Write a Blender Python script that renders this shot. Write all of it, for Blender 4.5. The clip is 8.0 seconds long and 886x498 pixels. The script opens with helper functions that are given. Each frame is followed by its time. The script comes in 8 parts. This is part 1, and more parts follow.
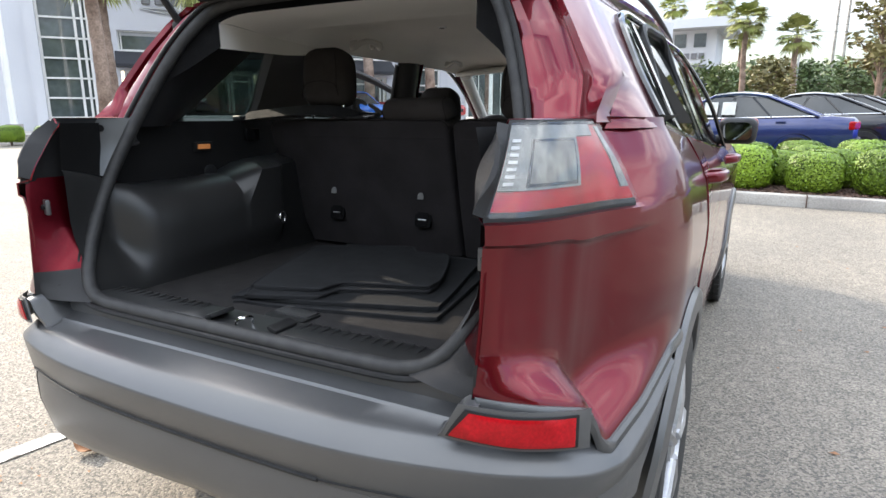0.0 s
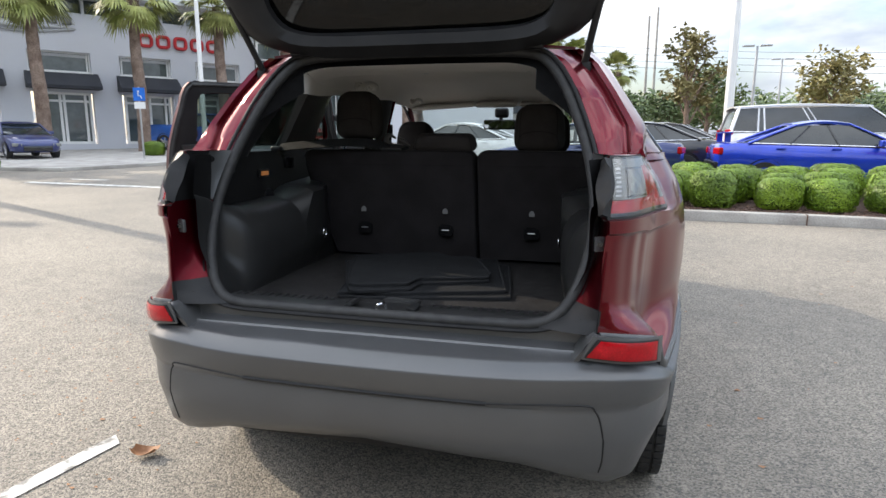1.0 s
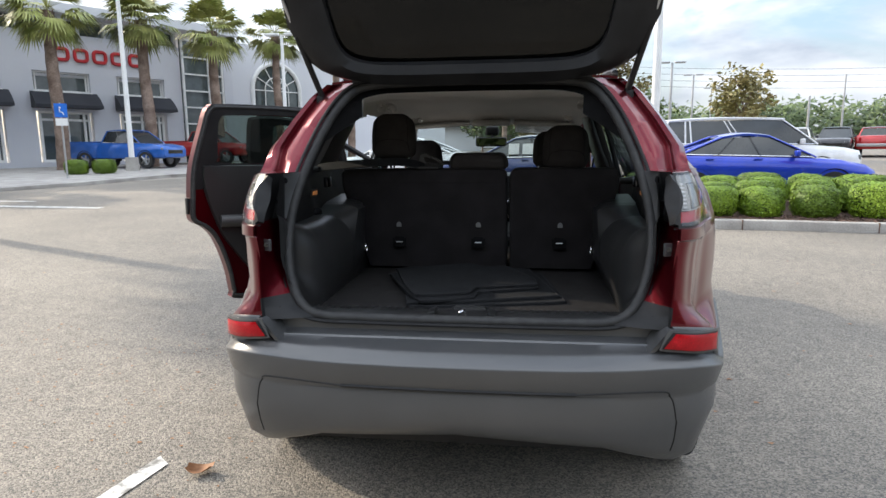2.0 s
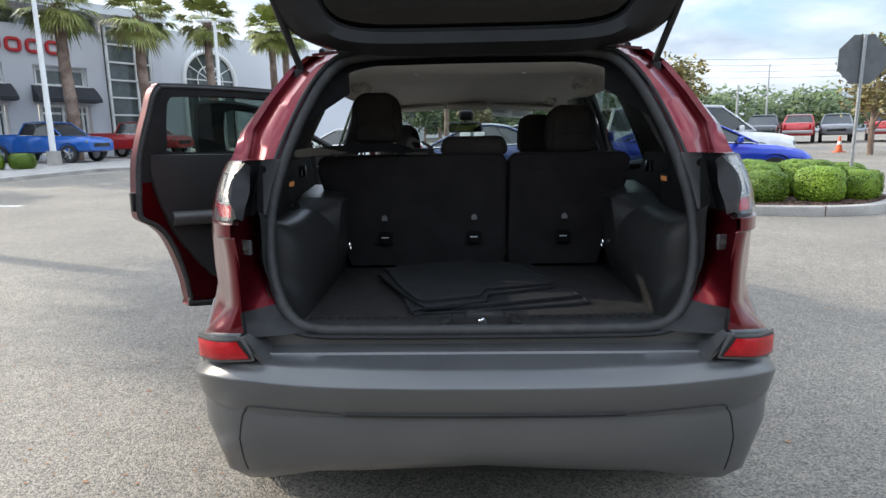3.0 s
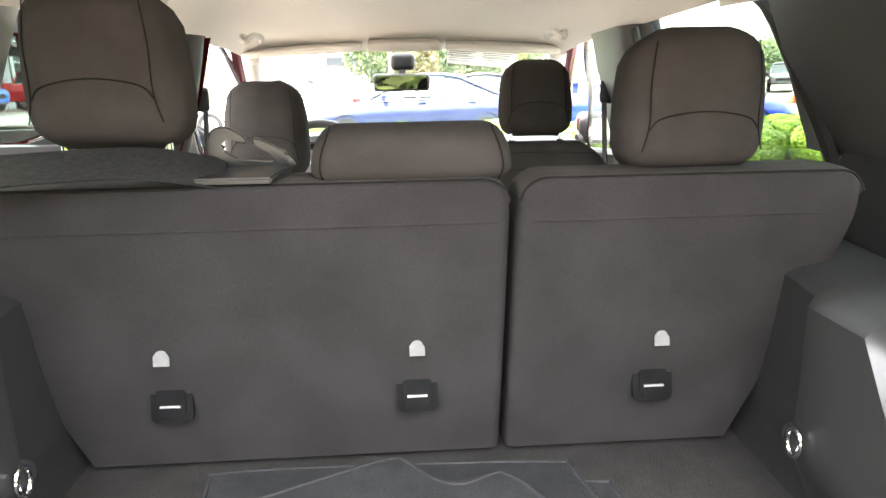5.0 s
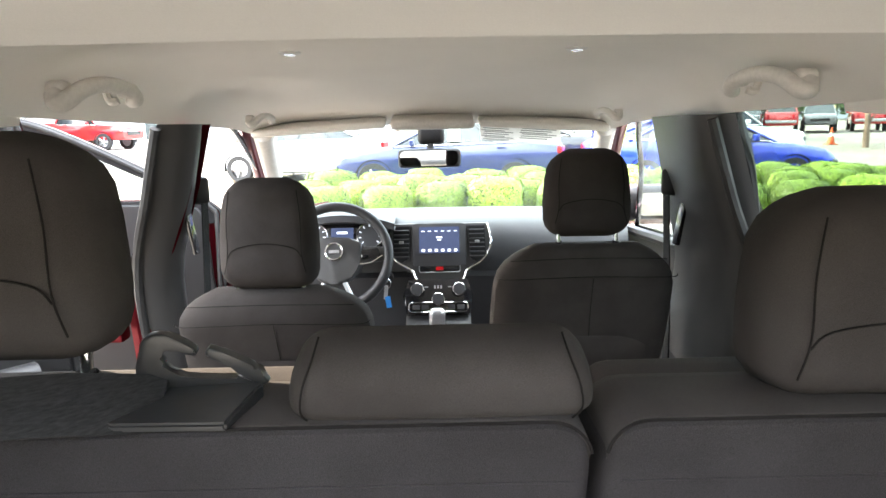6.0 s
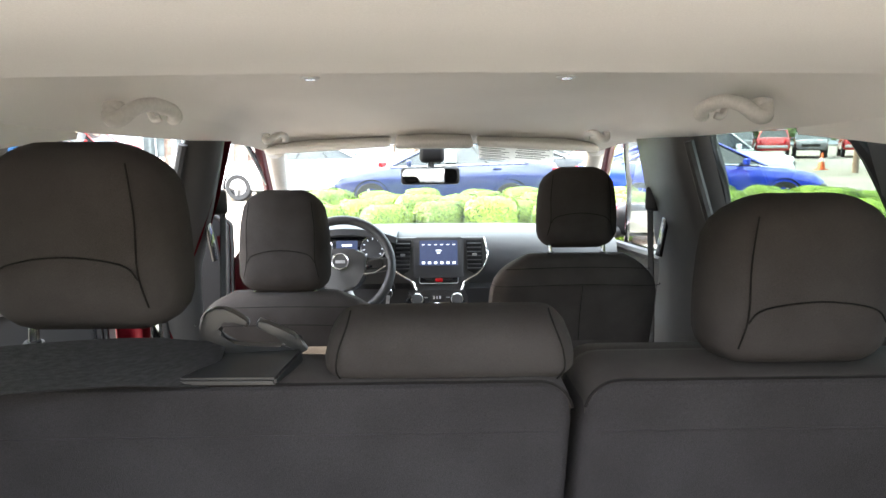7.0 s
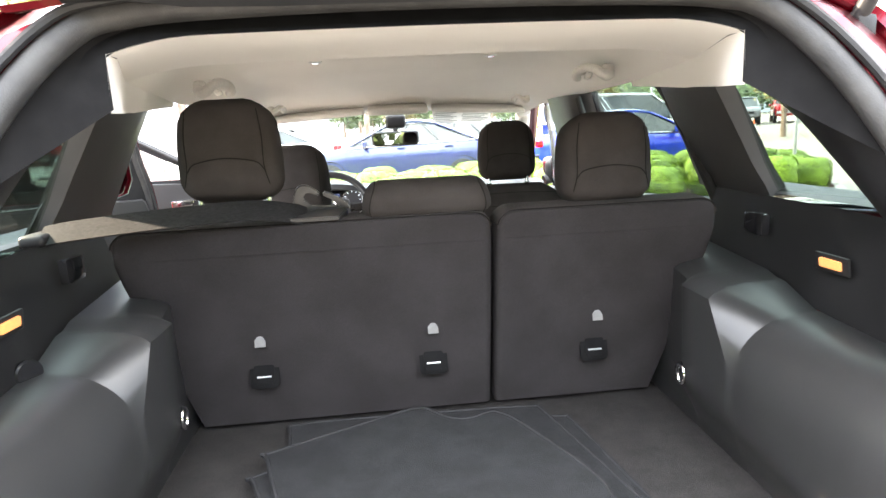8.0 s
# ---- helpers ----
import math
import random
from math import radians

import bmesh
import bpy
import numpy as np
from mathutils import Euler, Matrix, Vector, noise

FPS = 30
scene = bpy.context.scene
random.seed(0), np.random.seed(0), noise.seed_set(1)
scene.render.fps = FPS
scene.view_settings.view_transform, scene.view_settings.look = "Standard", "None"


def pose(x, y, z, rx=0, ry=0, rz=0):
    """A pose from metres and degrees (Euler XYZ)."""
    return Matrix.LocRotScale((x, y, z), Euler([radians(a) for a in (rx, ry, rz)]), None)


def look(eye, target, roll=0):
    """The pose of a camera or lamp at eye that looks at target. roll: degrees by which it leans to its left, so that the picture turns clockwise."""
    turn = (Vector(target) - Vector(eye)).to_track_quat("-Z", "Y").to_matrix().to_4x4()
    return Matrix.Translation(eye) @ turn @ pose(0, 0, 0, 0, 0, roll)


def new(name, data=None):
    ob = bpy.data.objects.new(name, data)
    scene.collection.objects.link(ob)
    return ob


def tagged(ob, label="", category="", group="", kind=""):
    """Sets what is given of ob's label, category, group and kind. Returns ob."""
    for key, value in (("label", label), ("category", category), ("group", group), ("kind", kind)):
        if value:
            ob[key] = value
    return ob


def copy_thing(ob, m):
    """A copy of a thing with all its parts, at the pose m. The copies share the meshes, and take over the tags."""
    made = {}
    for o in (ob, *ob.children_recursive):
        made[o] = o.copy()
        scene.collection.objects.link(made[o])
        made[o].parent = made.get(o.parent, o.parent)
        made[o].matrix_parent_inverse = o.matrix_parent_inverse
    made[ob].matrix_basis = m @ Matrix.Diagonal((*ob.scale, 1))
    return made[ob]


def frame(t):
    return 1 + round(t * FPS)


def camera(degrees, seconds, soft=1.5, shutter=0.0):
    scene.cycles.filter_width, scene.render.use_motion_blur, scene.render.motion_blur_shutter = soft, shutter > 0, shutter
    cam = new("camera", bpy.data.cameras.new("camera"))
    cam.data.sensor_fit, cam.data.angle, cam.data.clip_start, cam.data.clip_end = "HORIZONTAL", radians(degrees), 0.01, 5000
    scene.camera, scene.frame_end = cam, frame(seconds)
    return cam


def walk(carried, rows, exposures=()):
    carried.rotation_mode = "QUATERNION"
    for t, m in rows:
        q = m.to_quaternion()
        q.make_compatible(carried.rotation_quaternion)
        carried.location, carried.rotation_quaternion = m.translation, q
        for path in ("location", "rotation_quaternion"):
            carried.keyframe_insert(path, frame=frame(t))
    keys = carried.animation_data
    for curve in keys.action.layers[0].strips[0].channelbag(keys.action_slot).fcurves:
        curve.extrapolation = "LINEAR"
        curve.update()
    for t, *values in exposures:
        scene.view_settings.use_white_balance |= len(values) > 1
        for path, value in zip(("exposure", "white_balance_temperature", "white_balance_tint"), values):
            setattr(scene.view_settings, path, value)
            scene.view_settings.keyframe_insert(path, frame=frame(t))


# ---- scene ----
cam = camera(72.7, 8.0)
EXPOSURES = [(0.0, 2.05, 6600, 11), (0.5, 1.85, 6600, 11), (1.5, 1.44, 6600, 11), (3.0, 1.46, 6250, 9), (3.5, 1.7, 6000, 8), (4.0, 3.4, 6200, 7),
             (4.4, 4.45, 6900, 12), (5.0, 5.3, 7600, 12), (5.3, 5.2, 7500, 12), (6.3, 4.5, 6900, 11), (7.0, 4.5, 6900, 11), (7.5, 4.8, 7100, 12), (8.0, 4.75, 7200, 13)]
PATH = [
    (0, (1.09, -0.803, 1.3), (0.173, 0.92, 0.864), -0.1),
    (0.5, (0.86, -1.195, 1.319), (0.191, 0.648, 0.925), 0.4),
    (1, (0.645, -1.555, 1.338), (0.17, 0.353, 0.975), 0.2),
    (1.5, (0.455, -1.83, 1.366), (0.097, 0.112, 1.048), -0.2),
    (2.8, (-0.068, -1.705, 1.354), (-0.163, 0.263, 1.013), -0.8),
    (3, (-0.055, -1.529, 1.339), (-0.118, 0.439, 0.986), -1.0),
    (3.5, (-0.028, -1.137, 1.355), (-0.006, 0.825, 0.966), -1.5),
    (4, (-0.047, -0.698, 1.331), (0.069, 1.249, 0.888), -1.8),
    (4.3, (-0.042, -0.473, 1.337), (0.125, 1.46, 0.854), -2.4),
    (4.5, (-0.036, -0.303, 1.331), (0.166, 1.62, 0.822), -2.4),
    (5, (-0.003, 0.204, 1.402), (0.1, 2.134, 0.889), -1.1),
    (5.2, (-0.006, 0.34, 1.454), (0.062, 2.278, 0.961), -0.9),
    (6.3, (0.001, 0.536, 1.543), (0.017, 2.503, 1.181), -1.0),
    (6.5, (-0.003, 0.524, 1.538), (0.017, 2.495, 1.196), -0.8),
    (7, (-0.018, 0.399, 1.534), (0.018, 2.372, 1.207), -0.4),
    (7.5, (-0.065, 0.049, 1.494), (-0.004, 2.023, 1.182), -1.0),
    (8, (-0.087, -0.251, 1.457), (0.089, 1.704, 1.072), -2.9),
]
walk(cam, [(t, look(eye, target, roll)) for t, eye, target, roll in PATH],
     exposures=EXPOSURES)

# ---- world, sun ----
SUN_DIR = Vector((-1.80, 0.76, 1.0)).normalized()
SLOPE = 0.019


def gz(y):
    """Height of the paved ground, which rises gently ahead."""
    return SLOPE * (y - 0.9)


def build_world():
    w = bpy.data.worlds.new("world")
    scene.world = w
    w.use_nodes = True
    nt = w.node_tree
    nt.nodes.clear()
    out = nt.nodes.new("ShaderNodeOutputWorld")
    bg = nt.nodes.new("ShaderNodeBackground")
    sky = nt.nodes.new("ShaderNodeTexSky")
    sky.sky_type = "NISHITA"
    sky.sun_disc = False
    sky.sun_elevation = math.asin(SUN_DIR.z)
    sky.sun_rotation = math.atan2(SUN_DIR.x, SUN_DIR.y)
    sky.air_density, sky.dust_density = 1.0, 2.0
    tc = nt.nodes.new("ShaderNodeTexCoord")
    mp = nt.nodes.new("ShaderNodeMapping")
    mp.inputs["Scale"].default_value = (1.6, 1.6, 4.5)
    nz = nt.nodes.new("ShaderNodeTexNoise")
    nz.inputs["Scale"].default_value = 1.7
    nz.inputs["Detail"].default_value = 7.0
    nz.inputs["Roughness"].default_value = 0.55
    nz.inputs["Distortion"].default_value = 0.4
    cover = nt.nodes.new("ShaderNodeValToRGB")
    cover.color_ramp.elements[0].position, cover.color_ramp.elements[1].position = 0.36, 0.5
    nz2 = nt.nodes.new("ShaderNodeTexNoise")
    nz2.inputs["Scale"].default_value = 2.6
    nz2.inputs["Detail"].default_value = 6.0
    tone = nt.nodes.new("ShaderNodeValToRGB")
    tone.color_ramp.elements[0].position, tone.color_ramp.elements[1].position = 0.38, 0.66
    tone.color_ramp.elements[0].color = (2.3, 2.7, 3.3, 1)
    tone.color_ramp.elements[1].color = (5.7, 6.0, 6.3, 1)
    mix = nt.nodes.new("ShaderNodeMix")
    mix.data_type = "RGBA"
    nt.links.new(tc.outputs["Generated"], mp.inputs["Vector"])
    nt.links.new(mp.outputs["Vector"], nz.inputs["Vector"])
    nt.links.new(mp.outputs["Vector"], nz2.inputs["Vector"])
    nt.links.new(nz.outputs["Fac"], cover.inputs["Fac"])
    nt.links.new(nz2.outputs["Fac"], tone.inputs["Fac"])
    nt.links.new(cover.outputs["Color"], mix.inputs["Factor"])
    nt.links.new(sky.outputs["Color"], mix.inputs["A"])
    nt.links.new(tone.outputs["Color"], mix.inputs["B"])
    sep = nt.nodes.new("ShaderNodeSeparateXYZ")
    nt.links.new(tc.outputs["Generated"], sep.inputs["Vector"])
    high = nt.nodes.new("ShaderNodeMapRange")
    high.inputs["From Min"].default_value, high.inputs["From Max"].default_value = 0.0, 0.7
    high.inputs["To Min"].default_value, high.inputs["To Max"].default_value = 0.40, 1.40
    nt.links.new(sep.outputs["Z"], high.inputs["Value"])
    shade = nt.nodes.new("ShaderNodeVectorMath")
    shade.operation = "SCALE"
    nt.links.new(mix.outputs["Result"], shade.inputs[0])
    nt.links.new(high.outputs["Result"], shade.inputs["Scale"])
    nt.links.new(shade.outputs["Vector"], bg.inputs["Color"])
    bg.inputs["Strength"].default_value = 0.15
    nt.links.new(bg.outputs["Background"], out.inputs["Surface"])


build_world()
sun = new("sun", bpy.data.lights.new("sun", "SUN"))
sun.data.energy, sun.data.angle, sun.data.color = 1.65, radians(0.6), (1.0, 0.89, 0.73)
sun.matrix_world = look((-30, 5, 25), Vector((-30, 5, 25)) - SUN_DIR)


# ---- materials ----
def material(name, base, rough=0.5, metal=0.0, second=None, scale=8.0, fine=0.08, fine_scale=160.0, bump=0.0, bump_scale=250.0,
             coat=0.0, ramp=(0.35, 0.65), spec=0.5, alpha_rough=0.1, transmission=0.0, emission=None, emit=0.0, rand=0.0, sheen=0.0, stretch=None, coat_rough=0.03, coat_ior=1.5):
    """A surface whose colour runs between base and second in broad patches, with a fine grain, and roughness and relief to match."""
    m = bpy.data.materials.new(name)
    m.use_nodes = True
    nt = m.node_tree
    b = nt.nodes["Principled BSDF"]
    link = nt.links.new
    tc = nt.nodes.new("ShaderNodeTexCoord")
    src = tc.outputs["Object"]
    if stretch:
        mp = nt.nodes.new("ShaderNodeMapping")
        mp.inputs["Scale"].default_value = stretch
        link(src, mp.inputs["Vector"])
        src = mp.outputs["Vector"]
    second = second or tuple(min(1.0, c * 1.25 + 0.002) for c in base)
    big = nt.nodes.new("ShaderNodeTexNoise")
    big.inputs["Scale"].default_value, big.inputs["Detail"].default_value = scale, 5.0
    ra = nt.nodes.new("ShaderNodeValToRGB")
    ra.color_ramp.elements[0].position, ra.color_ramp.elements[1].position = ramp
    ra.color_ramp.elements[0].color, ra.color_ramp.elements[1].color = (*base, 1), (*second, 1)
    link(src, big.inputs["Vector"])
    link(big.outputs["Fac"], ra.inputs["Fac"])
    small = nt.nodes.new("ShaderNodeTexNoise")
    small.inputs["Scale"].default_value, small.inputs["Detail"].default_value = fine_scale, 3.0
    link(src, small.inputs["Vector"])
    gain = nt.nodes.new("ShaderNodeMapRange")
    gain.inputs["From Min"].default_value, gain.inputs["From Max"].default_value = 0.25, 0.75
    gain.inputs["To Min"].default_value, gain.inputs["To Max"].default_value = 1 - fine, 1 + fine
    link(small.outputs["Fac"], gain.inputs["Value"])
    mul = nt.nodes.new("ShaderNodeVectorMath")
    mul.operation = "SCALE"
    link(ra.outputs["Color"], mul.inputs[0])
    link(gain.outputs["Result"], mul.inputs["Scale"])
    last = mul.outputs["Vector"]
    if rand:
        info = nt.nodes.new("ShaderNodeObjectInfo")
        geo = nt.nodes.new("ShaderNodeNewGeometry")
        both = nt.nodes.new("ShaderNodeMath")
        both.operation = "ADD"
        link(info.outputs["Random"], both.inputs[0])
        link(geo.outputs["Random Per Island"], both.inputs[1])
        rg = nt.nodes.new("ShaderNodeMapRange")
        rg.inputs["From Max"].default_value = 2.0
        rg.inputs["To Min"].default_value, rg.inputs["To Max"].default_value = 1 - rand, 1 + rand
        link(both.outputs[0], rg.inputs["Value"])
        m2 = nt.nodes.new("ShaderNodeVectorMath")
        m2.operation = "SCALE"
        link(last, m2.inputs[0])
        link(rg.outputs["Result"], m2.inputs["Scale"])
        last = m2.outputs["Vector"]
    link(last, b.inputs["Base Color"])
    rr = nt.nodes.new("ShaderNodeMapRange")
    rr.inputs["To Min"].default_value, rr.inputs["To Max"].default_value = max(0.0, rough * (1 - alpha_rough)), min(1.0, rough * (1 + alpha_rough))
    link(big.outputs["Fac"], rr.inputs["Value"])
    link(rr.outputs["Result"], b.inputs["Roughness"])
    b.inputs["Metallic"].default_value = metal
    b.inputs["Specular IOR Level"].default_value = spec
    b.inputs["Coat Weight"].default_value = coat
    b.inputs["Coat Roughness"].default_value = coat_rough
    b.inputs["Coat IOR"].default_value = coat_ior
    b.inputs["Transmission Weight"].default_value = transmission
    b.inputs["Sheen Weight"].default_value = sheen
    if emission:
        b.inputs["Emission Color"].default_value = (*emission, 1)
        b.inputs["Emission Strength"].default_value = emit
    if bump:
        bn = nt.nodes.new("ShaderNodeTexNoise")
        bn.inputs["Scale"].default_value, bn.inputs["Detail"].default_value = bump_scale, 2.0
        link(src, bn.inputs["Vector"])
        bp = nt.nodes.new("ShaderNodeBump")
        bp.inputs["Strength"].default_value, bp.inputs["Distance"].default_value = bump, 0.01
        link(bn.outputs["Fac"], bp.inputs["Height"])
        link(bp.outputs["Normal"], b.inputs["Normal"])
    return m


def glass_material(name, tint, clear=0.8, gloss_rough=0.02, least=0.04, power=4.0):
    """Thin automotive or window glass: clear, tinted, mirror-like at a slant."""
    m = bpy.data.materials.new(name)
    m.use_nodes = True
    nt = m.node_tree
    nt.nodes.remove(nt.nodes["Principled BSDF"])
    out = nt.nodes["Material Output"]
    tr = nt.nodes.new("ShaderNodeBsdfTransparent")
    tr.inputs["Color"].default_value = (*(c * clear for c in tint), 1)
    gl = nt.nodes.new("ShaderNodeBsdfGlossy")
    gl.inputs["Roughness"].default_value = gloss_rough
    lw = nt.nodes.new("ShaderNodeLayerWeight")
    pw = nt.nodes.new("ShaderNodeMath")
    pw.operation = "POWER"
    pw.inputs[1].default_value = power
    fr = nt.nodes.new("ShaderNodeMapRange")
    fr.inputs["To Min"].default_value, fr.inputs["To Max"].default_value = least, 0.85
    nt.links.new(lw.outputs["Facing"], pw.inputs[0])
    nt.links.new(pw.outputs[0], fr.inputs["Value"])
    mx = nt.nodes.new("ShaderNodeMixShader")
    nt.links.new(fr.outputs["Result"], mx.inputs["Fac"])
    nt.links.new(tr.outputs["BSDF"], mx.inputs[1])
    nt.links.new(gl.outputs["BSDF"], mx.inputs[2])
    nt.links.new(mx.outputs["Shader"], out.inputs["Surface"])
    return m


def asphalt_material():
    m = material("asphalt", (0.140, 0.130, 0.115), 0.82, second=(0.215, 0.197, 0.170), scale=0.45, fine=0.12, fine_scale=9.0, ramp=(0.3, 0.7))
    nt = m.node_tree
    b = nt.nodes["Principled BSDF"]
    link = nt.links.new
    base = b.inputs["Base Color"].links[0].from_socket
    tc = nt.nodes.new("ShaderNodeTexCoord")
    vo = nt.nodes.new("ShaderNodeTexVoronoi")
    vo.inputs["Scale"].default_value = 140.0
    link(tc.outputs["Object"], vo.inputs["Vector"])
    sep = nt.nodes.new("ShaderNodeSeparateColor")
    link(vo.outputs["Color"], sep.inputs["Color"])
    rg = nt.nodes.new("ShaderNodeValToRGB")
    rg.color_ramp.elements[0].position, rg.color_ramp.elements[1].position = 0.0, 1.0
    rg.color_ramp.elements[0].color, rg.color_ramp.elements[1].color = (0.46, 0.46, 0.47, 1), (1.75, 1.67, 1.55, 1)
    link(sep.outputs["Red"], rg.inputs["Fac"])
    mu = nt.nodes.new("ShaderNodeMix")
    mu.data_type, mu.blend_type = "RGBA", "MULTIPLY"
    mu.inputs["Factor"].default_value = 1.0
    link(base, mu.inputs["A"])
    link(rg.outputs["Color"], mu.inputs["B"])
    link(mu.outputs["Result"], b.inputs["Base Color"])
    bp = nt.nodes.new("ShaderNodeBump")
    bp.inputs["Strength"].default_value, bp.inputs["Distance"].default_value = 0.55, 0.006
    link(vo.outputs["Distance"], bp.inputs["Height"])
    bp.invert = True
    link(bp.outputs["Normal"], b.inputs["Normal"])
    return m


RED = material("red_paint", (0.120, 0.0013, 0.0078), 0.30, metal=0.85, second=(0.134, 0.0017, 0.0092), scale=3.0, fine=0.12, fine_scale=1800.0, coat=0.75, coat_rough=0.0)
# the body red with a darker base and thinner coat, for jambs and edges
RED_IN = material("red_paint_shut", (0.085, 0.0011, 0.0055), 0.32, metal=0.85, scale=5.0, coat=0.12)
BUMPER = material("grey_bumper_plastic", (0.054, 0.055, 0.057), 0.30, spec=0.85, second=(0.064, 0.065, 0.067), scale=4.0, fine=0.1, fine_scale=700.0, bump=0.06, bump_scale=900.0)
BLACK = material("black_plastic", (0.012, 0.012, 0.013), 0.45, spec=0.25, second=(0.018, 0.018, 0.019), scale=12.0, bump=0.08, bump_scale=700.0)
GLOSS = material("gloss_black", (0.008, 0.008, 0.009), 0.12, scale=12.0, coat=0.5)
RUBBER = material("black_rubber", (0.014, 0.014, 0.015), 0.62, second=(0.03, 0.03, 0.03), scale=30.0, bump=0.1, bump_scale=400.0)
TRIM = material("charcoal_trim", (0.019, 0.019, 0.0193), 0.36, second=(0.023, 0.023, 0.0233), scale=2.0, fine=0.05, fine_scale=300.0, bump=0.03, bump_scale=500.0)
TRIM_DARK = material("black_trim", (0.010, 0.010, 0.0105), 0.5, second=(0.014, 0.014, 0.0145), scale=6.0, fine=0.14, fine_scale=900.0, bump=0.12, bump_scale=1100.0, spec=0.1)
TRIM_GREY = material("grey_pillar_trim", (0.042, 0.0415, 0.0415), 0.40, second=(0.050, 0.049, 0.049), scale=6.0, fine=0.14, fine_scale=900.0, bump=0.1, bump_scale=1100.0)
FABRIC = material("dark_seat_cloth", (0.034, 0.0295, 0.0283), 0.9, spec=0.15, second=(0.045, 0.040, 0.0385), scale=14.0, fine=0.3, fine_scale=1400.0, bump=0.25, bump_scale=1500.0)
SEATBACK = material("seatback_felt", (0.0235, 0.0212, 0.0222), 0.92, spec=0.12, second=(0.031, 0.0284, 0.0298), scale=9.0, fine=0.35, fine_scale=900.0, bump=0.3, bump_scale=900.0)
SEAM = material("seam_thread", (0.009, 0.0078, 0.0075), 0.9, scale=60.0, spec=0.1)
DULL = material("matt_black_plastic", (0.005, 0.005, 0.0055), 0.8, scale=30.0, spec=0.08)
CARPET = material("cargo_carpet", (0.027, 0.0253, 0.0253), 0.95, second=(0.037, 0.035, 0.0345), scale=18.0, fine=0.45, fine_scale=700.0, bump=0.5, bump_scale=650.0, spec=0.08)
MAT = material("floor_mat_pile", (0.022, 0.0225, 0.024), 0.95, second=(0.029, 0.030, 0.032), scale=20.0, fine=0.5, fine_scale=800.0, bump=0.6, bump_scale=700.0, spec=0.1)
HEADLINER = material("headliner_cloth", (0.80, 0.77, 0.73), 0.95, second=(0.84, 0.81, 0.77), scale=3.0, fine=0.06, fine_scale=900.0, bump=0.12, bump_scale=1300.0)
BEIGE = material("beige_plastic", (0.60, 0.575, 0.54), 0.5, second=(0.66, 0.63, 0.59), scale=9.0, bump=0.05, bump_scale=900.0)
CHROME = material("bright_metal", (0.75, 0.75, 0.76), 0.14, metal=1.0, scale=30.0, fine=0.03)
SILVER = material("satin_silver", (0.42, 0.42, 0.43), 0.35, metal=0.8, scale=30.0)
WHITE = material("white_paint", (0.72, 0.72, 0.71), 0.5, second=(0.78, 0.78, 0.77), scale=2.0)
LINE = material("worn_road_paint", (0.22, 0.21, 0.19), 0.8, second=(0.62, 0.61, 0.57), scale=13.0, fine=0.3, fine_scale=60.0, ramp=(0.36, 0.5))
LENS_RED = material("red_lens", (0.30, 0.0025, 0.006), 0.16, second=(0.42, 0.006, 0.012), scale=20.0, fine=0.25, fine_scale=180.0, spec=0.3)
LENS_CLEAR = material("clear_lens", (0.16, 0.165, 0.158), 0.3, second=(0.23, 0.235, 0.225), scale=14.0, fine=0.25, fine_scale=120.0, spec=0.3, stretch=(3, 3, 0.4))
LENS_MILK = material("lamp_bowl", (0.12, 0.122, 0.112), 0.25, second=(0.22, 0.22, 0.20), scale=22.0, fine=0.2, fine_scale=60.0, spec=0.4, stretch=(2, 2, 0.5))
GLASS = glass_material("clear_glass", (0.93, 0.97, 0.95), 0.92)
TINT = glass_material("privacy_glass", (0.64, 0.72, 0.68), 0.78, least=0.05, power=4.5)
DARK_GLASS = glass_material("gate_glass", (0.55, 0.60, 0.62), 0.055, least=0.03)
MIRROR = material("mirror_glass", (0.50, 0.52, 0.53), 0.01, metal=1.0, scale=20.0, fine=0.01)
ASPHALT = asphalt_material()
CONCRETE = material("kerb_concrete", (0.27, 0.25, 0.23), 0.85, second=(0.40, 0.38, 0.35), scale=1.8, fine=0.2, fine_scale=60.0, bump=0.4, bump_scale=120.0, rand=0.06)
MULCH = material("mulch", (0.045, 0.025, 0.018), 0.95, second=(0.12, 0.07, 0.05), scale=25.0, fine=0.4, fine_scale=90.0, bump=0.8, bump_scale=60.0, rand=0.5)
LEAF = material("clipped_leaf", (0.105, 0.185, 0.010), 0.5, second=(0.205, 0.315, 0.020), scale=1.5, fine=0.25, fine_scale=30.0, rand=0.45)
# darker leaf green: the shade between the leaves put into the core's colour
LEAF_SHADE = material("shrub_inside", (0.04, 0.07, 0.010), 0.8, scale=4.0)
FOLIAGE = material("tree_leaf", (0.06, 0.10, 0.028), 0.55, second=(0.12, 0.16, 0.05), scale=0.5, rand=0.5)
FOLIAGE_DRY = material("olive_tree_leaf", (0.15, 0.14, 0.045), 0.55, second=(0.22, 0.18, 0.07), scale=0.6, rand=0.5)
FROND = material("palm_frond", (0.20, 0.24, 0.055), 0.5, second=(0.33, 0.33, 0.11), scale=0.7, rand=0.35)
BARK = material("palm_bark", (0.13, 0.085, 0.062), 0.9, second=(0.27, 0.20, 0.16), scale=2.0, fine=0.4, fine_scale=20.0, bump=0.9, bump_scale=14.0)
WALL = material("grey_render_wall", (0.54, 0.55, 0.60), 0.85, second=(0.60, 0.61, 0.65), scale=0.25, fine=0.05, fine_scale=40.0)
WALL_LIGHT = material("pale_render_wall", (0.58, 0.59, 0.63), 0.85, second=(0.63, 0.64, 0.67), scale=0.25, fine=0.05, fine_scale=40.0)
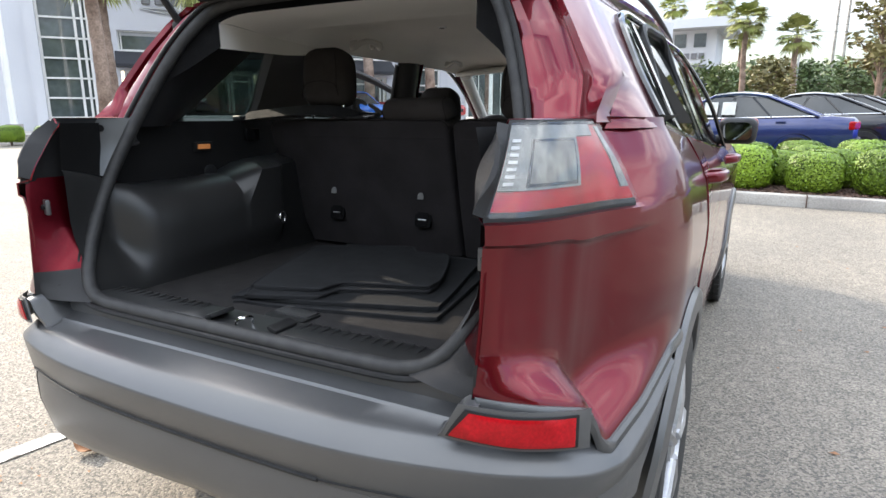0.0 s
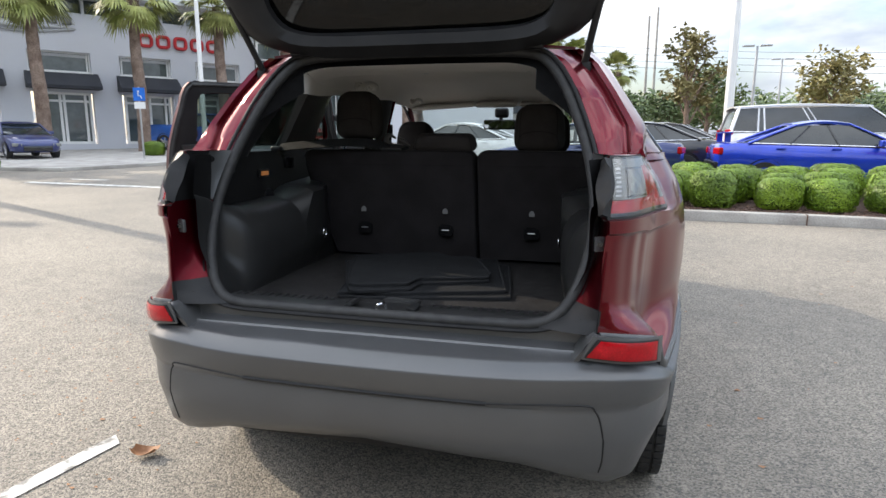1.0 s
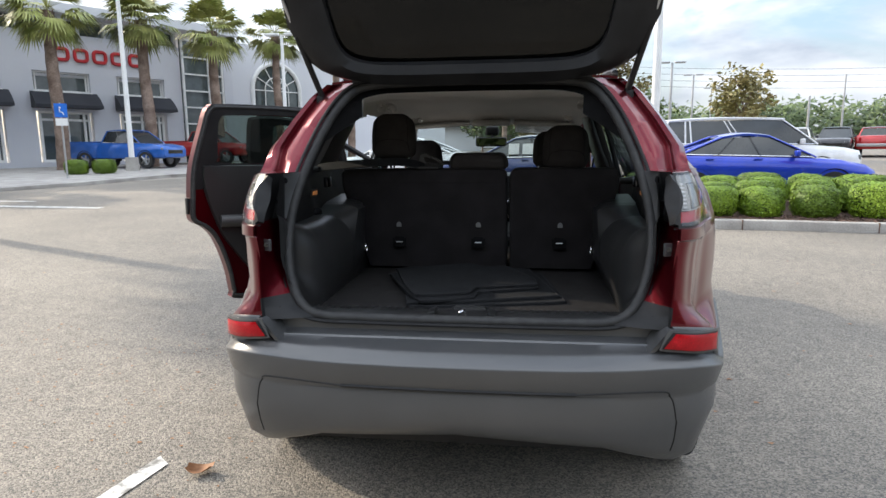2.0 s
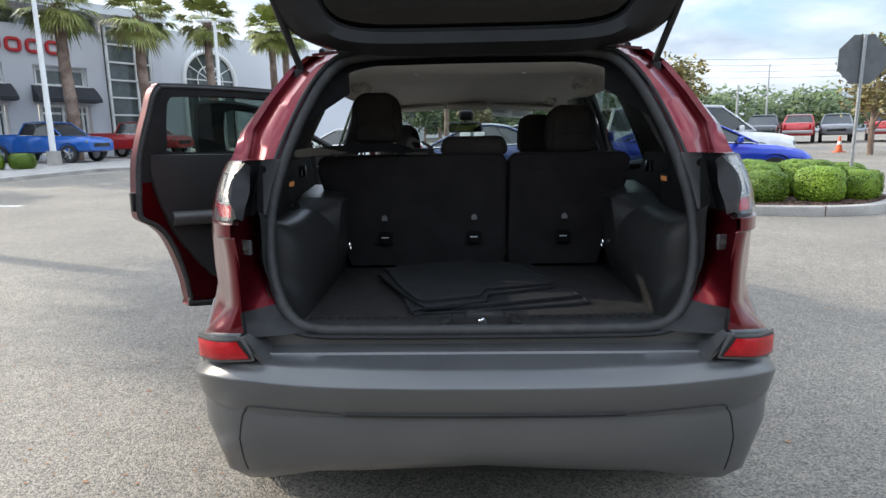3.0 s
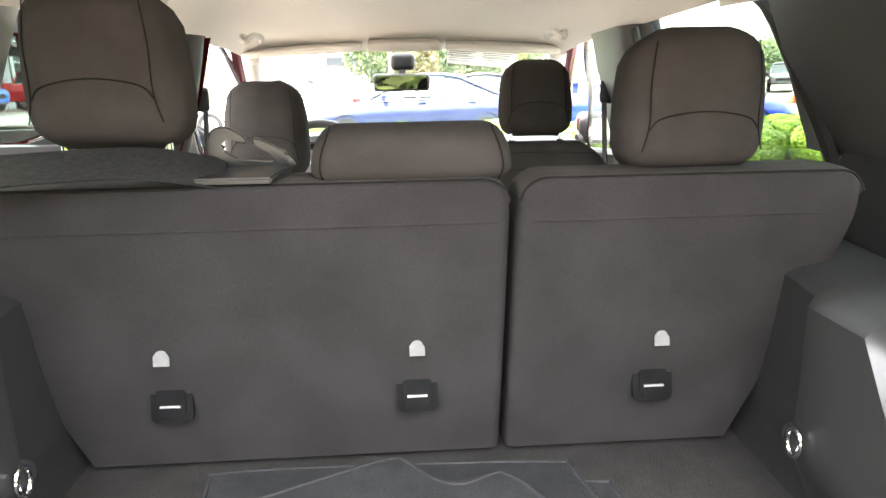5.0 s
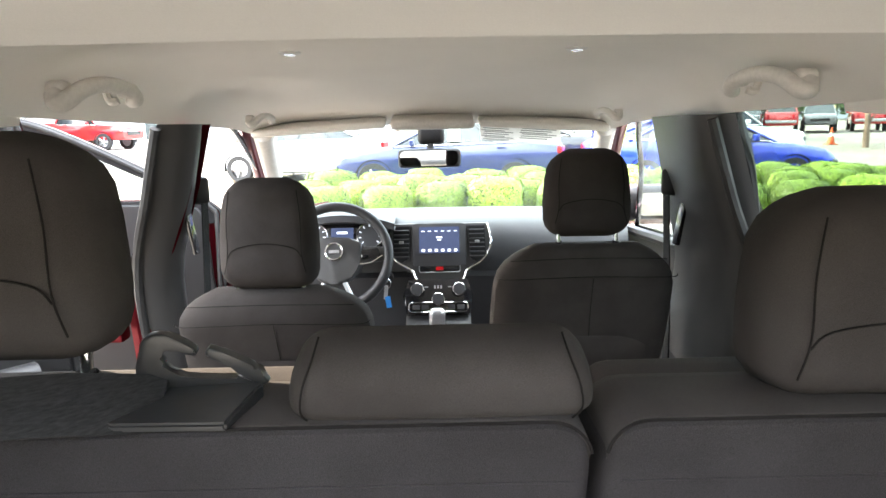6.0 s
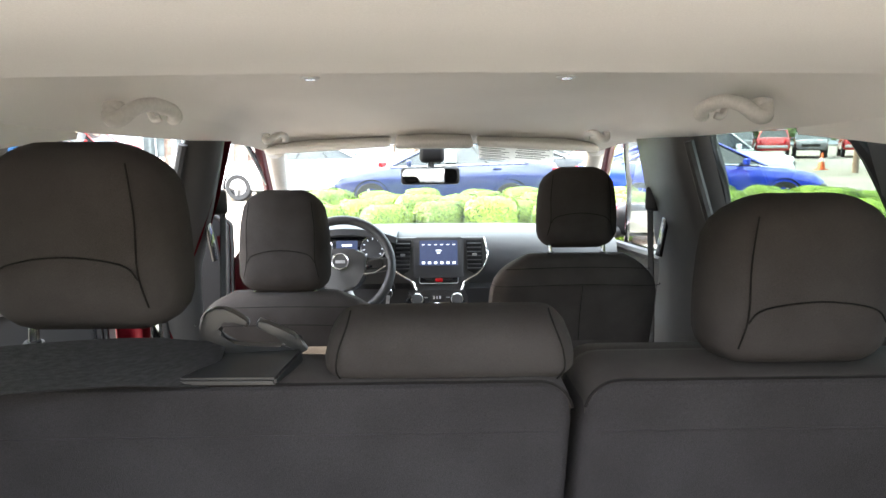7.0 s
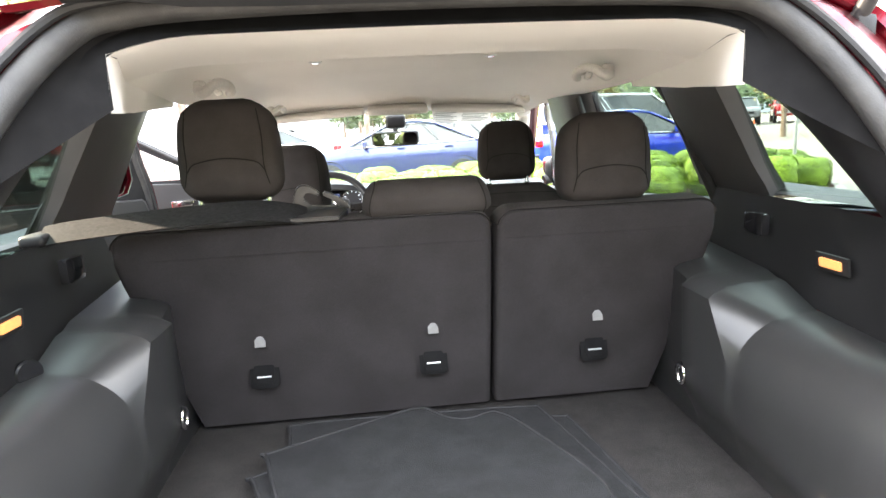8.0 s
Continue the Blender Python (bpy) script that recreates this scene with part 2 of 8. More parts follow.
SHOPGLASS = material("shop_glass", (0.05, 0.065, 0.07), 0.06, second=(0.10, 0.12, 0.12), scale=0.4, fine=0.2, fine_scale=3.0, coat=0.6)
AWNING = material("awning_cloth", (0.028, 0.030, 0.038), 0.8, second=(0.04, 0.042, 0.05), scale=1.0)


# ---- building blocks ----
WORLD_OF = {}


def mesh_of(name, bm, mat, sharp=38):
    bmesh.ops.recalc_face_normals(bm, faces=bm.faces[:])
    me = bpy.data.meshes.new(name)
    bm.to_mesh(me)
    bm.free()
    me.polygons.foreach_set("use_smooth", [True] * len(me.polygons))
    me.set_sharp_from_angle(angle=radians(sharp))
    me.materials.append(mat)
    return me


def thing(name, at=(0, 0, 0), label="", category="", group="", kind=""):
    """An empty at a thing's base, to which its parts belong. Parts are given in world places."""
    ob = new(name)
    ob.empty_display_size = 0.1
    ob.location = at
    WORLD_OF[ob] = Matrix.Translation(at)
    return tagged(ob, label, category, group, kind)


def part(name, bm, mat, parent, label="", sharp=38):
    ob = new(name, mesh_of(name, bm, mat, sharp))
    ob.parent = parent
    ob.matrix_parent_inverse = WORLD_OF.get(parent, Matrix()).inverted()
    WORLD_OF[ob] = Matrix()
    return tagged(ob, label)


def single(name, bm, mat, label="", category="", group="", kind="", sharp=38):
    """A thing of one mesh."""
    ob = new(name, mesh_of(name, bm, mat, sharp))
    WORLD_OF[ob] = Matrix()
    return tagged(ob, label, category, group, kind)


def raw(verts, faces):
    bm = bmesh.new()
    vs = [bm.verts.new(v) for v in verts]
    for f in faces:
        try:
            bm.faces.new([vs[i] for i in f])
        except ValueError:
            pass
    return bm


def join(*bms):
    """One bmesh out of several."""
    out = bmesh.new()
    for b in bms:
        tmp = bpy.data.meshes.new("tmp")
        b.to_mesh(tmp)
        b.free()
        out.from_mesh(tmp)
        bpy.data.meshes.remove(tmp)
    return out


def moved(bm, m):
    bmesh.ops.transform(bm, matrix=m, verts=bm.verts[:])
    return bm


def box(cx, cy, cz, sx, sy, sz, bevel=0.0, seg=2, turn=(0, 0, 0)):
    bm = bmesh.new()
    bmesh.ops.create_cube(bm, size=1.0)
    for v in bm.verts:
        v.co = Vector((v.co.x * sx, v.co.y * sy, v.co.z * sz))
    if bevel:
        bmesh.ops.bevel(bm, geom=bm.edges[:], offset=min(bevel, 0.49 * min(sx, sy, sz)), segments=seg, profile=0.6, affect="EDGES")
    return moved(bm, pose(cx, cy, cz, *turn))


def rod(a, b, r0, r1=None, n=12):
    a, b = Vector(a), Vector(b)
    bm = bmesh.new()
    bmesh.ops.create_cone(bm, cap_ends=True, segments=n, radius1=r0, radius2=r1 if r1 is not None else r0, depth=(b - a).length)
    return moved(bm, Matrix.Translation((a + b) / 2) @ (b - a).to_track_quat("Z", "Y").to_matrix().to_4x4())


def disc(c, axis, r, depth, n=24, bevel=0.0):
    """A round puck about an axis."""
    bm = bmesh.new()
    bmesh.ops.create_cone(bm, cap_ends=True, segments=n, radius1=r, radius2=r, depth=depth)
    if bevel:
        bmesh.ops.bevel(bm, geom=[e for e in bm.edges if len(e.link_faces) == 2 and e.calc_face_angle(0) > 1], offset=bevel, segments=2, affect="EDGES")
    return moved(bm, Matrix.Translation(c) @ Vector(axis).to_track_quat("Z", "Y").to_matrix().to_4x4())


def grid(fn, us, vs, closed_u=False):
    """A sheet through fn(u, v)."""
    verts = [fn(u, v) for u in us for v in vs]
    nu, nv = len(us), len(vs)
    faces = []
    for i in range(nu if closed_u else nu - 1):
        for j in range(nv - 1):
            a, b = i * nv + j, ((i + 1) % nu) * nv + j
            faces.append((a, b, b + 1, a + 1))
    return raw(verts, faces)


def thicken(bm, t):
    """Gives a sheet a thickness, inwards for t < 0."""
    bmesh.ops.recalc_face_normals(bm, faces=bm.faces[:])
    bmesh.ops.solidify(bm, geom=bm.faces[:], thickness=t)
    return bm


def loft(loops, cap=True, closed=True):
    n = len(loops[0])
    verts = [p for lp in loops for p in lp]
    faces = []
    for i in range(len(loops) - 1):
        for j in range(n if closed else n - 1):
            k = (j + 1) % n
            faces.append((i * n + j, i * n + k, (i + 1) * n + k, (i + 1) * n + j))
    if cap and closed:
        faces.append(tuple(range(n))[::-1])
        faces.append(tuple((len(loops) - 1) * n + j for j in range(n)))
    return raw(verts, faces)


def smooth_path(pts, per=6, closed=False):
    """A Catmull-Rom line through the points."""
    pts = [Vector(p) for p in pts]
    out, n = [], len(pts)
    for i in range(n if closed else n - 1):
        if closed:
            p0, p1, p2, p3 = pts[i - 1], pts[i], pts[(i + 1) % n], pts[(i + 2) % n]
        else:
            p0, p1, p2, p3 = pts[max(i - 1, 0)], pts[i], pts[i + 1], pts[min(i + 2, n - 1)]
        for k in range(per):
            t = k / per
            out.append(0.5 * (2 * p1 + (p2 - p0) * t + (2 * p0 - 5 * p1 + 4 * p2 - p3) * t * t + (3 * p1 - p0 - 3 * p2 + p3) * t**3))
    if not closed:
        out.append(pts[-1])
    return out


def tube(pts, r, n=10, closed=False, flat=1.0, up=(0, 0, 1)):
    """A round or flattened bar along a line; r may be a list."""
    pts = [Vector(p) for p in pts]
    up = Vector(up)
    loops = []
    for i, p in enumerate(pts):
        a = pts[i - 1] if (closed or i) else pts[i]
        b = pts[(i + 1) % len(pts)] if (closed or i < len(pts) - 1) else pts[i]
        d = (b - a).normalized()
        s = d.cross(up)
        s = s.normalized() if s.length > 1e-4 else Vector((1, 0, 0))
        w = s.cross(d).normalized()
        rr = r[i] if isinstance(r, (list, tuple)) else r
        loops.append([p + s * (rr * math.cos(2 * math.pi * k / n)) + w * (rr * flat * math.sin(2 * math.pi * k / n)) for k in range(n)])
    if closed:
        loops.append(loops[0])
        bm = loft(loops, cap=False)
        bmesh.ops.remove_doubles(bm, verts=bm.verts[:], dist=1e-6)
        return bm
    return loft(loops)


def slab(outline, depth, place, bevel=0.0, seg=2):
    """A flat outline (u, v) given a depth along local z, bevelled, and laid into the world by place."""
    n = len(outline)
    bm = raw([(u, v, z) for z in (-depth / 2, depth / 2) for u, v in outline],
             [tuple(range(n))[::-1], tuple(range(n, 2 * n))] + [(i, (i + 1) % n, n + (i + 1) % n, n + i) for i in range(n)])
    if bevel:
        bmesh.ops.bevel(bm, geom=[e for e in bm.edges if any(len(f.verts) > 4 or n <= 4 for f in e.link_faces) and abs(e.verts[0].co.z - e.verts[1].co.z) < 1e-6],
                        offset=bevel, segments=seg, profile=0.6, affect="EDGES")
    return moved(bm, place)


def rounded(w, h, r, n=5):
    """Outline of a rounded rectangle about the origin."""
    out = []
    for cx, cy, a in ((w / 2 - r, h / 2 - r, 0), (-w / 2 + r, h / 2 - r, 90), (-w / 2 + r, -h / 2 + r, 180), (w / 2 - r, -h / 2 + r, 270)):
        for k in range(n + 1):
            t = radians(a + 90 * k / n)
            out.append((cx + r * math.cos(t), cy + r * math.sin(t)))
    return out


def curve_of(table):
    """Piecewise line through (key, value) pairs."""
    ks, vs = zip(*table)
    return lambda q: float(np.interp(q, ks, vs))


def upright(x, y, z, yaw=0, lean=0):
    """Local x to the right, local y up, local z towards the viewer behind (-y), leaned back by lean degrees."""
    return pose(x, y, z, 90 - lean, 0, yaw)


def cushion(w, h, d, r=0.03, puff=0.012, n=8, m=None):
    """An upholstered pad: a rounded block that swells in the middle. Local x width, y height, z depth."""
    bm = bmesh.new()
    bmesh.ops.create_cube(bm, size=1.0)
    for v in bm.verts:
        v.co = Vector((v.co.x * w, v.co.y * h, v.co.z * d))
    bmesh.ops.bevel(bm, geom=bm.edges[:], offset=min(r, 0.48 * min(w, h, d)), segments=4, profile=0.5, affect="EDGES")
    bmesh.ops.subdivide_edges(bm, edges=[e for e in bm.edges if e.calc_length() > 0.08], cuts=3, use_grid_fill=True)
    for v in bm.verts:
        u, q = 2 * v.co.x / w, 2 * v.co.y / h
        s = max(0.0, 1 - u * u) * max(0.0, 1 - q * q)
        v.co.z += math.copysign(puff * s, v.co.z)
    return moved(bm, m) if m else bm


def seam(pts, r=0.0010):
    return tube(smooth_path(pts, 5), r, 6)


# ---- the red car ----
car = thing("suv", (0, 2.3, 0.02), "dark red SUV with raised tailgate and one rear door open", "car")
side_x = curve_of([(0.26, 0.85), (0.40, 0.895), (0.55, 0.912), (0.70, 0.915), (0.80, 0.918), (0.93, 0.928), (1.06, 0.93), (1.13, 0.928), (1.20, 0.912), (1.285, 0.872)])
upper_x = curve_of([(1.285, 0.868), (1.30, 0.852), (1.40, 0.792), (1.48, 0.742), (1.58, 0.678), (1.64, 0.62)])
AXLES = (0.93, 3.64)
TYRE_R = 0.352


belt = curve_of([(0.5, 1.287), (0.72, 1.275), (1.13, 1.236), (1.56, 1.20), (2.0, 1.172), (2.8, 1.122), (3.1, 1.105)])
flare = curve_of([(0.25, 0.0), (0.45, 0.016), (0.62, 0.027), (1.15, 0.027), (1.5, 0.0)])


def body_x(y, z):
    """Half width of the side below the windows; the shoulder follows the falling belt line."""
    b = belt(y)
    return side_x(z + (1.285 - b) * min(1.0, max(0.0, (z - 0.8) / (b - 0.8)))) + flare(y) * min(1.0, max(0.0, (b - 0.01 - z) / 0.25)) - front_inset(y)


def glass_x(y, z):
    b = belt(y)
    return upper_x(z + (1.285 - b) * min(1.0, max(0.0, 1 - (z - b) / (1.60 - b))))


def lamp_x(y, z):
    """Half width of the rear corner beside the lamp: upright at its inner edge."""
    w = float(np.interp(y, [0.10, 0.18, 0.45], [0.0, 0.35, 1.0]))
    return side_x(1.128 + (z - 1.128) * w if z > 1.128 else z) + flare(y) * min(1.0, max(0.0, (1.275 - z) / 0.25))


def front_inset(y):
    return 0.0 if y < 3.6 else 0.02 * (y - 3.6) + 0.32 * max(0.0, (y - 3.6) / 1.0) ** 3


def in_arch(y, z, r=0.415):
    return any(math.hypot(y - a, z - 0.352) < r for a in AXLES)


# rear corner in plan: inset from the flank, and place along the car
CORNER = smooth_path([(0.245, 0.102, 0), (0.222, 0.114, 0), (0.196, 0.140, 0), (0.170, 0.180, 0), (0.146, 0.235, 0), (0.128, 0.285, 0), (0.116, 0.325, 0), (0.100, 0.365, 0), (0.066, 0.430, 0), (0.026, 0.53, 0), (0.006, 0.61, 0), (0.0, 0.66, 0)], 4)
# the same corner lower down, where it rolls out to the bumper
low_inset = curve_of([(0.102, 0.245), (0.112, 0.20), (0.145, 0.14), (0.20, 0.09), (0.28, 0.05), (0.40, 0.02), (0.54, 0.004), (0.66, 0.0)])


corner_at = curve_of([(p.y, p.x) for p in CORNER])


def soft_step(t):
    t = min(1.0, max(0.0, t))
    return t * t * (3 - 2 * t)


def mirrored(bm, sx):
    if sx < 0:
        for v in bm.verts:
            v.co.x = -v.co.x
    return bm


lean_at = curve_of([(0.10, 0.66), (0.20, 0.62), (0.37, 0.40), (0.66, 0.0)])
red_low = curve_of([(0.0, 0.82), (0.10, 0.812), (0.16, 0.795), (0.215, 0.778), (0.24, 0.765), (0.265, 0.70), (0.29, 0.682), (0.40, 0.73), (0.55, 0.80), (0.70, 0.80)])


def flank(y0, y1, z0, z1, dy=0.05):
    """A stretch of the car's side between two shut lines."""
    ys = list(np.linspace(y0, y1, max(2, int((y1 - y0) / dy))))
    bm = grid(lambda y, v: (body_x(y, z0 + (min(z1, belt(y)) - z0) * v), y, z0 + (min(z1, belt(y)) - z0) * v), ys, list(np.linspace(0, 1, 19)))
    bmesh.ops.delete(bm, geom=[f for f in bm.faces if in_arch(f.calc_center_median().y, f.calc_center_median().z)], context="FACES")
    return bm


def plan_normal(p):
    return Vector((p.x * 0.9, -(1.1 - abs(p.x)) if abs(p.x) < 0.8 else -0.25, 0)).normalized()


def build_flank(sx):
    # rear quarter: corner below the lamp and the panel over the wheel
    def corner(p, v):
        lo = red_low(p.y)
        z = lo + (1.118 - lo) * min(v, 1.0) + 0.175 * max(0.0, v - 1.0)
        fade = float(np.interp(p.y, [0.1, 0.36, 0.50], [1.0, 1.0, 0.0]))
        lip = 0.010 * fade * min(1.0, max(0.0, (v - 0.885) / 0.02)) if v <= 1.0 else -0.016 * fade * min(1.0, (v - 1.0) / 0.03) * min(1.0, (2.0 - v) / 0.06)
        lean = max(0.0, z - 1.128) * lean_at(p.y)
        hollow = -0.010 * fade * math.sin(math.pi * min(1.0, max(0.0, (v - 0.20) / 0.68))) ** 0.6
        roll = soft_step(v / 0.26) ** 0.8
        inset = low_inset(p.y) * (1 - roll) + p.x * roll
        wave = 0.005 * fade * math.sin((p.y - 0.102) / 0.075 * 2 * math.pi) * roll if p.y < 0.30 and v < 0.88 else 0.0
        return (lamp_x(p.y, max(z, 0.72)) - inset + (lip + hollow) * 0.7, p.y - (lip + hollow + wave) * 0.7 + lean - 0.012 * (1 - roll) * fade, z)
    quarter = part("quarter_panel", mirrored(thicken(grid(corner, CORNER, [0, 0.02, 0.045, 0.075, 0.11, 0.15, 0.19, 0.24] + [0.3 + 0.073 * i for i in range(8)] + [0.86, 0.884, 0.892, 0.906, 0.925, 0.97, 1.0, 1.04] + [1 + 0.1 * i for i in range(1, 11)]), -0.004), sx), RED, car)
    seam_line = smooth_path([(0.46, 0.99, 0), (0.50, 0.80, 0), (0.55, 0.58, 0), (0.60, 0.36, 0), (0.64, 0.18, 0)], 5)
    part("panel_seam", mirrored(tube([corner(Vector((corner_at(q.x), q.x, 0)), q.y) for q in seam_line], 0.0028, 6), sx), BLACK, quarter)
    # deck between the top of the corner and the foot of the pillar, and the grey lip under the paint
    foot = [Vector((0.640, 0.415, 1.292)), Vector((0.680, 0.420, 1.294)), Vector((0.740, 0.430, 1.296)), Vector((0.806, 0.447, 1.296)), Vector((0.856, 0.56, 1.294)), Vector((0.862, 0.70, 1.292))]

    def deck(p, w):
        t = (p.y - 0.102) / 0.558 * (len(foot) - 1.001)
        b = foot[int(t)].lerp(foot[int(t) + 1], t - int(t))
        return tuple(Vector(corner(p, 2.0)).lerp(b, w))
    part("corner_deck", mirrored(grid(deck, CORNER, [0, 0.25, 0.5, 0.75, 1.0]), sx), RED, quarter)

    def lip_band(p, k):
        q = Vector(corner(p, 0.0))
        n = plan_normal(Vector((q.x, 0, 0))) if p.y < 0.25 else Vector((0.97, -0.25, 0))
        out, drop = ((-0.004, -0.004), (0.008, -0.002), (0.014, 0.006), (0.014, 0.022), (0.006, 0.036))[k]
        return tuple(q + n * out - Vector((0, 0, drop)))
    part("bumper_lip", mirrored(grid(lip_band, CORNER, range(5)), sx), BUMPER, quarter)
    ys = list(np.linspace(0.66, 1.16, 18))
    bm = grid(lambda y, v: (body_x(y, 0.62 + (belt(y) - 0.62) * v), y, 0.62 + (belt(y) - 0.62) * v), ys, list(np.linspace(0, 1, 28)))
    bmesh.ops.delete(bm, geom=[f for f in bm.faces if in_arch(f.calc_center_median().y, f.calc_center_median().z, 0.43)], context="FACES")
    part("quarter_side", mirrored(bm, sx), RED, car)
    if sx > 0:
        for name, y0, y1 in (("rear_door", 1.165, 2.04), ("front_door", 2.048, 3.08)):
            door = part(name, mirrored(thicken(flank(y0, y1, 0.40, 1.285), -0.004), sx), RED, car)
            hy = y0 + 0.12
            grip = tube(smooth_path([(0.93 * sx, hy, 1.10), (0.972 * sx, hy + 0.03, 1.105), (0.975 * sx, hy + 0.15, 1.105), (0.93 * sx, hy + 0.19, 1.10)], 4), 0.014, 8, flat=1.3)
            part("door_handle", grip, RED, door)
    part("front_wing", mirrored(flank(3.085, 4.42, 0.40, 1.09, 0.04), sx), RED, car)
    sill = grid(lambda y, z: (side_x(z) - 0.004, y, z), list(np.linspace(1.33, 3.25, 12)), [0.26, 0.32, 0.40])
    part("sill_cladding", mirrored(thicken(sill, 0.012), sx), BUMPER, car)
    # wheel-arch cladding
    for ay in AXLES:
        loops = []
        a0, a1 = (-14, 176) if ay < 2 else (0, 186)
        for k in range(33):
            a = radians(a0 + (a1 - a0) * k / 32)
            ring = []
            for r, dx in ((0.392, -0.05), (0.396, 0.014), (0.410, 0.022), (0.462, 0.016), (0.470, 0.002)):
                y, z = ay + r * math.cos(a), 0.352 + r * math.sin(a)
                ring.append(((side_x(max(z, 0.3)) + dx + flare(y) - front_inset(y)) * sx, y, z))
            loops.append(ring)
        part("arch_cladding", loft(loops, cap=False, closed=False), BUMPER, car)
        liner = loft([[((0.93 - d) * sx, ay + 0.40 * math.cos(radians(a)), 0.352 + 0.40 * math.sin(radians(a))) for a in range(-10, 191, 10)] for d in (0.04, 0.36)], cap=False, closed=False)
        part("arch_liner", liner, BLACK, car)


def build_wheel(sx, ay):
    c = Vector(((0.835 if ay < 2 else 0.80) * sx, ay, TYRE_R + (0.0 if ay < 2 else 0.05)))
    prof = [(0.235, -0.10), (0.30, -0.112), (0.335, -0.108), (0.350, -0.09), (0.352, -0.05), (0.352, 0.05), (0.350, 0.09), (0.335, 0.108), (0.30, 0.112), (0.235, 0.10)]
    loops = [[c + Vector((w, r * math.cos(a), r * math.sin(a))) for r, w in prof] for a in (2 * math.pi * k / 48 for k in range(49))]
    wheel = part("wheel", loft(loops, cap=False, closed=False), RUBBER, car, "black road tyre on a silver rim")
    # tread blocks
    bits = []
    for k in range(0, 56):
        a = 2 * math.pi * k / 56
        for w, s in ((-0.088, 0.03), (-0.044, 0.034), (0.0, 0.034), (0.044, 0.034), (0.088, 0.03)):
            p = c + Vector((w, 0.353 * math.cos(a), 0.353 * math.sin(a)))
            b = bmesh.new()
            bmesh.ops.create_cube(b, size=1.0)
            bmesh.ops.transform(b, matrix=Matrix.Translation(p) @ Matrix.Rotation(a, 4, "X") @ Matrix.Diagonal((s, 0.012, 0.030, 1)), verts=b.verts[:])
            bits.append(b)
    part("tread", join(*bits), RUBBER, wheel)
    spokes = [disc(c + Vector((0.085 * sx, 0, 0)), (1, 0, 0), 0.07, 0.03, 20, 0.006)]
    for k in range(5):
        a = 2 * math.pi * k / 5
        d = Vector((0, math.cos(a), math.sin(a)))
        spokes.append(tube([c + Vector((0.085 * sx, 0, 0)) + d * 0.05, c + Vector((0.09 * sx, 0, 0)) + d * 0.14, c + Vector((0.075 * sx, 0, 0)) + d * 0.232], [0.03, 0.026, 0.034], 8, flat=0.6))
    rim = [[c + Vector((w, r * math.cos(a), r * math.sin(a))) for r, w in ((0.21, -0.09), (0.236, -0.1), (0.232, 0.09 * sx), (0.222, 0.1 * sx), (0.205, 0.05 * sx))] for a in (2 * math.pi * k / 40 for k in range(41))]
    part("brake_disc", disc(c + Vector((-0.02 * sx, 0, 0)), (1, 0, 0), 0.225, 0.02, 28, 0.004), BLACK, wheel)
    part("rim", join(loft(rim, cap=False, closed=False), *spokes), SILVER, wheel)


for sx in (1, -1):
    build_flank(sx)
    for ay in AXLES:
        build_wheel(sx, ay)

# pillar skins and jambs at the back: outer skin, gutter, jamb to the seal
SEAL = [(0.0, 0.156, 0.794), (0.30, 0.156, 0.795), (0.49, 0.16, 0.80), (0.565, 0.178, 0.832), (0.612, 0.215, 0.90), (0.644, 0.27, 1.00), (0.654, 0.33, 1.11), (0.644, 0.385, 1.21),
        (0.614, 0.445, 1.33), (0.55, 0.525, 1.49), (0.478, 0.588, 1.595), (0.40, 0.612, 1.628), (0.20, 0.616, 1.638), (0.0, 0.616, 1.640)]
seal_half = smooth_path(SEAL, 6)
seal_ring = seal_half + [Vector((-p.x, p.y, p.z)) for p in seal_half[-2:0:-1]]
part("door_seal", tube(seal_ring, 0.019, 10, closed=True, up=(0, 1, 0)), RUBBER, car, "black rubber tailgate seal")
part("seal_lip", tube([p + Vector((p.x * 0.035, -0.02, (p.z - 1.2) * 0.03)) for p in seal_ring], 0.007, 8, closed=True, up=(0, 1, 0)), BLACK, car)

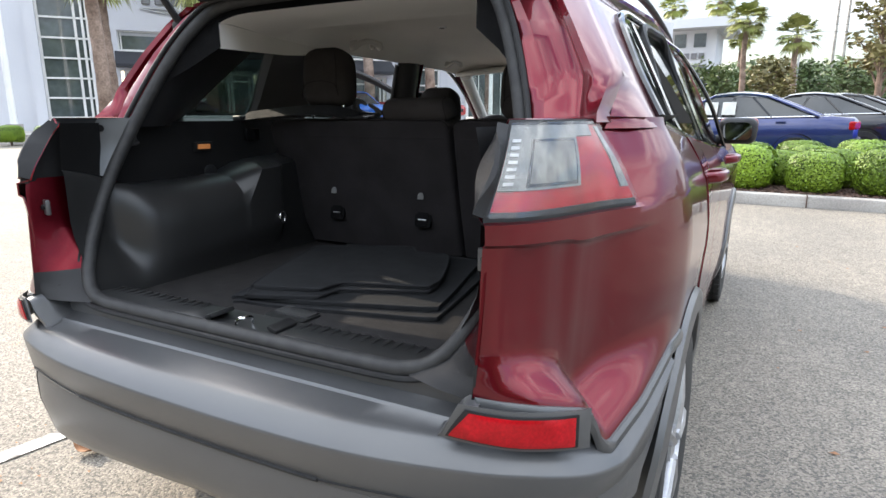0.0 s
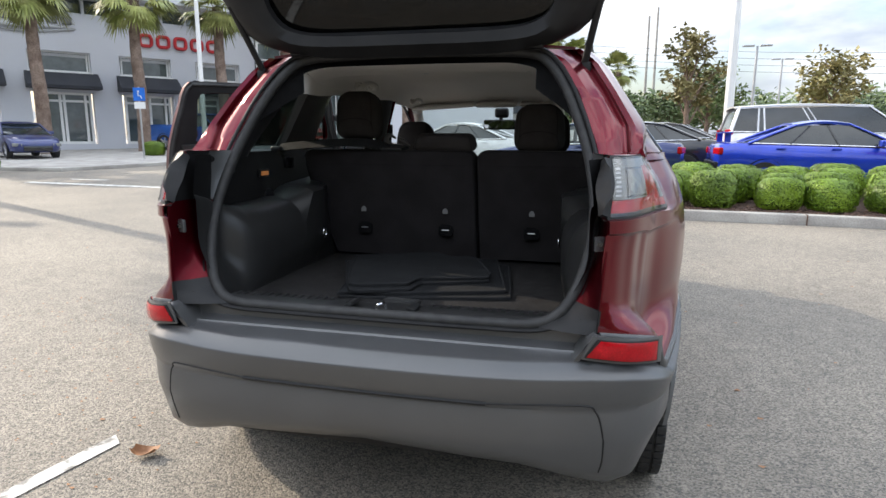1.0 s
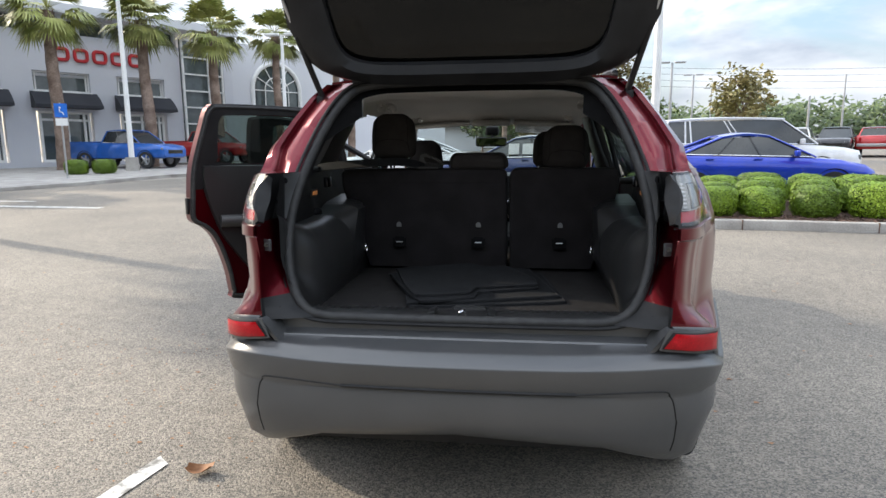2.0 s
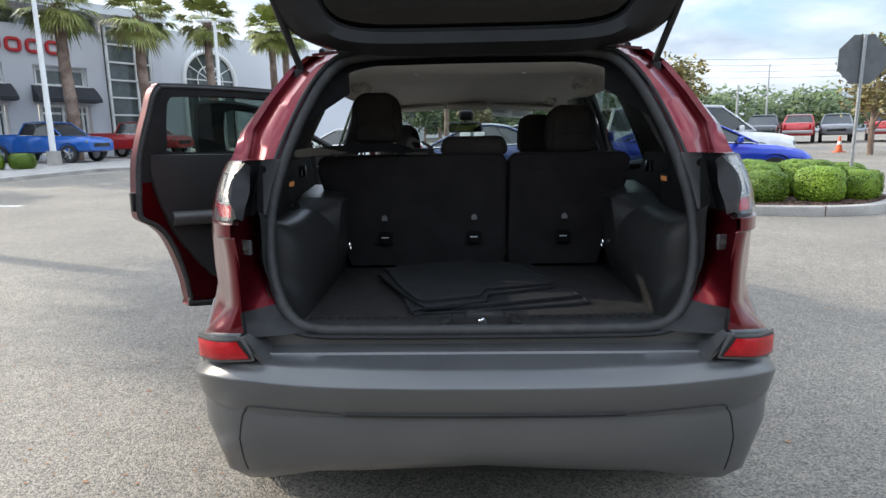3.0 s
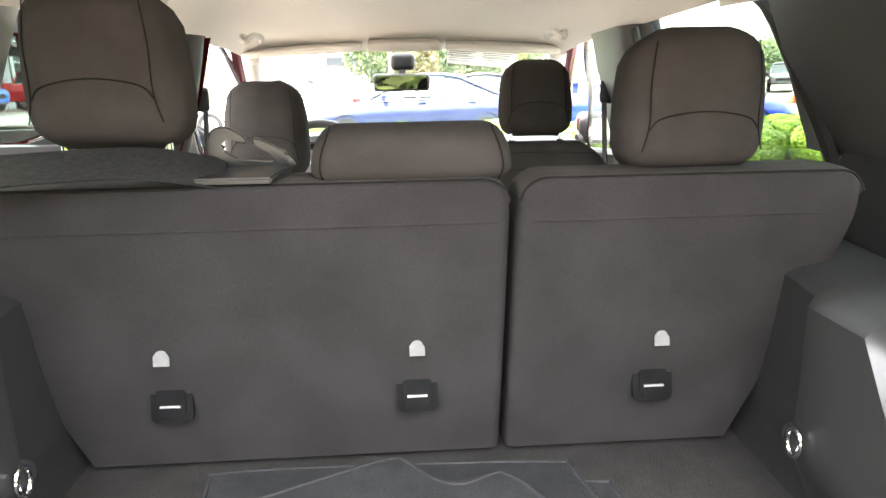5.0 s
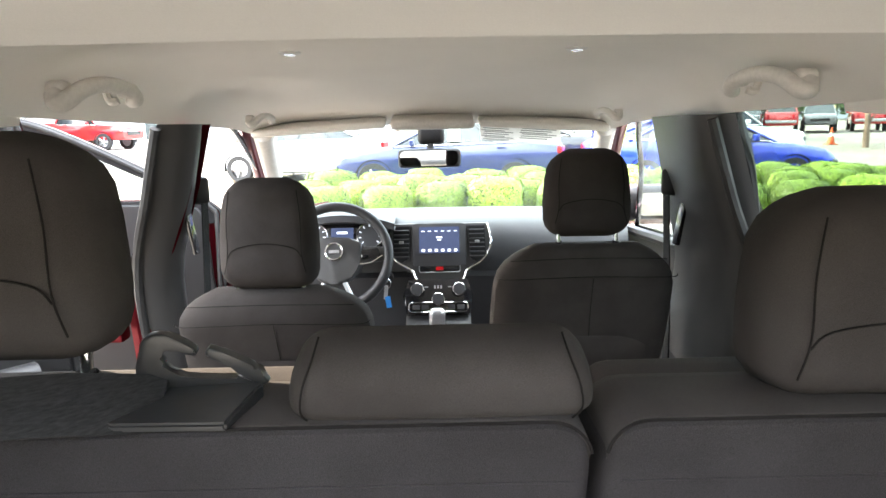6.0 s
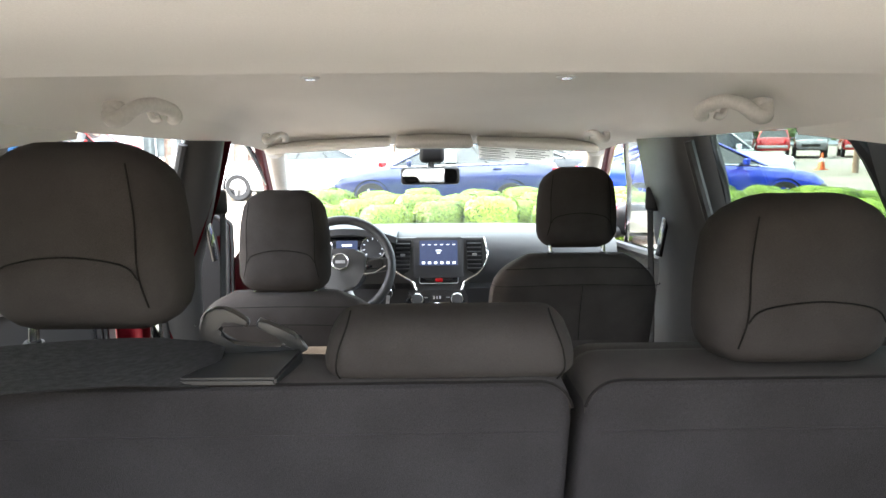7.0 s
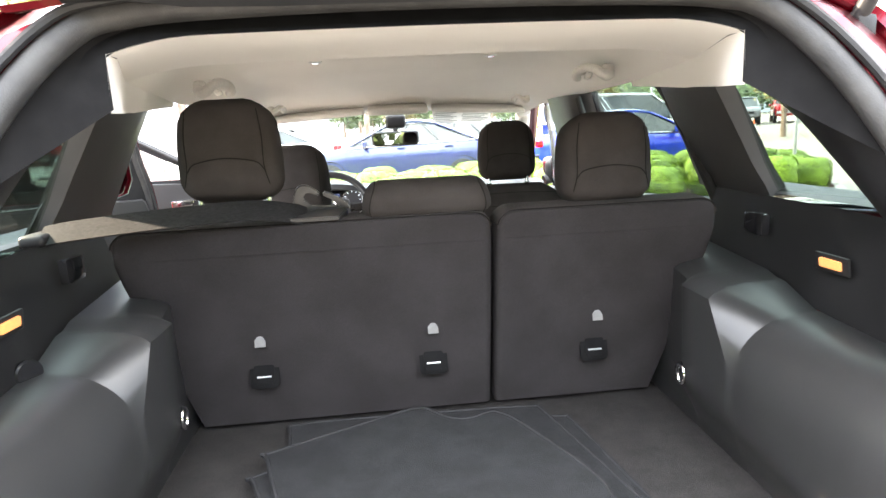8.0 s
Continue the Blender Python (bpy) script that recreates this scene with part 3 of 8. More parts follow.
edge_out = curve_of([(0.79, 0.672), (1.12, 0.69), (1.285, 0.70), (1.30, 0.71), (1.48, 0.66), (1.60, 0.60), (1.68, 0.545)])
edge_y = curve_of([(0.79, 0.085), (1.12, 0.112), (1.285, 0.22), (1.30, 0.40), (1.48, 0.555), (1.60, 0.635), (1.68, 0.67)])
seal_x = curve_of([(p[2], p[0]) for p in SEAL if p[0] > 0.39])
seal_y = curve_of([(p[2], p[1]) for p in SEAL])
skin_y = curve_of([(1.285, 0.47), (1.48, 0.60), (1.60, 0.68), (1.66, 0.72)])
for sx in (1, -1):
    # painted jamb between the seal and the corner edge
    def jamb(z, k):
        xs, ys = seal_x(z) + 0.008, seal_y(z) - 0.006
        xe, ye = edge_out(z), edge_y(z)
        pts = [(xs, ys), (xs + 0.012, ys - 0.01), (xs * 0.55 + xe * 0.45 + 0.008, ys * 0.45 + ye * 0.55), (xe - 0.004, ye + 0.012), (xe, ye), (xe + 0.005, ye + 0.001)]
        return (pts[k][0] * sx, pts[k][1], z)
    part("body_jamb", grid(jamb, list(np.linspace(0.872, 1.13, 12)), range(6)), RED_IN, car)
    low_jamb = part("sill_end_cover", grid(jamb, list(np.linspace(0.797, 0.872, 7)), range(6)), BLACK, car)
    part("cover_screw", disc((0.634 * sx, 0.128, 0.826), (-0.2 * sx, -0.9, 0.1), 0.013, 0.008, 14, 0.002), GLOSS, low_jamb)
    # upper jamb, gutter and pillar skin
    def pillar(z, k):
        low = max(0.0, (1.38 - z) / 0.095)
        xs, ys, xo, yo = seal_x(z) + 0.008, seal_y(z) - 0.006, upper_x(z) - 0.062 * low, skin_y(z) - 0.055 * low
        pts = [(xs, ys), (xs + 0.012, ys - 0.012), (xs + (xo - xs) * 0.30, ys - 0.02), (xs + (xo - xs) * 0.52, ys + 0.005), (xs + (xo - xs) * 0.60, ys + 0.022), (xs + (xo - xs) * 0.66, ys + 0.024),
               (xs + (xo - xs) * 0.70, ys + 0.01), (xs + (xo - xs) * 0.80, ys + 0.0), (xs + (xo - xs) * 0.93, yo - 0.03), (xo, yo + 0.03), (xo + 0.002, yo + 0.12)]
        return (pts[k][0] * sx, pts[k][1], z)
    part("rear_pillar", grid(pillar, list(np.linspace(1.285, 1.635, 20)), range(11)), RED, car)
    # outer skin from the pillar's edge to the quarter window
    def shoulder(z, u):
        low = max(0.0, (1.38 - z) / 0.095)
        ya = skin_y(z) + 0.03 - 0.055 * low
        yb = max(ya + 0.02, 0.690 + 0.30 * (z - 1.27) / 0.29) if z < 1.57 else 1.16
        y = ya + (yb - ya) * u
        return (((upper_x(z) - 0.062 * low) * (1 - u) + (glass_x(y, z) + 0.001) * u + 0.03 * low * math.sin(math.pi * u)) * sx, y, z)
    part("quarter_skin", grid(shoulder, list(np.linspace(1.272, 1.60, 16)) + [1.62, 1.64], list(np.linspace(0, 1, 8))), RED, car)
    # strut mount bracket on the pillar
    part("strut_bracket", join(box(0.603 * sx, 0.60, 1.565, 0.03, 0.05, 0.05, 0.008), rod((0.58 * sx, 0.60, 1.565), (0.62 * sx, 0.60, 1.565), 0.014)), BLACK, car)
    # covers between the seal and the lamp: grey plate with hole and slot, then the black lamp side
    def cover_at(z, k):
        ly = 0.105 + max(0.0, z - 1.128) * 0.655
        a = Vector((seal_x(z) + 0.008, seal_y(z) - 0.008, z))
        b = Vector((0.690, ly, z))
        c = a.lerp(b, 0.5) + Vector((0.012, 0.012, 0))
        q = (a, a + Vector((0.012, -0.016, 0)), a.lerp(c, 0.75) + Vector((0.004, 0.0, 0)), c, c.lerp(b, 0.6) + Vector((0.004, 0.004, 0)), b + Vector((-0.004, 0.006, 0)), b)[k]
        return (q.x * sx, q.y, q.z)
    rows = list(np.linspace(1.122, 1.292, 10))
    cover = part("jamb_cover", thicken(grid(cover_at, rows, range(4)), 0.004), BUMPER, car)
    part("lamp_cover", thicken(grid(cover_at, rows, range(3, 7)), 0.004), BLACK, cover)
    out = (-0.75 * sx, -0.65, 0.05)
    part("screw", disc(Vector(cover_at(1.262, 2)) + Vector((-0.002 * sx, -0.002, 0)), out, 0.0105, 0.010, 16), DULL, cover)
    part("lamp_clip", moved(box(0, 0, 0, 0.034, 0.010, 0.062, 0.004), Matrix.Translation(Vector(cover_at(1.165, 2)) + Vector((-0.001 * sx, -0.001, 0))) @ Matrix.Rotation(radians(-45 * sx), 4, "Z")), GLOSS, cover)
    br = join(box(0.672 * sx, 0.15, 1.049, 0.034, 0.012, 0.042, 0.003, turn=(0, 0, 18 * sx)), disc((0.671 * sx, 0.142, 1.05), (-0.2 * sx, -1, 0), 0.008, 0.006, 12))
    part("striker_bracket", br, BUMPER, car)
    part("striker_bolt", disc((0.670 * sx, 0.1385, 1.05), (-0.2 * sx, -1, 0), 0.007, 0.004, 8), GLOSS, car)

# roof
ceil_mid = curve_of([(0.60, 1.640), (1.0, 1.695), (1.5, 1.735), (1.9, 1.742), (2.3, 1.715), (2.72, 1.615)])


def roof_at(u, y):
    edge = float(np.interp(y, [0.6, 1.0, 1.9, 2.4, 2.72], [1.62, 1.64, 1.655, 1.63, 1.55]))
    half = float(np.interp(y, [0.6, 0.9, 1.9, 2.72], [0.56, 0.61, 0.63, 0.62]))
    z = ceil_mid(y) - (ceil_mid(y) - edge) * abs(u) ** 3
    return (u * half, y, z + 0.012)


part("roof", thicken(grid(roof_at, list(np.linspace(-1, 1, 25)), list(np.linspace(0.62, 2.72, 30))), -0.01), RED, car)
for sx in (1, -1):
    rail = smooth_path([(0.60 * sx, 0.95, 1.665), (0.60 * sx, 1.02, 1.71), (0.605 * sx, 1.8, 1.735), (0.60 * sx, 2.5, 1.675), (0.60 * sx, 2.58, 1.63)], 6)
    part("roof_rail", tube(rail, 0.014, 8), BLACK, car)
    # window band: frames, then panes
    def pane(y0b, y1b, y0t, y1t, zb, zt):
        def f(u, v):
            y = (y0b + (y1b - y0b) * u) * (1 - v) + (y0t + (y1t - y0t) * u) * v
            z = belt(y) + (zt - belt(y)) * v
            return ((glass_x(y, z) - 0.012) * sx, y, z)
        return thicken(grid(f, list(np.linspace(0, 1, 9)), list(np.linspace(0, 1, 9))), 0.004)
    panes = [("quarter_glass", 0.70, 1.12, 1.0, 1.22, 1.292, 1.56)]
    if sx > 0:
        panes += [("rear_door_glass", 1.16, 1.98, 1.27, 1.96, 1.292, 1.585), ("front_door_glass", 2.06, 3.02, 2.06, 2.52, 1.285, 1.58)]
    for name, *q in panes:
        ob = part(name, pane(*q), TINT if q[0] < 2 else GLASS, car)
        ob.visible_shadow = False
    frame_line = smooth_path([((upper_x(1.29) + 0.002) * sx, 0.70, 1.292), ((upper_x(1.42)) * sx, 0.81, 1.42), ((upper_x(1.56) + 0.002) * sx, 1.0, 1.57), ((upper_x(1.60) + 0.002) * sx, 1.5, 1.605), ((upper_x(1.60) + 0.002) * sx, 2.1, 1.602),
                             ((upper_x(1.58)) * sx, 2.55, 1.57)] + ([(0.79, 2.85, 1.36), (0.868, 3.10, 1.11)] if sx > 0 else [(-0.70, 2.92, 1.40)]), 6)
    part("window_trim", tube(frame_line, 0.011, 8), GLOSS, car)
    part("belt_trim", tube([((side_x(1.285) - 0.004) * sx, y, belt(y) + 0.002) for y in ((0.70, 1.2, 2.0, 2.6, 3.1) if sx > 0 else (0.70, 0.9, 1.14))], 0.010, 8), GLOSS, car)
    for y0, y1, w in ((1.14, 1.245, 0.022), (2.02, 2.01, 0.045)):
        if sx < 0:
            y0, y1, w = (1.12, 1.20, 0.075) if y0 < 2 else (2.21, 2.09, 0.03)
        zs = list(np.linspace(belt(y0), 1.58, 7))
        post = loft([[((glass_x(y, z) + d) * sx, y + e * w, z) for d, e in ((-0.004, -1), (0.001, -1), (0.001, 1), (-0.004, 1))] for y, z in ((y0 + (y1 - y0) * (z - zs[0]) / (1.58 - zs[0]), z) for z in zs)])
        part("pillar_cover", post, GLOSS, car)
    # windscreen pillar
    ap = smooth_path([(0.63 * sx, 2.62, 1.575), (0.70 * sx, 2.98, 1.38), (0.765 * sx, 3.42, 1.10)], 6)
    part("windscreen_pillar", tube(ap, 0.035, 10, flat=0.7), RED, car)
    if sx < 0:
        continue
    # door mirror
    mir = part("door_mirror", cushion(0.20, 0.15, 0.10, 0.045, 0.02, m=upright(0.93 * sx, 3.15, 1.205)), BLACK, car)
    part("mirror_glass", slab(rounded(0.150, 0.098, 0.035), 0.006, upright(0.93 * sx, 3.083, 1.205) @ pose(0, 0, 0, 2, -4 * sx, 0)), MIRROR, mir)
    part("mirror_arm", rod((0.82 * sx, 3.14, 1.15), (0.90 * sx, 3.15, 1.17), 0.03), BLACK, mir)
    part("mirror_cap", cushion(0.205, 0.10, 0.06, 0.03, 0.03, m=upright(0.93 * sx, 3.19, 1.23)), RED, mir)

# bonnet, nose and windscreen
hood_z = curve_of([(3.40, 1.085), (3.8, 1.05), (4.2, 0.98), (4.45, 0.88), (4.56, 0.76)])
part("bonnet", grid(lambda u, y: (u * (0.86 - front_inset(y)), y, hood_z(y) - 0.05 * abs(u) ** 3 + 0.012 * math.cos(3 * u)), list(np.linspace(-1, 1, 19)), list(np.linspace(3.40, 4.52, 14))), RED, car)
nose = [[(x * (1 if s else -1), 4.62 - (abs(x) / 0.95) ** 3 * 0.34 - dy, z) for z, dy in ((0.82, 0.1), (0.72, 0.02), (0.60, 0.0), (0.42, 0.02), (0.26, 0.12))] for x, s in [(q, 0) for q in (0.9, 0.75, 0.5, 0.25)] + [(q, 1) for q in (0.0, 0.25, 0.5, 0.75, 0.9)]]
part("front_bumper", loft(nose, cap=False, closed=False), BUMPER, car)
for sx in (1, -1):
    part("headlamp", cushion(0.30, 0.07, 0.12, 0.03, 0.01, m=upright(0.62 * sx, 4.46, 0.82, 25 * sx)), LENS_CLEAR, car)
part("grille", box(0, 4.60, 0.74, 0.86, 0.05, 0.12, 0.02), GLOSS, car)
screen = part("windscreen", thicken(grid(lambda u, v: (u * (0.60 + 0.13 * (1 - v)), 3.44 - 0.74 * v + 0.08 * (1 - u * u), 1.10 + 0.485 * v), list(np.linspace(-1, 1, 15)), list(np.linspace(0, 1, 9))), 0.005), GLASS, car)
screen.visible_shadow = False
part("underbody", box(0, 2.5, 0.32, 1.36, 3.7, 0.22, 0.03), BLACK, car)
# unseen block added under the floor to stop sun leaking below the bumper
part("rear_subframe", box(0, 0.52, 0.33, 1.40, 0.28, 0.18, 0.03), BLACK, car)
part("spare_wheel_well", box(0, 0.42, 0.37, 1.46, 0.46, 0.10, 0.03), BLACK, car)
part("exhaust_muffler", cushion(0.55, 0.14, 0.22, 0.06, 0.0, m=pose(0.0, 0.36, 0.36, 90)), SILVER, car)

# rear bumper: one rounded shell, swept round the back
bump_plan = smooth_path([(0.940, 0.56, 0), (0.925, 0.44, 0), (0.898, 0.31, 0), (0.857, 0.20, 0), (0.783, 0.115, 0), (0.665, 0.055, 0), (0.45, 0.015, 0), (0.2, 0.002, 0), (0.0, 0.0, 0)], 5)
bump_plan = bump_plan + [Vector((-p.x, p.y, 0)) for p in bump_plan[-2::-1]]
low_z = curve_of([(0.0, 0.425), (0.5, 0.40), (0.72, 0.345), (0.85, 0.30), (0.91, 0.29)])


def bumper_top(p):
    """Height of the shelf's rim: lower past the reflectors, where paint takes over."""
    return float(np.interp(p.y, [0.0, 0.05, 0.10, 0.20, 0.30, 0.42, 0.56], [0.727, 0.731, 0.724, 0.699, 0.682, 0.73, 0.80]))


def bumper_rows(p):
    """Heights down the bumper, each with its distance out from the plan line."""
    top, low = bumper_top(p), low_z(abs(p.x)) + 0.75 * max(0.0, p.y - 0.17)
    c = min(1.0, max(0.0, (abs(p.x) - 0.5) / 0.35))
    return ((top + 0.001, -0.048), (top - 0.002, -0.034), (top - 0.006, -0.025), (top - 0.038, 0.013), (top - 0.042, 0.0160), (top - 0.047, 0.0155), (0.612 + (top - 0.76) * 0.3, 0.002), (0.602 + (top - 0.76) * 0.3, -0.007),
            (0.590 + (top - 0.76) * 0.3, -0.004), (0.50, -0.006), (low + 0.045, -0.018 - 0.03 * c), (low + 0.010, -0.042 - 0.055 * c), (low, -0.08 - 0.07 * c), (low + 0.01, -0.15 - 0.08 * c))


def bumper_shell(p, k):
    rows = bumper_rows(p)
    top, low = rows[0][0], rows[12][0]
    z, d = rows[k]
    z = z if low < 0.48 or k > 9 else max(z, low + 0.03 + (top - low - 0.03) * (1 - k / 10))
    q = p + plan_normal(p) * d
    return (q.x, q.y, z)


plan_y = curve_of(sorted((p.x, p.y) for p in bump_plan if p.x >= 0))


def on_bumper(x, z, proud=0.0):
    """A place on the bumper's skin at a given side place and height."""
    p = Vector((x, plan_y(abs(x)), 0))
    rows = sorted(bumper_rows(p)[:13])
    d = float(np.interp(z, [r[0] for r in rows], [r[1] for r in rows]))
    q = p + plan_normal(p) * (d + proud)
    return (q.x, q.y, z)


bumper = part("rear_bumper", grid(bumper_shell, bump_plan, range(14)), BUMPER, car, "dark grey textured plastic bumper", sharp=50)
# shelf between the bumper's rim and the seal
shelf_rows = ((0.034, 0.7235), (0.055, 0.729), (0.112, 0.738), (0.117, 0.744), (0.138, 0.747), (0.150, 0.757), (0.152, 0.800))
shelf = grid(lambda x, r: (x, r[0] + (0.028 * (abs(x) / 0.6) ** 3 if r[0] < 0.06 else 0), r[1]), list(np.linspace(-0.66, 0.66, 31)), shelf_rows)
part("bumper_shelf", shelf, BUMPER, bumper)
for sx in (1, -1):
    # ramp from the shelf's end up to the foot of the pillar
    ramp = grid(lambda x, k, sx=sx: (x * sx, plan_y(x) + 0.030 - 0.018 * soft_step((x - 0.625) / 0.03) + (0.175 - plan_y(x)) * k, 0.715 + 0.036 * k + 0.075 * soft_step((x - 0.610) / 0.065)), list(np.linspace(0.605, 0.690, 13)), list(np.linspace(0, 1, 9)))
    part("bumper_ramp", thicken(ramp, -0.012), BUMPER, bumper)
for sx in (1, -1):
    # reflector set flush in its bezel, wrapping the corner
    path = smooth_path([(0.636, 0.044, 0), (0.70, 0.062, 0), (0.76, 0.092, 0), (0.82, 0.145, 0), (0.86, 0.200, 0), (0.874, 0.240, 0)], 6)
    def refl(t0, t1, edge, out, sx=sx, path=path):
        """A patch along the corner; edge draws its outline in, and its inner end slants."""
        def at(u, v):
            slant = 0.10 * v * (1 - u)
            t = t0 + (t1 - t0) * u + slant
            i = min(len(path) - 1.001, max(0.0, t * (len(path) - 1)))
            p = path[int(i)].lerp(path[int(i) + 1], i - int(i))
            n = Vector((0.25 + 0.6 * t, -1 + 0.55 * t, 0)).normalized()
            lo, hi = 0.742 - 0.052 * t + edge, 0.822 - 0.042 * t - edge
            swell = 0.004 * (1 - (2 * v - 1) ** 4) * (1 - (2 * u - 1) ** 8)
            q = p + n * (out + swell)
            return (q.x * sx, q.y, lo + (hi - lo) * v)
        return grid(at, list(np.linspace(0, 1, 15)), list(np.linspace(0, 1, 7)))
    bezel = part("reflector_bezel", thicken(refl(0.0, 0.80, 0.005, -0.002), 0.004), BUMPER, bumper)
    part("bezel_recess", thicken(refl(0.03, 0.70, 0.012, 0.003), 0.003), BLACK, bezel)
    part("reflector", thicken(refl(0.05, 0.675, 0.0155, 0.006), 0.004), LENS_RED, bezel, "red plastic bumper reflector")
slot = tube([on_bumper(x, 0.606, -0.002) for x in np.linspace(-0.38, 0.38, 21)], 0.0065, 6)
part("bumper_slot", slot, BLACK, bumper)
for sx in (1, -1):
    ln = smooth_path([(0.38, 0.606, 0), (0.52, 0.612, 0), (0.64, 0.612, 0), (0.675, 0.602, 0), (0.695, 0.57, 0), (0.712, 0.50, 0), (0.728, 0.43, 0), (0.730, 0.39, 0)], 5)
    part("bumper_crease", tube([on_bumper(p.x * sx, p.y, -0.0012) for p in ln], 0.0032, 6), BLACK, bumper)

# tail lamps, following the corner
STRIP = material("lamp_white_strip", (0.42, 0.43, 0.43), 0.25, scale=40.0)
LAMP_GLASS = glass_material("lamp_cover_glass", (0.97, 0.97, 0.97), 0.97, 0.01, least=0.04, power=5.0)
corner_inset = curve_of([(p.y, p.x) for p in CORNER])


def lamp_point(u, f, out, sx):
    z = 1.132 + 0.156 * f
    end = 0.425 - 0.085 * max(0.0, min(1.0, f))
    y = 0.103 + (end - 0.103) * u
    slope = (corner_inset(y + 0.01) - corner_inset(y - 0.01)) / 0.02
    n = Vector((1, slope, 0)).normalized()
    q = Vector((lamp_x(y, z) - corner_inset(y), y + max(0.0, z - 1.128) * lean_at(y), z)) + n * (out + 0.010 * math.sin(math.pi * max(0.0, min(1.0, f))))
    return (q.x * sx, q.y, q.z)


def lamp_sheet(u0, u1, f0, f1, out, sx, nu=14, nf=9, t=0.006):
    bm = grid(lambda u, f: lamp_point(u, f, out, sx), list(np.linspace(u0, u1, nu)), list(np.linspace(f0, f1, nf)))
    return thicken(bm, t) if t else bm


for sx in (1, -1):
    lamp = part("tail_lamp", lamp_sheet(0.0, 1.0, 0.0, 1.0, 0.0, sx, t=0.02), LENS_RED, car, "red and clear tail lamp cluster")
    part("upper_lens", lamp_sheet(0.0, 0.80, 0.83, 0.96, 0.003, sx, nf=4), LENS_CLEAR, lamp)
    part("clear_lens", lamp_sheet(0.008, 0.53, 0.27, 0.83, 0.0035, sx), LENS_CLEAR, lamp)
    part("lens_frame", lamp_sheet(0.11, 0.50, 0.30, 0.81, 0.0045, sx), GLOSS, lamp)
    part("inner_lens", lamp_sheet(0.125, 0.48, 0.335, 0.78, 0.006, sx), LENS_MILK, lamp)
    part("outer_strip", lamp_sheet(0.93, 0.99, 0.20, 0.93, 0.003, sx, nu=3), LENS_CLEAR, lamp)
    part("lamp_base", lamp_sheet(-0.01, 1.0, -0.07, 0.05, 0.004, sx, nf=3, t=0.02), BLACK, lamp)
    part("lamp_top", lamp_sheet(-0.01, 1.0, 0.965, 1.02, 0.004, sx, nf=3, t=0.02), BLACK, lamp)
    part("lamp_edge", lamp_sheet(-0.03, 0.006, 0.0, 0.97, 0.0045, sx, nu=4, t=0.02), BLACK, lamp)
    for k in range(7):
        f = 0.32 + 0.075 * k
        part("lamp_strip", lamp_sheet(0.018, 0.052, f + 0.006, f + 0.040, 0.0065, sx, 3, 3), STRIP, lamp)
    cover = part("lamp_glass", lamp_sheet(0.0, 0.995, 0.0, 1.0, 0.013, sx, t=0.003), LAMP_GLASS, lamp, "clear glossy lamp cover")
    cover.visible_shadow = False

# tailgate, raised until it stands almost upright
gate_s = [0.0, 0.06, 0.14, 0.30, 0.52, 0.74, 0.92, 1.0]
gate_y = curve_of(list(zip(gate_s, [0.615, 0.570, 0.525, 0.455, 0.375, 0.300, 0.255, 0.275])))
gate_h = curve_of(list(zip(gate_s, [1.640, 1.642, 1.690, 1.830, 2.040, 2.240, 2.400, 2.470])))
gate_w = curve_of(list(zip(gate_s, [0.520, 0.575, 0.635, 0.690, 0.725, 0.720, 0.690, 0.630])))


def gate_point(u, s, back, inset=0.0, sag=0.03):
    """On the gate: across, up from the hinge, and out towards the rear."""
    d = Vector((0, gate_y(s + 0.01) - gate_y(s - 0.01), gate_h(s + 0.01) - gate_h(s - 0.01))).normalized()
    n = Vector((0, -d.z, d.y))
    p = Vector((u * (gate_w(s) - inset), gate_y(s), gate_h(s))) + n * (back - sag * abs(u) ** 4)
    return (p.x, p.y, p.z)


def gate_sheet(back, inset=0.0, s0=0.0, s1=1.0, nu=19, nv=20, sag=0.03):
    return grid(lambda u, s: gate_point(u, s, back, inset, sag), list(np.linspace(-1, 1, nu)), list(np.linspace(s0, s1, nv)))


skin = gate_sheet(-0.075, 0.0, 0.0, 1.0, 31, 32)
hole = []
for f in skin.faces:
    m = f.calc_center_median()
    q = (m.z - 1.64) / 0.83
    if abs(m.x) < 0.55 and 0.16 < q < 0.50:
        hole.append(f)
bmesh.ops.delete(skin, geom=hole, context="FACES")
gate = part("tailgate", skin, RED, car, "tailgate raised upright, its black lining showing", sharp=50)


def gate_frame(s0o, s1o, s0i, s1i, wi, back):
    """Lining with an opening in it: a swelling border between an outer and an inner outline."""
    n, loops = 40, [[], [], [], [], [], []]
    for k in range(n):
        a = 2 * math.pi * (k + 0.5) / n
        c, q = math.cos(a), math.sin(a)
        e = 0.35
        cu, cq = math.copysign(abs(c) ** e, c), math.copysign(abs(q) ** e, q)
        out = (cu, (s0o + s1o) / 2 + (s1o - s0o) / 2 * cq)
        inn = (cu * wi, (s0i + s1i) / 2 + (s1i - s0i) / 2 * cq)
        for lp, f, h in zip(loops, (0.0, 0.04, 0.3, 0.75, 1.0, 1.0), (-0.07, 0.0, 0.022, 0.026, 0.0, -0.03)):
            lp.append(gate_point(out[0] + (inn[0] - out[0]) * f, out[1] + (inn[1] - out[1]) * f, back + h, 0.006, 0.0))
    return loft(loops, cap=False)


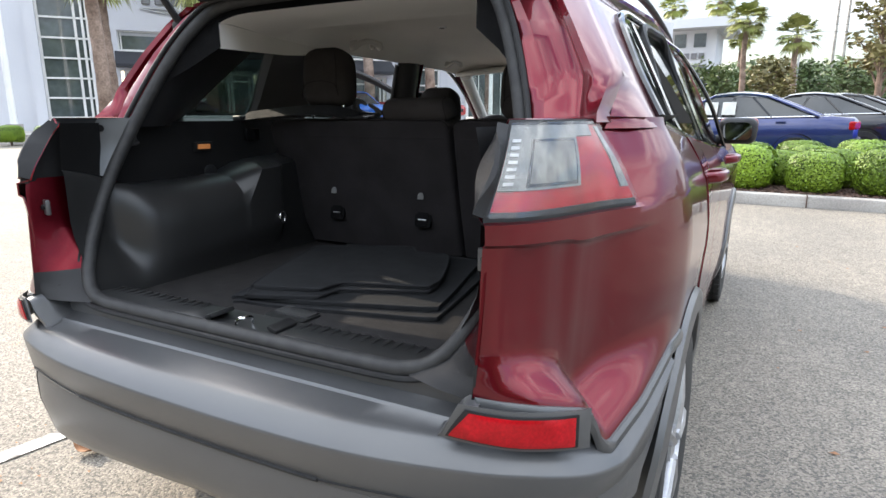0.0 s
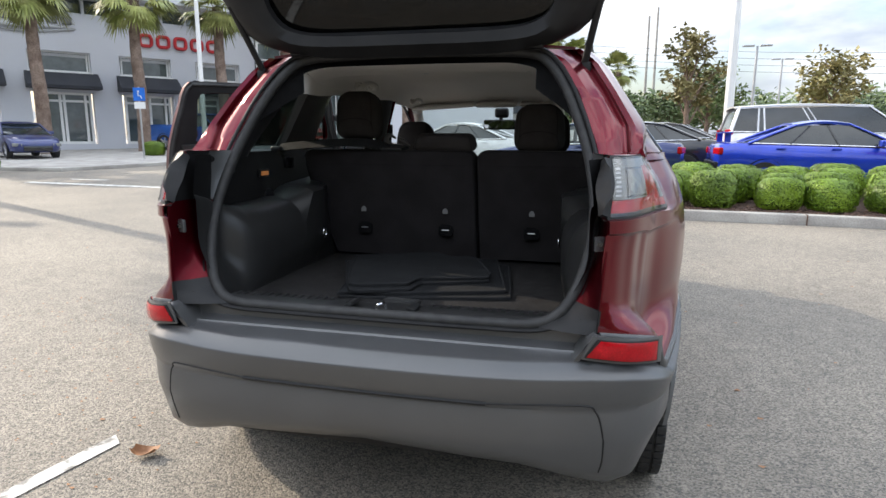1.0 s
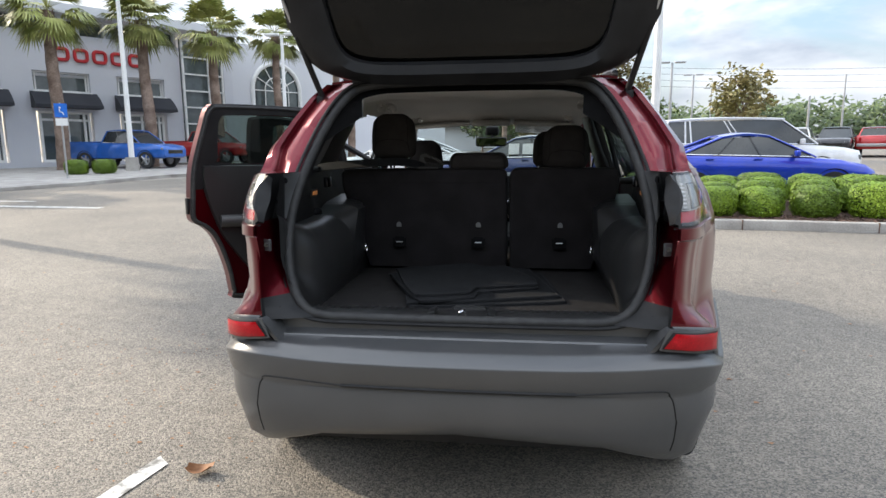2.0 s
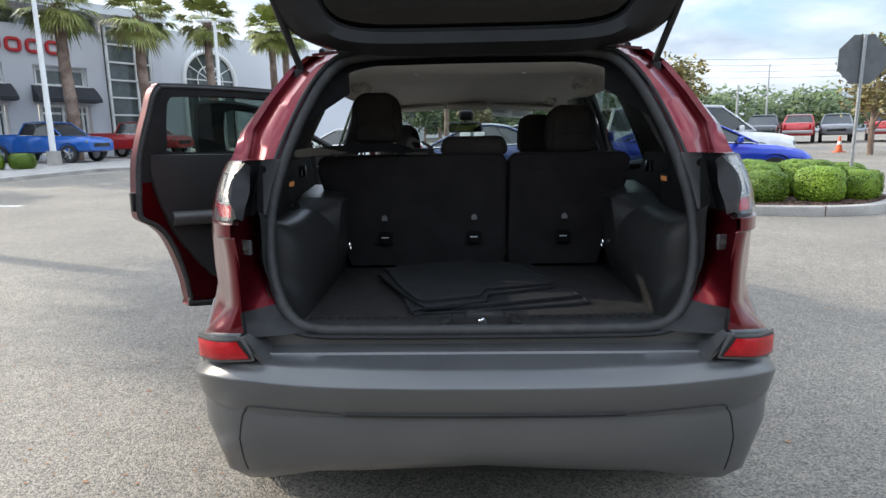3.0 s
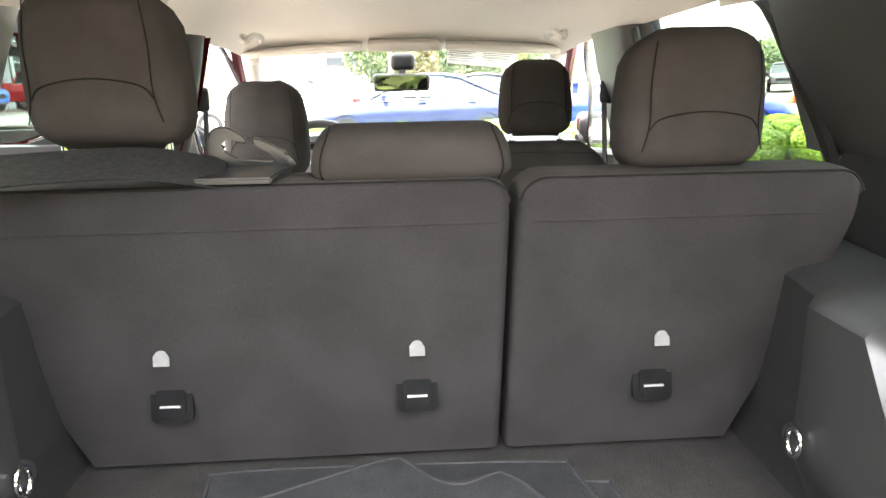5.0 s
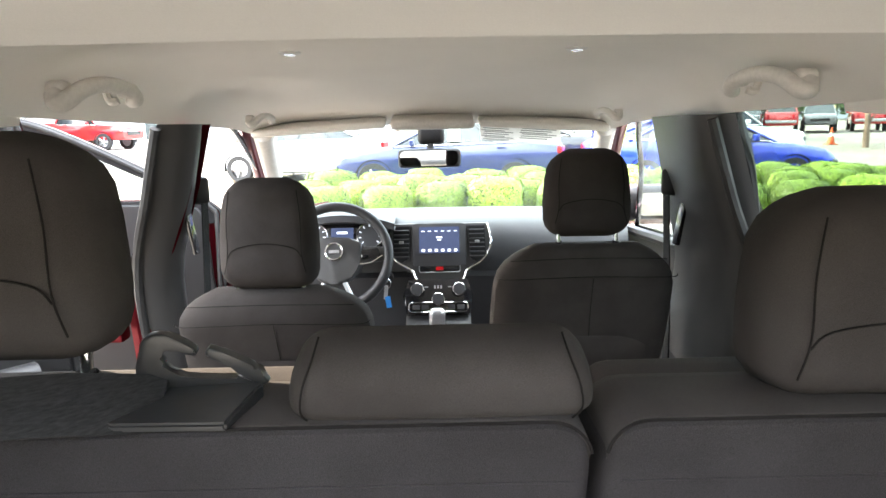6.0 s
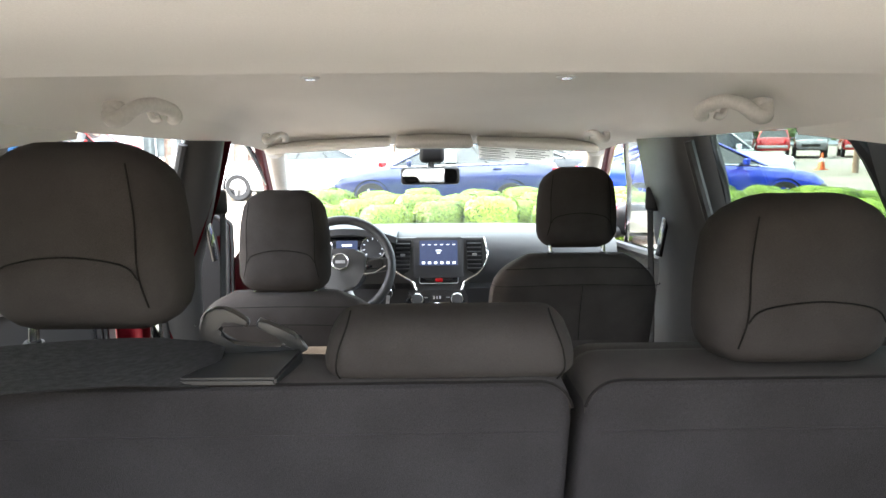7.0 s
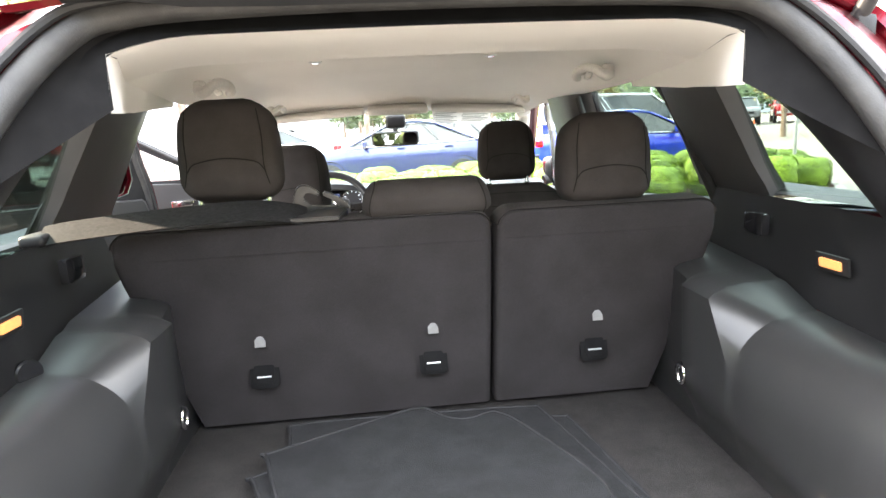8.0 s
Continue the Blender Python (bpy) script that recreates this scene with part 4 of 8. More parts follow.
liner = part("tailgate_liner", gate_frame(0.02, 0.99, 0.14, 0.50, 0.76, 0.0), BLACK, gate, "black moulded plastic inner lining", sharp=50)
part("tailgate_glass", thicken(gate_sheet(-0.035, 0.12, 0.11, 0.53, 9, 6, 0.0), 0.004), DARK_GLASS, gate)
part("lower_liner", thicken(gate_sheet(0.028, 0.10, 0.58, 0.92, 11, 7, 0.0), 0.012), BLACK, liner)
part("pull_cup", box(0.22, 0.255, 2.32, 0.16, 0.03, 0.06, 0.012, turn=(12, 0, 0)), GLOSS, liner)
part("tailgate_latch", box(0, 0.235, 2.40, 0.09, 0.04, 0.06, 0.008), SILVER, gate)
part("gate_hinge_trim", tube([(x, 0.560, 1.642 + 0.006 * math.cos(3 * x)) for x in np.linspace(-0.46, 0.46, 13)], 0.016, 8, flat=0.8), BLACK, gate)
part("high_stop_lamp", box(0, 0.556, 1.650, 0.26, 0.02, 0.022, 0.006), GLOSS, gate)
for sx in (1, -1):
    part("hinge", box(0.30 * sx, 0.585, 1.648, 0.07, 0.07, 0.03, 0.008), BLACK, gate)
    part("rubber_stop", box(0.40 * sx, 0.545, 1.655, 0.05, 0.02, 0.022, 0.006), RUBBER, gate)
    strut = part("gas_strut", rod((0.592 * sx, 0.60, 1.565), (0.648 * sx, 0.47, 1.80), 0.012), BLACK, car, "black gas strut holding the tailgate")
    part("strut_rod", rod((0.648 * sx, 0.47, 1.80), (0.675 * sx, 0.41, 1.915), 0.006), SILVER, strut)
    part("strut_joint", disc((0.592 * sx, 0.60, 1.565), (1, 0, 0), 0.016, 0.024, 14), BLACK, strut)

# ---- cargo bay ----
FLOOR_Z = 0.775
part("cargo_floor", box(0, 0.80, FLOOR_Z - 0.02, 1.20, 1.02, 0.04, 0.006), CARPET, car, "dark grey carpeted load floor")
part("floor_handle_plate", slab(rounded(0.135, 0.085, 0.014), 0.006, pose(0.016, 0.36, FLOOR_Z + 0.003, 0, 0, -3)), TRIM, car)
part("floor_handle", slab(rounded(0.118, 0.05, 0.008), 0.008, pose(0.017, 0.373, FLOOR_Z + 0.006, 0, 0, -3), 0.002), TRIM_GREY, car, "grey plastic lift-up floor handle")
# scuff plate with latch recess and ribs
sill = [[(x, 0.172, 0.792), (x, 0.178, 0.806), (x, 0.20, 0.812), (x, 0.262, 0.806), (x, 0.285, 0.796), (x, 0.292, 0.772)] for x in np.linspace(-0.545, 0.545, 23)]
for ring in sill:
    if abs(ring[0][0]) < 0.11:
        for i in (1, 2, 3):
            x, y, z = ring[i]
            ring[i] = (x, y, z - (0.022 if i < 3 else 0.016))
scuff = part("scuff_plate", loft(sill, cap=False, closed=False), TRIM, car, "black ribbed load-sill plate", sharp=30)
for k in range(26):
    x = -0.53 + k * 0.0148 if k < 13 else 0.16 + (k - 13) * 0.0148 * 1.95
    if k < 13:
        x = -0.53 + k * 0.0289
    part("rib", box(x, 0.232, 0.8095, 0.014, 0.058, 0.003, 0.001, 1), TRIM, scuff)
part("latch_recess", box(0, 0.215, 0.782, 0.19, 0.07, 0.014, 0.004), GLOSS, scuff)
part("latch_striker", tube(smooth_path([(-0.012, 0.192, 0.79), (-0.006, 0.19, 0.812), (0.008, 0.20, 0.818), (0.010, 0.222, 0.812), (0.012, 0.225, 0.79)], 5), 0.0045, 8), CHROME, scuff)
for sx in (1, -1):
    part("latch_lip", box(0.105 * sx, 0.225, 0.806, 0.03, 0.075, 0.012, 0.005, turn=(0, 20 * sx, 0)), TRIM, scuff)

# side linings: a rounded wheel housing, a sloping rear face behind the seat post, and an upper wall
bulge_x = curve_of([(0.19, 0.640), (0.25, 0.650), (0.30, 0.652), (0.325, 0.648), (0.345, 0.634), (0.365, 0.614), (0.39, 0.592), (0.42, 0.574), (0.46, 0.560), (0.51, 0.551), (0.60, 0.544), (0.76, 0.537)])
bulge_top = curve_of([(0.19, 1.15), (0.28, 1.13), (0.36, 1.10), (0.45, 1.088), (0.60, 1.088), (0.76, 1.095)])
bulge_r = curve_of([(0.19, 0.03), (0.28, 0.06), (0.36, 0.12), (0.45, 0.165), (0.60, 0.155), (0.76, 0.125)])
wall_x = curve_of([(0.19, 0.648), (0.28, 0.664), (0.36, 0.676), (0.50, 0.690), (0.80, 0.698), (1.25, 0.73)])
foot_x = curve_of([(0.19, 0.556), (0.32, 0.566), (0.60, 0.574), (1.25, 0.582)])


def housing(y):
    """Section of the wheel housing at y: up its face and over its round shoulder to the wall."""
    x, zt, r, xw = bulge_x(y), bulge_top(y), bulge_r(y), wall_x(y)
    out = []
    for k in range(10):
        t = k / 9
        z = 0.772 + (zt - r - 0.772) * t
        out.append((foot_x(y) + (x - foot_x(y)) * soft_step(min(1.0, t * 1.5)), y, z))
    for k in range(1, 13):
        a = math.pi / 2 * k / 12
        out.append((x + (xw - x) * (1 - math.cos(a) ** 0.9), y, zt - r + r * math.sin(a)))
    return out


def post_block(y, back):
    """Section of the block beside the seat; back sets its top forward of its foot."""
    x = float(np.interp(y, [0.76, 0.93, 0.96, 1.25], [0.534, 0.524, 0.556, 0.60]))
    xw, zt = wall_x(y), float(np.interp(y, [0.76, 0.93, 1.25], [1.128, 1.135, 1.15]))
    out = []
    for k in range(10):
        t = k / 9
        z = 0.772 + (0.985 - 0.772) * t
        out.append((foot_x(y) + (x - foot_x(y)) * soft_step(min(1.0, t * 1.5)), y, z))
    for k in range(1, 13):
        if k <= 7:
            z = 0.985 + (zt - 0.022 - 0.985) * k / 7
            q = (x - 0.004 * k / 7, z)
        else:
            t = (k - 7) / 5
            q = (x - 0.004 + 0.020 * soft_step(min(1.0, t * 1.4)) + (xw - x - 0.016) * t ** 1.6, zt - 0.022 + 0.022 * math.sin(math.pi / 2 * min(1.0, t * 1.4)))
        out.append((q[0], y + back * max(0.0, (q[1] - 0.985) / 0.15), q[1]))
    return out


lower_sections = [housing(y) for y in [0.19 + 0.57 * k / 40 for k in range(41)]]
lower_sections += [post_block(0.766, 0.088), post_block(0.778, 0.092), post_block(0.80, 0.082), post_block(0.86, 0.04), post_block(0.922, 0.0), post_block(0.934, 0.0), post_block(0.946, 0.0), post_block(0.965, 0.0), post_block(1.10, 0.0), post_block(1.25, 0.0)]


def upper_wall(y, v):
    """From the housing's top up to the window ledge."""
    if y < 0.76:
        x0, z0 = wall_x(y), bulge_top(y)
    else:
        x0, z0 = wall_x(y) + 0.004, float(np.interp(y, [0.76, 0.80, 1.25], [1.095, 1.06, 1.06]))
    x1 = float(np.interp(y, [0.19, 0.30, 0.45, 0.60, 0.80, 1.25], [0.628, 0.66, 0.70, 0.725, 0.755, 0.775]))
    return (x0 + (x1 - x0) * v ** 1.3, y, z0 + (1.278 - z0) * v)


LIGHT = material("cargo_lamp_glow", (0.30, 0.13, 0.03), 0.4, scale=30.0, emission=(1.0, 0.38, 0.15), emit=0.055)
for sx in (1, -1):
    lin = part("side_lining", loft([[(q[0] * sx, q[1], q[2]) for q in sec] for sec in lower_sections], cap=False, closed=False), TRIM, car, "moulded charcoal plastic cargo side trim", sharp=27)
    ys = list(np.linspace(0.19, 1.25, 40))
    part("upper_lining", grid(lambda y, v: (upper_wall(y, v)[0] * sx, y, upper_wall(y, v)[2]), ys, list(np.linspace(0, 1, 9))), TRIM_DARK, lin)
    hook = part("tie_down_plate", disc((0.528 * sx, 0.922, 0.918), (-1 * sx, -0.35, 0), 0.024, 0.008, 20, 0.002), BLACK, lin)
    part("tie_down_ring", tube([(0.518 * sx, 0.915 + 0.014 * math.cos(a), 0.918 + 0.02 * math.sin(a)) for a in np.linspace(0, 2 * math.pi, 15)[:-1]], 0.0035, 8, closed=True, up=(1, 0, 0)), CHROME, hook)
    part("cargo_lamp", box(0.692 * sx, 0.724, 1.19, 0.008, 0.052, 0.017, 0.003, turn=(0, -8 * sx, 0)), LIGHT, lin, "lit amber courtesy lamp")
    part("lamp_surround", box(0.696 * sx, 0.724, 1.19, 0.006, 0.082, 0.034, 0.003, turn=(0, -8 * sx, 0)), BLACK, lin)
    hk = part("bag_hook", box(0.668 * sx, 0.42, 1.222, 0.014, 0.045, 0.030, 0.006, turn=(0, 0, 12 * sx)), TRIM_GREY, lin)
    part("hook_lip", tube(smooth_path([(0.662 * sx, 0.405, 1.225), (0.648 * sx, 0.405, 1.216), (0.646 * sx, 0.42, 1.212), (0.648 * sx, 0.435, 1.216), (0.664 * sx, 0.437, 1.225)], 4), 0.004, 8), TRIM_GREY, hk)
    part("cover_slot", box(0.715 * sx, 0.98, 1.225, 0.02, 0.07, 0.05, 0.008), GLOSS, lin)
    if sx < 0:
        part("power_socket", disc((-0.690, 0.742, 1.10), (1, -0.5, 0.1), 0.024, 0.014, 18, 0.003), GLOSS, lin)
    # pillar trims: rear post, post behind the door, window ledge
    def dtrim(z, k):
        xs, ys = seal_x(z) - 0.004, seal_y(z) + 0.012
        xw = upper_x(z) - 0.04
        yw = 0.745 + (z - 1.29) * 0.90
        pts = [(xs, ys), (xs - 0.004, ys + 0.05), (xs * 0.7 + xw * 0.3 - 0.012, ys * 0.5 + yw * 0.5), (xw - 0.006, yw - 0.02), (xw + 0.02, yw + 0.02)]
        return (pts[k][0] * sx, pts[k][1], z)
    part("rear_pillar_trim", grid(dtrim, list(np.linspace(1.265, 1.61, 14)), range(5)), BLACK, car, "black moulded pillar trim")
    def ctrim(z, k):
        xw = upper_x(z) - 0.05
        f = (z - 1.285) / 0.25
        y0, y1 = 1.09 - 0.03 * f - 0.05 * max(0, 0.25 - f), 1.41 - 0.08 * f
        pts = [(xw + 0.03, y0 - 0.012), (xw - 0.01, y0), (xw - 0.024, y0 + (y1 - y0) * 0.35), (xw - 0.02, y0 + (y1 - y0) * 0.7), (xw, y1), (xw + 0.04, y1 + 0.012)]
        return (pts[k][0] * sx, pts[k][1], z)
    part("post_trim", grid(ctrim, list(np.linspace(1.27, 1.56, 12)), range(6)), TRIM_GREY, car, "grey moulded post trim", sharp=50)
    part("window_ledge", grid(lambda y, v: ((upper_x(1.29) - 0.045 + 0.035 * v - 0.05 * (1 - v) * max(0, 0.75 - y) * 4) * sx, y, 1.276 + 0.022 * v), list(np.linspace(0.62, 1.12, 8)), [0, 0.5, 1]), TRIM_GREY, car)

# ---- headliner ----
def ceiling_edge(x):
    """Height of the headliner's rear edge."""
    return 1.598 - 0.023 * (0.18 * (x / 0.435) ** 2 + 0.82 * max(0.0, (abs(x) / 0.435 - 0.72) / 0.28) ** 2)


header = []
for p in [q for q in seal_half if q.z > 1.36]:
    if p.z > 1.59:
        t = Vector((p.x * 0.435 / 0.49, 0.601, ceiling_edge(p.x * 0.435 / 0.49) - 0.0006))
    else:
        t = Vector((0.4355, 0.601, 1.498 + (p.z - 1.36) * 0.33))
    header.append([p + Vector((0, 0.012, 0)), p.lerp(t, 0.5) + Vector((0, 0.02, 0.004)), t])
header = header + [[Vector((-q.x, q.y, q.z)) for q in row] for row in header[-2::-1]]
part("rear_header_trim", loft(header, cap=False, closed=False), DULL, car, "black trim round the tailgate opening")


def ceiling(u, y):
    mid = float(np.interp(y, [0.60, 0.66, 0.95, 1.0, 1.015, 1.3, 1.5, 1.8, 2.1, 2.4, 2.70], [1.598, 1.606, 1.611, 1.607, 1.640, 1.676, 1.692, 1.697, 1.68, 1.632, 1.555]))
    rim = float(np.interp(y, [0.60, 0.66, 1.0, 1.5, 2.0, 2.4, 2.70], [1.575, 1.578, 1.578, 1.568, 1.56, 1.55, 1.52]))
    half = float(np.interp(y, [0.60, 0.66, 1.0, 1.5, 2.2, 2.70], [0.435, 0.445, 0.57, 0.645, 0.63, 0.60]))
    s = abs(u)
    z = mid - (mid - rim) * (0.18 * s * s + 0.82 * max(0, (s - 0.72) / 0.28) ** 2)
    return (u * half, y, z)


us = sorted(set(list(np.linspace(-1, 1, 31)) + [-0.92, -0.84, 0.84, 0.92]))
part("headliner", grid(ceiling, us, list(np.linspace(0.60, 0.95, 7)) + [0.98, 1.0, 1.015, 1.05] + list(np.linspace(1.1, 2.70, 30))), HEADLINER, car, "pale beige cloth headliner", sharp=35)
for s in (1, -1):
    part("headliner_side", grid(lambda y, v: ((float(np.interp(y, [0.60, 0.66, 1.0, 1.5], [0.435, 0.445, 0.57, 0.645])) + 0.004 * v) * s, y, float(np.interp(y, [0.60, 1.0, 1.1, 1.5], [1.576, 1.579, 1.577, 1.568])) - v * float(np.interp(y, [0.6, 0.7, 1.05, 1.3, 1.5], [0.075, 0.072, 0.055, 0.03, 0.012]))),
                                   list(np.linspace(0.60, 1.50, 15)), [0, 0.3, 0.6, 0.85, 1.0]), HEADLINER, car)
for sx in (1, -1):
    spot = part("ceiling_anchor", disc((0.283 * sx, 1.772, 1.691), (0, 0.1, 1), 0.022, 0.006, 18, 0.002), WHITE, car)
    part("anchor_bolt", disc((0.283 * sx, 1.770, 1.688), (0, 0.1, 1), 0.012, 0.004, 12), CHROME, spot)
    for y, k, z, xo in ((1.462, 0.84, 1.602, -0.030), (2.27, 0.62, 1.572, -0.065)):
        line = [(0.602, 0.008, -0.002), (0.592, -0.008, -0.018), (0.577, -0.008, -0.015), (0.561, 0.018, 0.006), (0.551, 0.060, 0.017), (0.543, 0.110, 0.017), (0.538, 0.150, 0.009), (0.541, 0.172, -0.006), (0.553, 0.181, -0.008)]
        pts = smooth_path([((0.565 + (q[0] - 0.565) * k + xo) * sx, y + q[1] * k, z + q[2] * k) for q in line], 5)
        rad = [0.0175 * k * (1.12 - 0.25 * i / len(pts)) for i in range(len(pts))]
        grab = part("grab_handle", tube(pts, rad, 12, flat=0.85, up=(0.3 * sx, 0, 1)), BEIGE, car)
        for q in ((0.600, 0.016, 0.008), (0.562, 0.184, 0.014)):
            part("handle_foot", cushion(0.04 * k, 0.036 * k, 0.028 * k, 0.012 * k, 0.0, m=pose((0.565 + (q[0] - 0.565) * k + xo) * sx, y + q[1] * k, z + q[2] * k)), BEIGE, grab)
        if y < 2:
            part("coat_hook", tube(smooth_path([(0.560 * sx, y + 0.135, z + 0.012), (0.548 * sx, y + 0.125, z - 0.008), (0.535 * sx, y + 0.125, z - 0.006)], 4), 0.007, 8), BEIGE, grab)
    # sun visor
    x0, x1 = (0.145, 0.575) if sx > 0 else (0.162, 0.60)
    vis = part("sun_visor", cushion(x1 - x0, 0.15, 0.022, 0.010, 0.004, m=pose((x0 + x1) / 2 * sx, 2.60, 1.556, 12, -3.2 * sx * -1, 0)), HEADLINER, car)
    part("visor_pivot", rod((x1 * sx, 2.66, 1.53), ((x1 - 0.03) * sx, 2.665, 1.545), 0.008), BEIGE, vis)
paper = raw([(0.155, 2.648, 1.552), (0.434, 2.648, 1.53), (0.434, 2.652, 1.475), (0.30, 2.65, 1.487), (0.158, 2.648, 1.500)], [(0, 1, 2, 3, 4)])
PAPER = material("printed_paper", (0.82, 0.81, 0.79), 0.8, scale=10.0)
pn = PAPER.node_tree
thin = pn.nodes.new("ShaderNodeBsdfTranslucent")
thin.inputs["Color"].default_value = (0.85, 0.84, 0.82, 1)
half = pn.nodes.new("ShaderNodeMixShader")
half.inputs["Fac"].default_value = 0.5
pn.links.new(pn.nodes["Principled BSDF"].outputs["BSDF"], half.inputs[1])
pn.links.new(thin.outputs["BSDF"], half.inputs[2])
pn.links.new(half.outputs["Shader"], pn.nodes["Material Output"].inputs["Surface"])
INK = material("grey_ink", (0.12, 0.12, 0.12), 0.8, scale=30.0)
slip = single("paper_notice", thicken(paper, 0.001), PAPER, "white printed sheet tucked over the sun visor", "paper")
for k in range(9):
    for a, b in ((0.17, 0.27), (0.30, 0.42)):
        if b > 0.4 and k > 5:
            continue
        z = 1.542 - k * 0.0062 - (0.012 if a > 0.25 else 0)
        part("text_line", box((a + b) / 2 - 0.01 * (k % 3), 2.646, z, (b - a) * (1 - 0.1 * (k % 3)), 0.001, 0.0024, turn=(0, 4.3, 0)), INK, slip)
oc = part("overhead_console", cushion(0.27, 0.16, 0.03, 0.014, 0.004, m=pose(-0.008, 2.56, 1.566, 12)), BEIGE, car)
for sx in (1, -1):
    part("reading_lamp", slab(rounded(0.07, 0.045, 0.015), 0.006, pose(-0.008 + 0.082 * sx, 2.535, 1.546, 12)), LENS_CLEAR, oc)
part("console_button", box(-0.008, 2.525, 1.545, 0.05, 0.03, 0.008, 0.003, turn=(12, 0, 0)), BLACK, oc)
mirror = part("rear_view_mirror", cushion(0.232, 0.07, 0.035, 0.016, 0.004, m=upright(-0.022, 2.785, 1.432, 4)), BLACK, car)
part("mirror_face", slab(rounded(0.214, 0.054, 0.02), 0.004, upright(-0.0235, 2.764, 1.432, 4)), MIRROR, mirror)
part("mirror_stalk", rod((-0.02, 2.80, 1.44), (-0.015, 2.84, 1.535), 0.013), BLACK, mirror)
part("sensor_cover", cushion(0.10, 0.07, 0.06, 0.02, 0.0, m=upright(-0.015, 2.83, 1.515)), BLACK, car)

# ---- rear seat ----
def seat_y(z):
    return 1.134 - 0.23 * (z - 0.79)


def bench_profile(x, x0, x1, outer):
    """Top and bottom height of a folding seat back at x; its outer side narrows downwards."""
    r, dx = 0.040, min(x - x0, x1 - x)
    top = 1.280 - (r - math.sqrt(max(0.0, r * r - (r - dx) ** 2)) if dx < r else 0.0)
    out = x - x0 if outer < 0 else x1 - x
    return top, max(0.79, 1.20 - max(0.0, out) / 0.26)


def bench_stations(x0, x1):
    ends = (0.0, 0.003, 0.008, 0.016, 0.026, 0.040, 0.070, 0.107, 0.115)
    return [x0 + e for e in ends] + list(np.linspace(x0 + 0.16, x1 - 0.16, 6)) + [x1 - e for e in reversed(ends)]


def bench_back(x0, x1, outer):
    """Folding seat back: felt-covered shell with rounded upper corners."""
    loops = []
    for x in bench_stations(x0, x1):
        top, low = bench_profile(x, x0, x1, outer)
        edge = 0.010 * max(0.0, 1 - min(x - x0, x1 - x) / 0.012) ** 2
        rows = [(edge - 0.005 * math.sin(math.pi * f), low + (top - 0.012 - low) * f) for f in np.linspace(0, 1, 6)]
        rows += [(edge + 0.003, top - 0.004), (edge + 0.009, top), (0.10, top - 0.001), (0.120, top - 0.018), (0.128, top - 0.05), (0.128, low)]
        loops.append([(x, seat_y(z) + d, z) for d, z in rows])
    return loft(loops)


def bench_top(x0, x1):
    """Cloth pad over the top of a seat back, slightly domed and rolled over its front."""
    loops = []
    for x in bench_stations(x0 + 0.002, x1 - 0.002):
        top = bench_profile(x, x0, x1, 1)[0]
        loops.append([(x, seat_y(1.28) + d, top + h) for d, h in ((0.008, -0.003), (0.0105, 0.0025), (0.020, 0.005), (0.055, 0.007), (0.090, 0.006), (0.112, 0.0), (0.130, -0.016), (0.138, -0.05), (0.10, -0.05), (0.02, -0.02))])
    return loft(loops)


bench = part("rear_seat", cushion(1.24, 0.50, 0.16, 0.05, 0.01, m=pose(0, 1.52, 0.72)), FABRIC, car, "dark cloth split-folding rear seat")
for name, x0, x1, outer in (("wide_back", -0.662, 0.138, -1), ("narrow_back", 0.150, 0.652, 1)):
    back = part(name, bench_back(x0, x1, outer), SEATBACK, bench)
    part("top_roll", bench_top(x0, x1), FABRIC, back)
    part("seam", seam([(x, seat_y(1.28) + 0.008, bench_profile(x, x0, x1, outer)[0] + 0.0005) for x in bench_stations(x0 + 0.001, x1 - 0.001)], 0.0016), SEAM, back)
    part("panel_fold", seam([(x, seat_y(1.218) - 0.0022, 1.218) for x in np.linspace(x0 + 0.016, x1 - 0.016, 7)], 0.0014), SEATBACK, back)
    part("front_pad", cushion(x1 - x0 - 0.04, 0.46, 0.10, 0.04, 0.02, m=upright((x0 + x1) / 2, 1.255, 1.03, 0, -13)), FABRIC, back)
TAG = material("grey_white_print", (0.13, 0.13, 0.13), 0.7, scale=60.0)
for x in (-0.391, 0.0, 0.390):
    host = [o for o in bench.children if o.name.startswith("narrow_back" if x > 0.2 else "wide_back")][0]
    y, z = seat_y(0.93) - 0.006, 0.925
    cup = part("anchor_bezel", slab(rounded(0.066, 0.062, 0.010), 0.008, upright(x - 0.002, y, z, 0, 13), 0.002), DULL, host)
    part("anchor_well", slab(rounded(0.046, 0.040, 0.006), 0.004, upright(x - 0.002, y - 0.005, z + 0.004, 0, 13)), DULL, cup)
    part("anchor_bar", rod((x - 0.018, y - 0.010, z - 0.002), (x + 0.014, y - 0.010, z - 0.002), 0.0025, n=8), SILVER, cup)
    part("anchor_flap", box(x - 0.002, y - 0.008, z - 0.019, 0.036, 0.006, 0.010, 0.002, turn=(-13, 0, 0)), DULL, cup)
    yl = seat_y(1.013) - 0.009
    sign = slab([(-0.012, -0.013), (0.012, -0.013), (0.012, 0.0), (0.006, 0.010), (0.0, 0.013), (-0.006, 0.010), (-0.012, 0.003)], 0.002, upright(x, yl, 1.013, 0, 13))
    part("anchor_tag", sign, TAG, host, "small white child-seat anchor symbol")


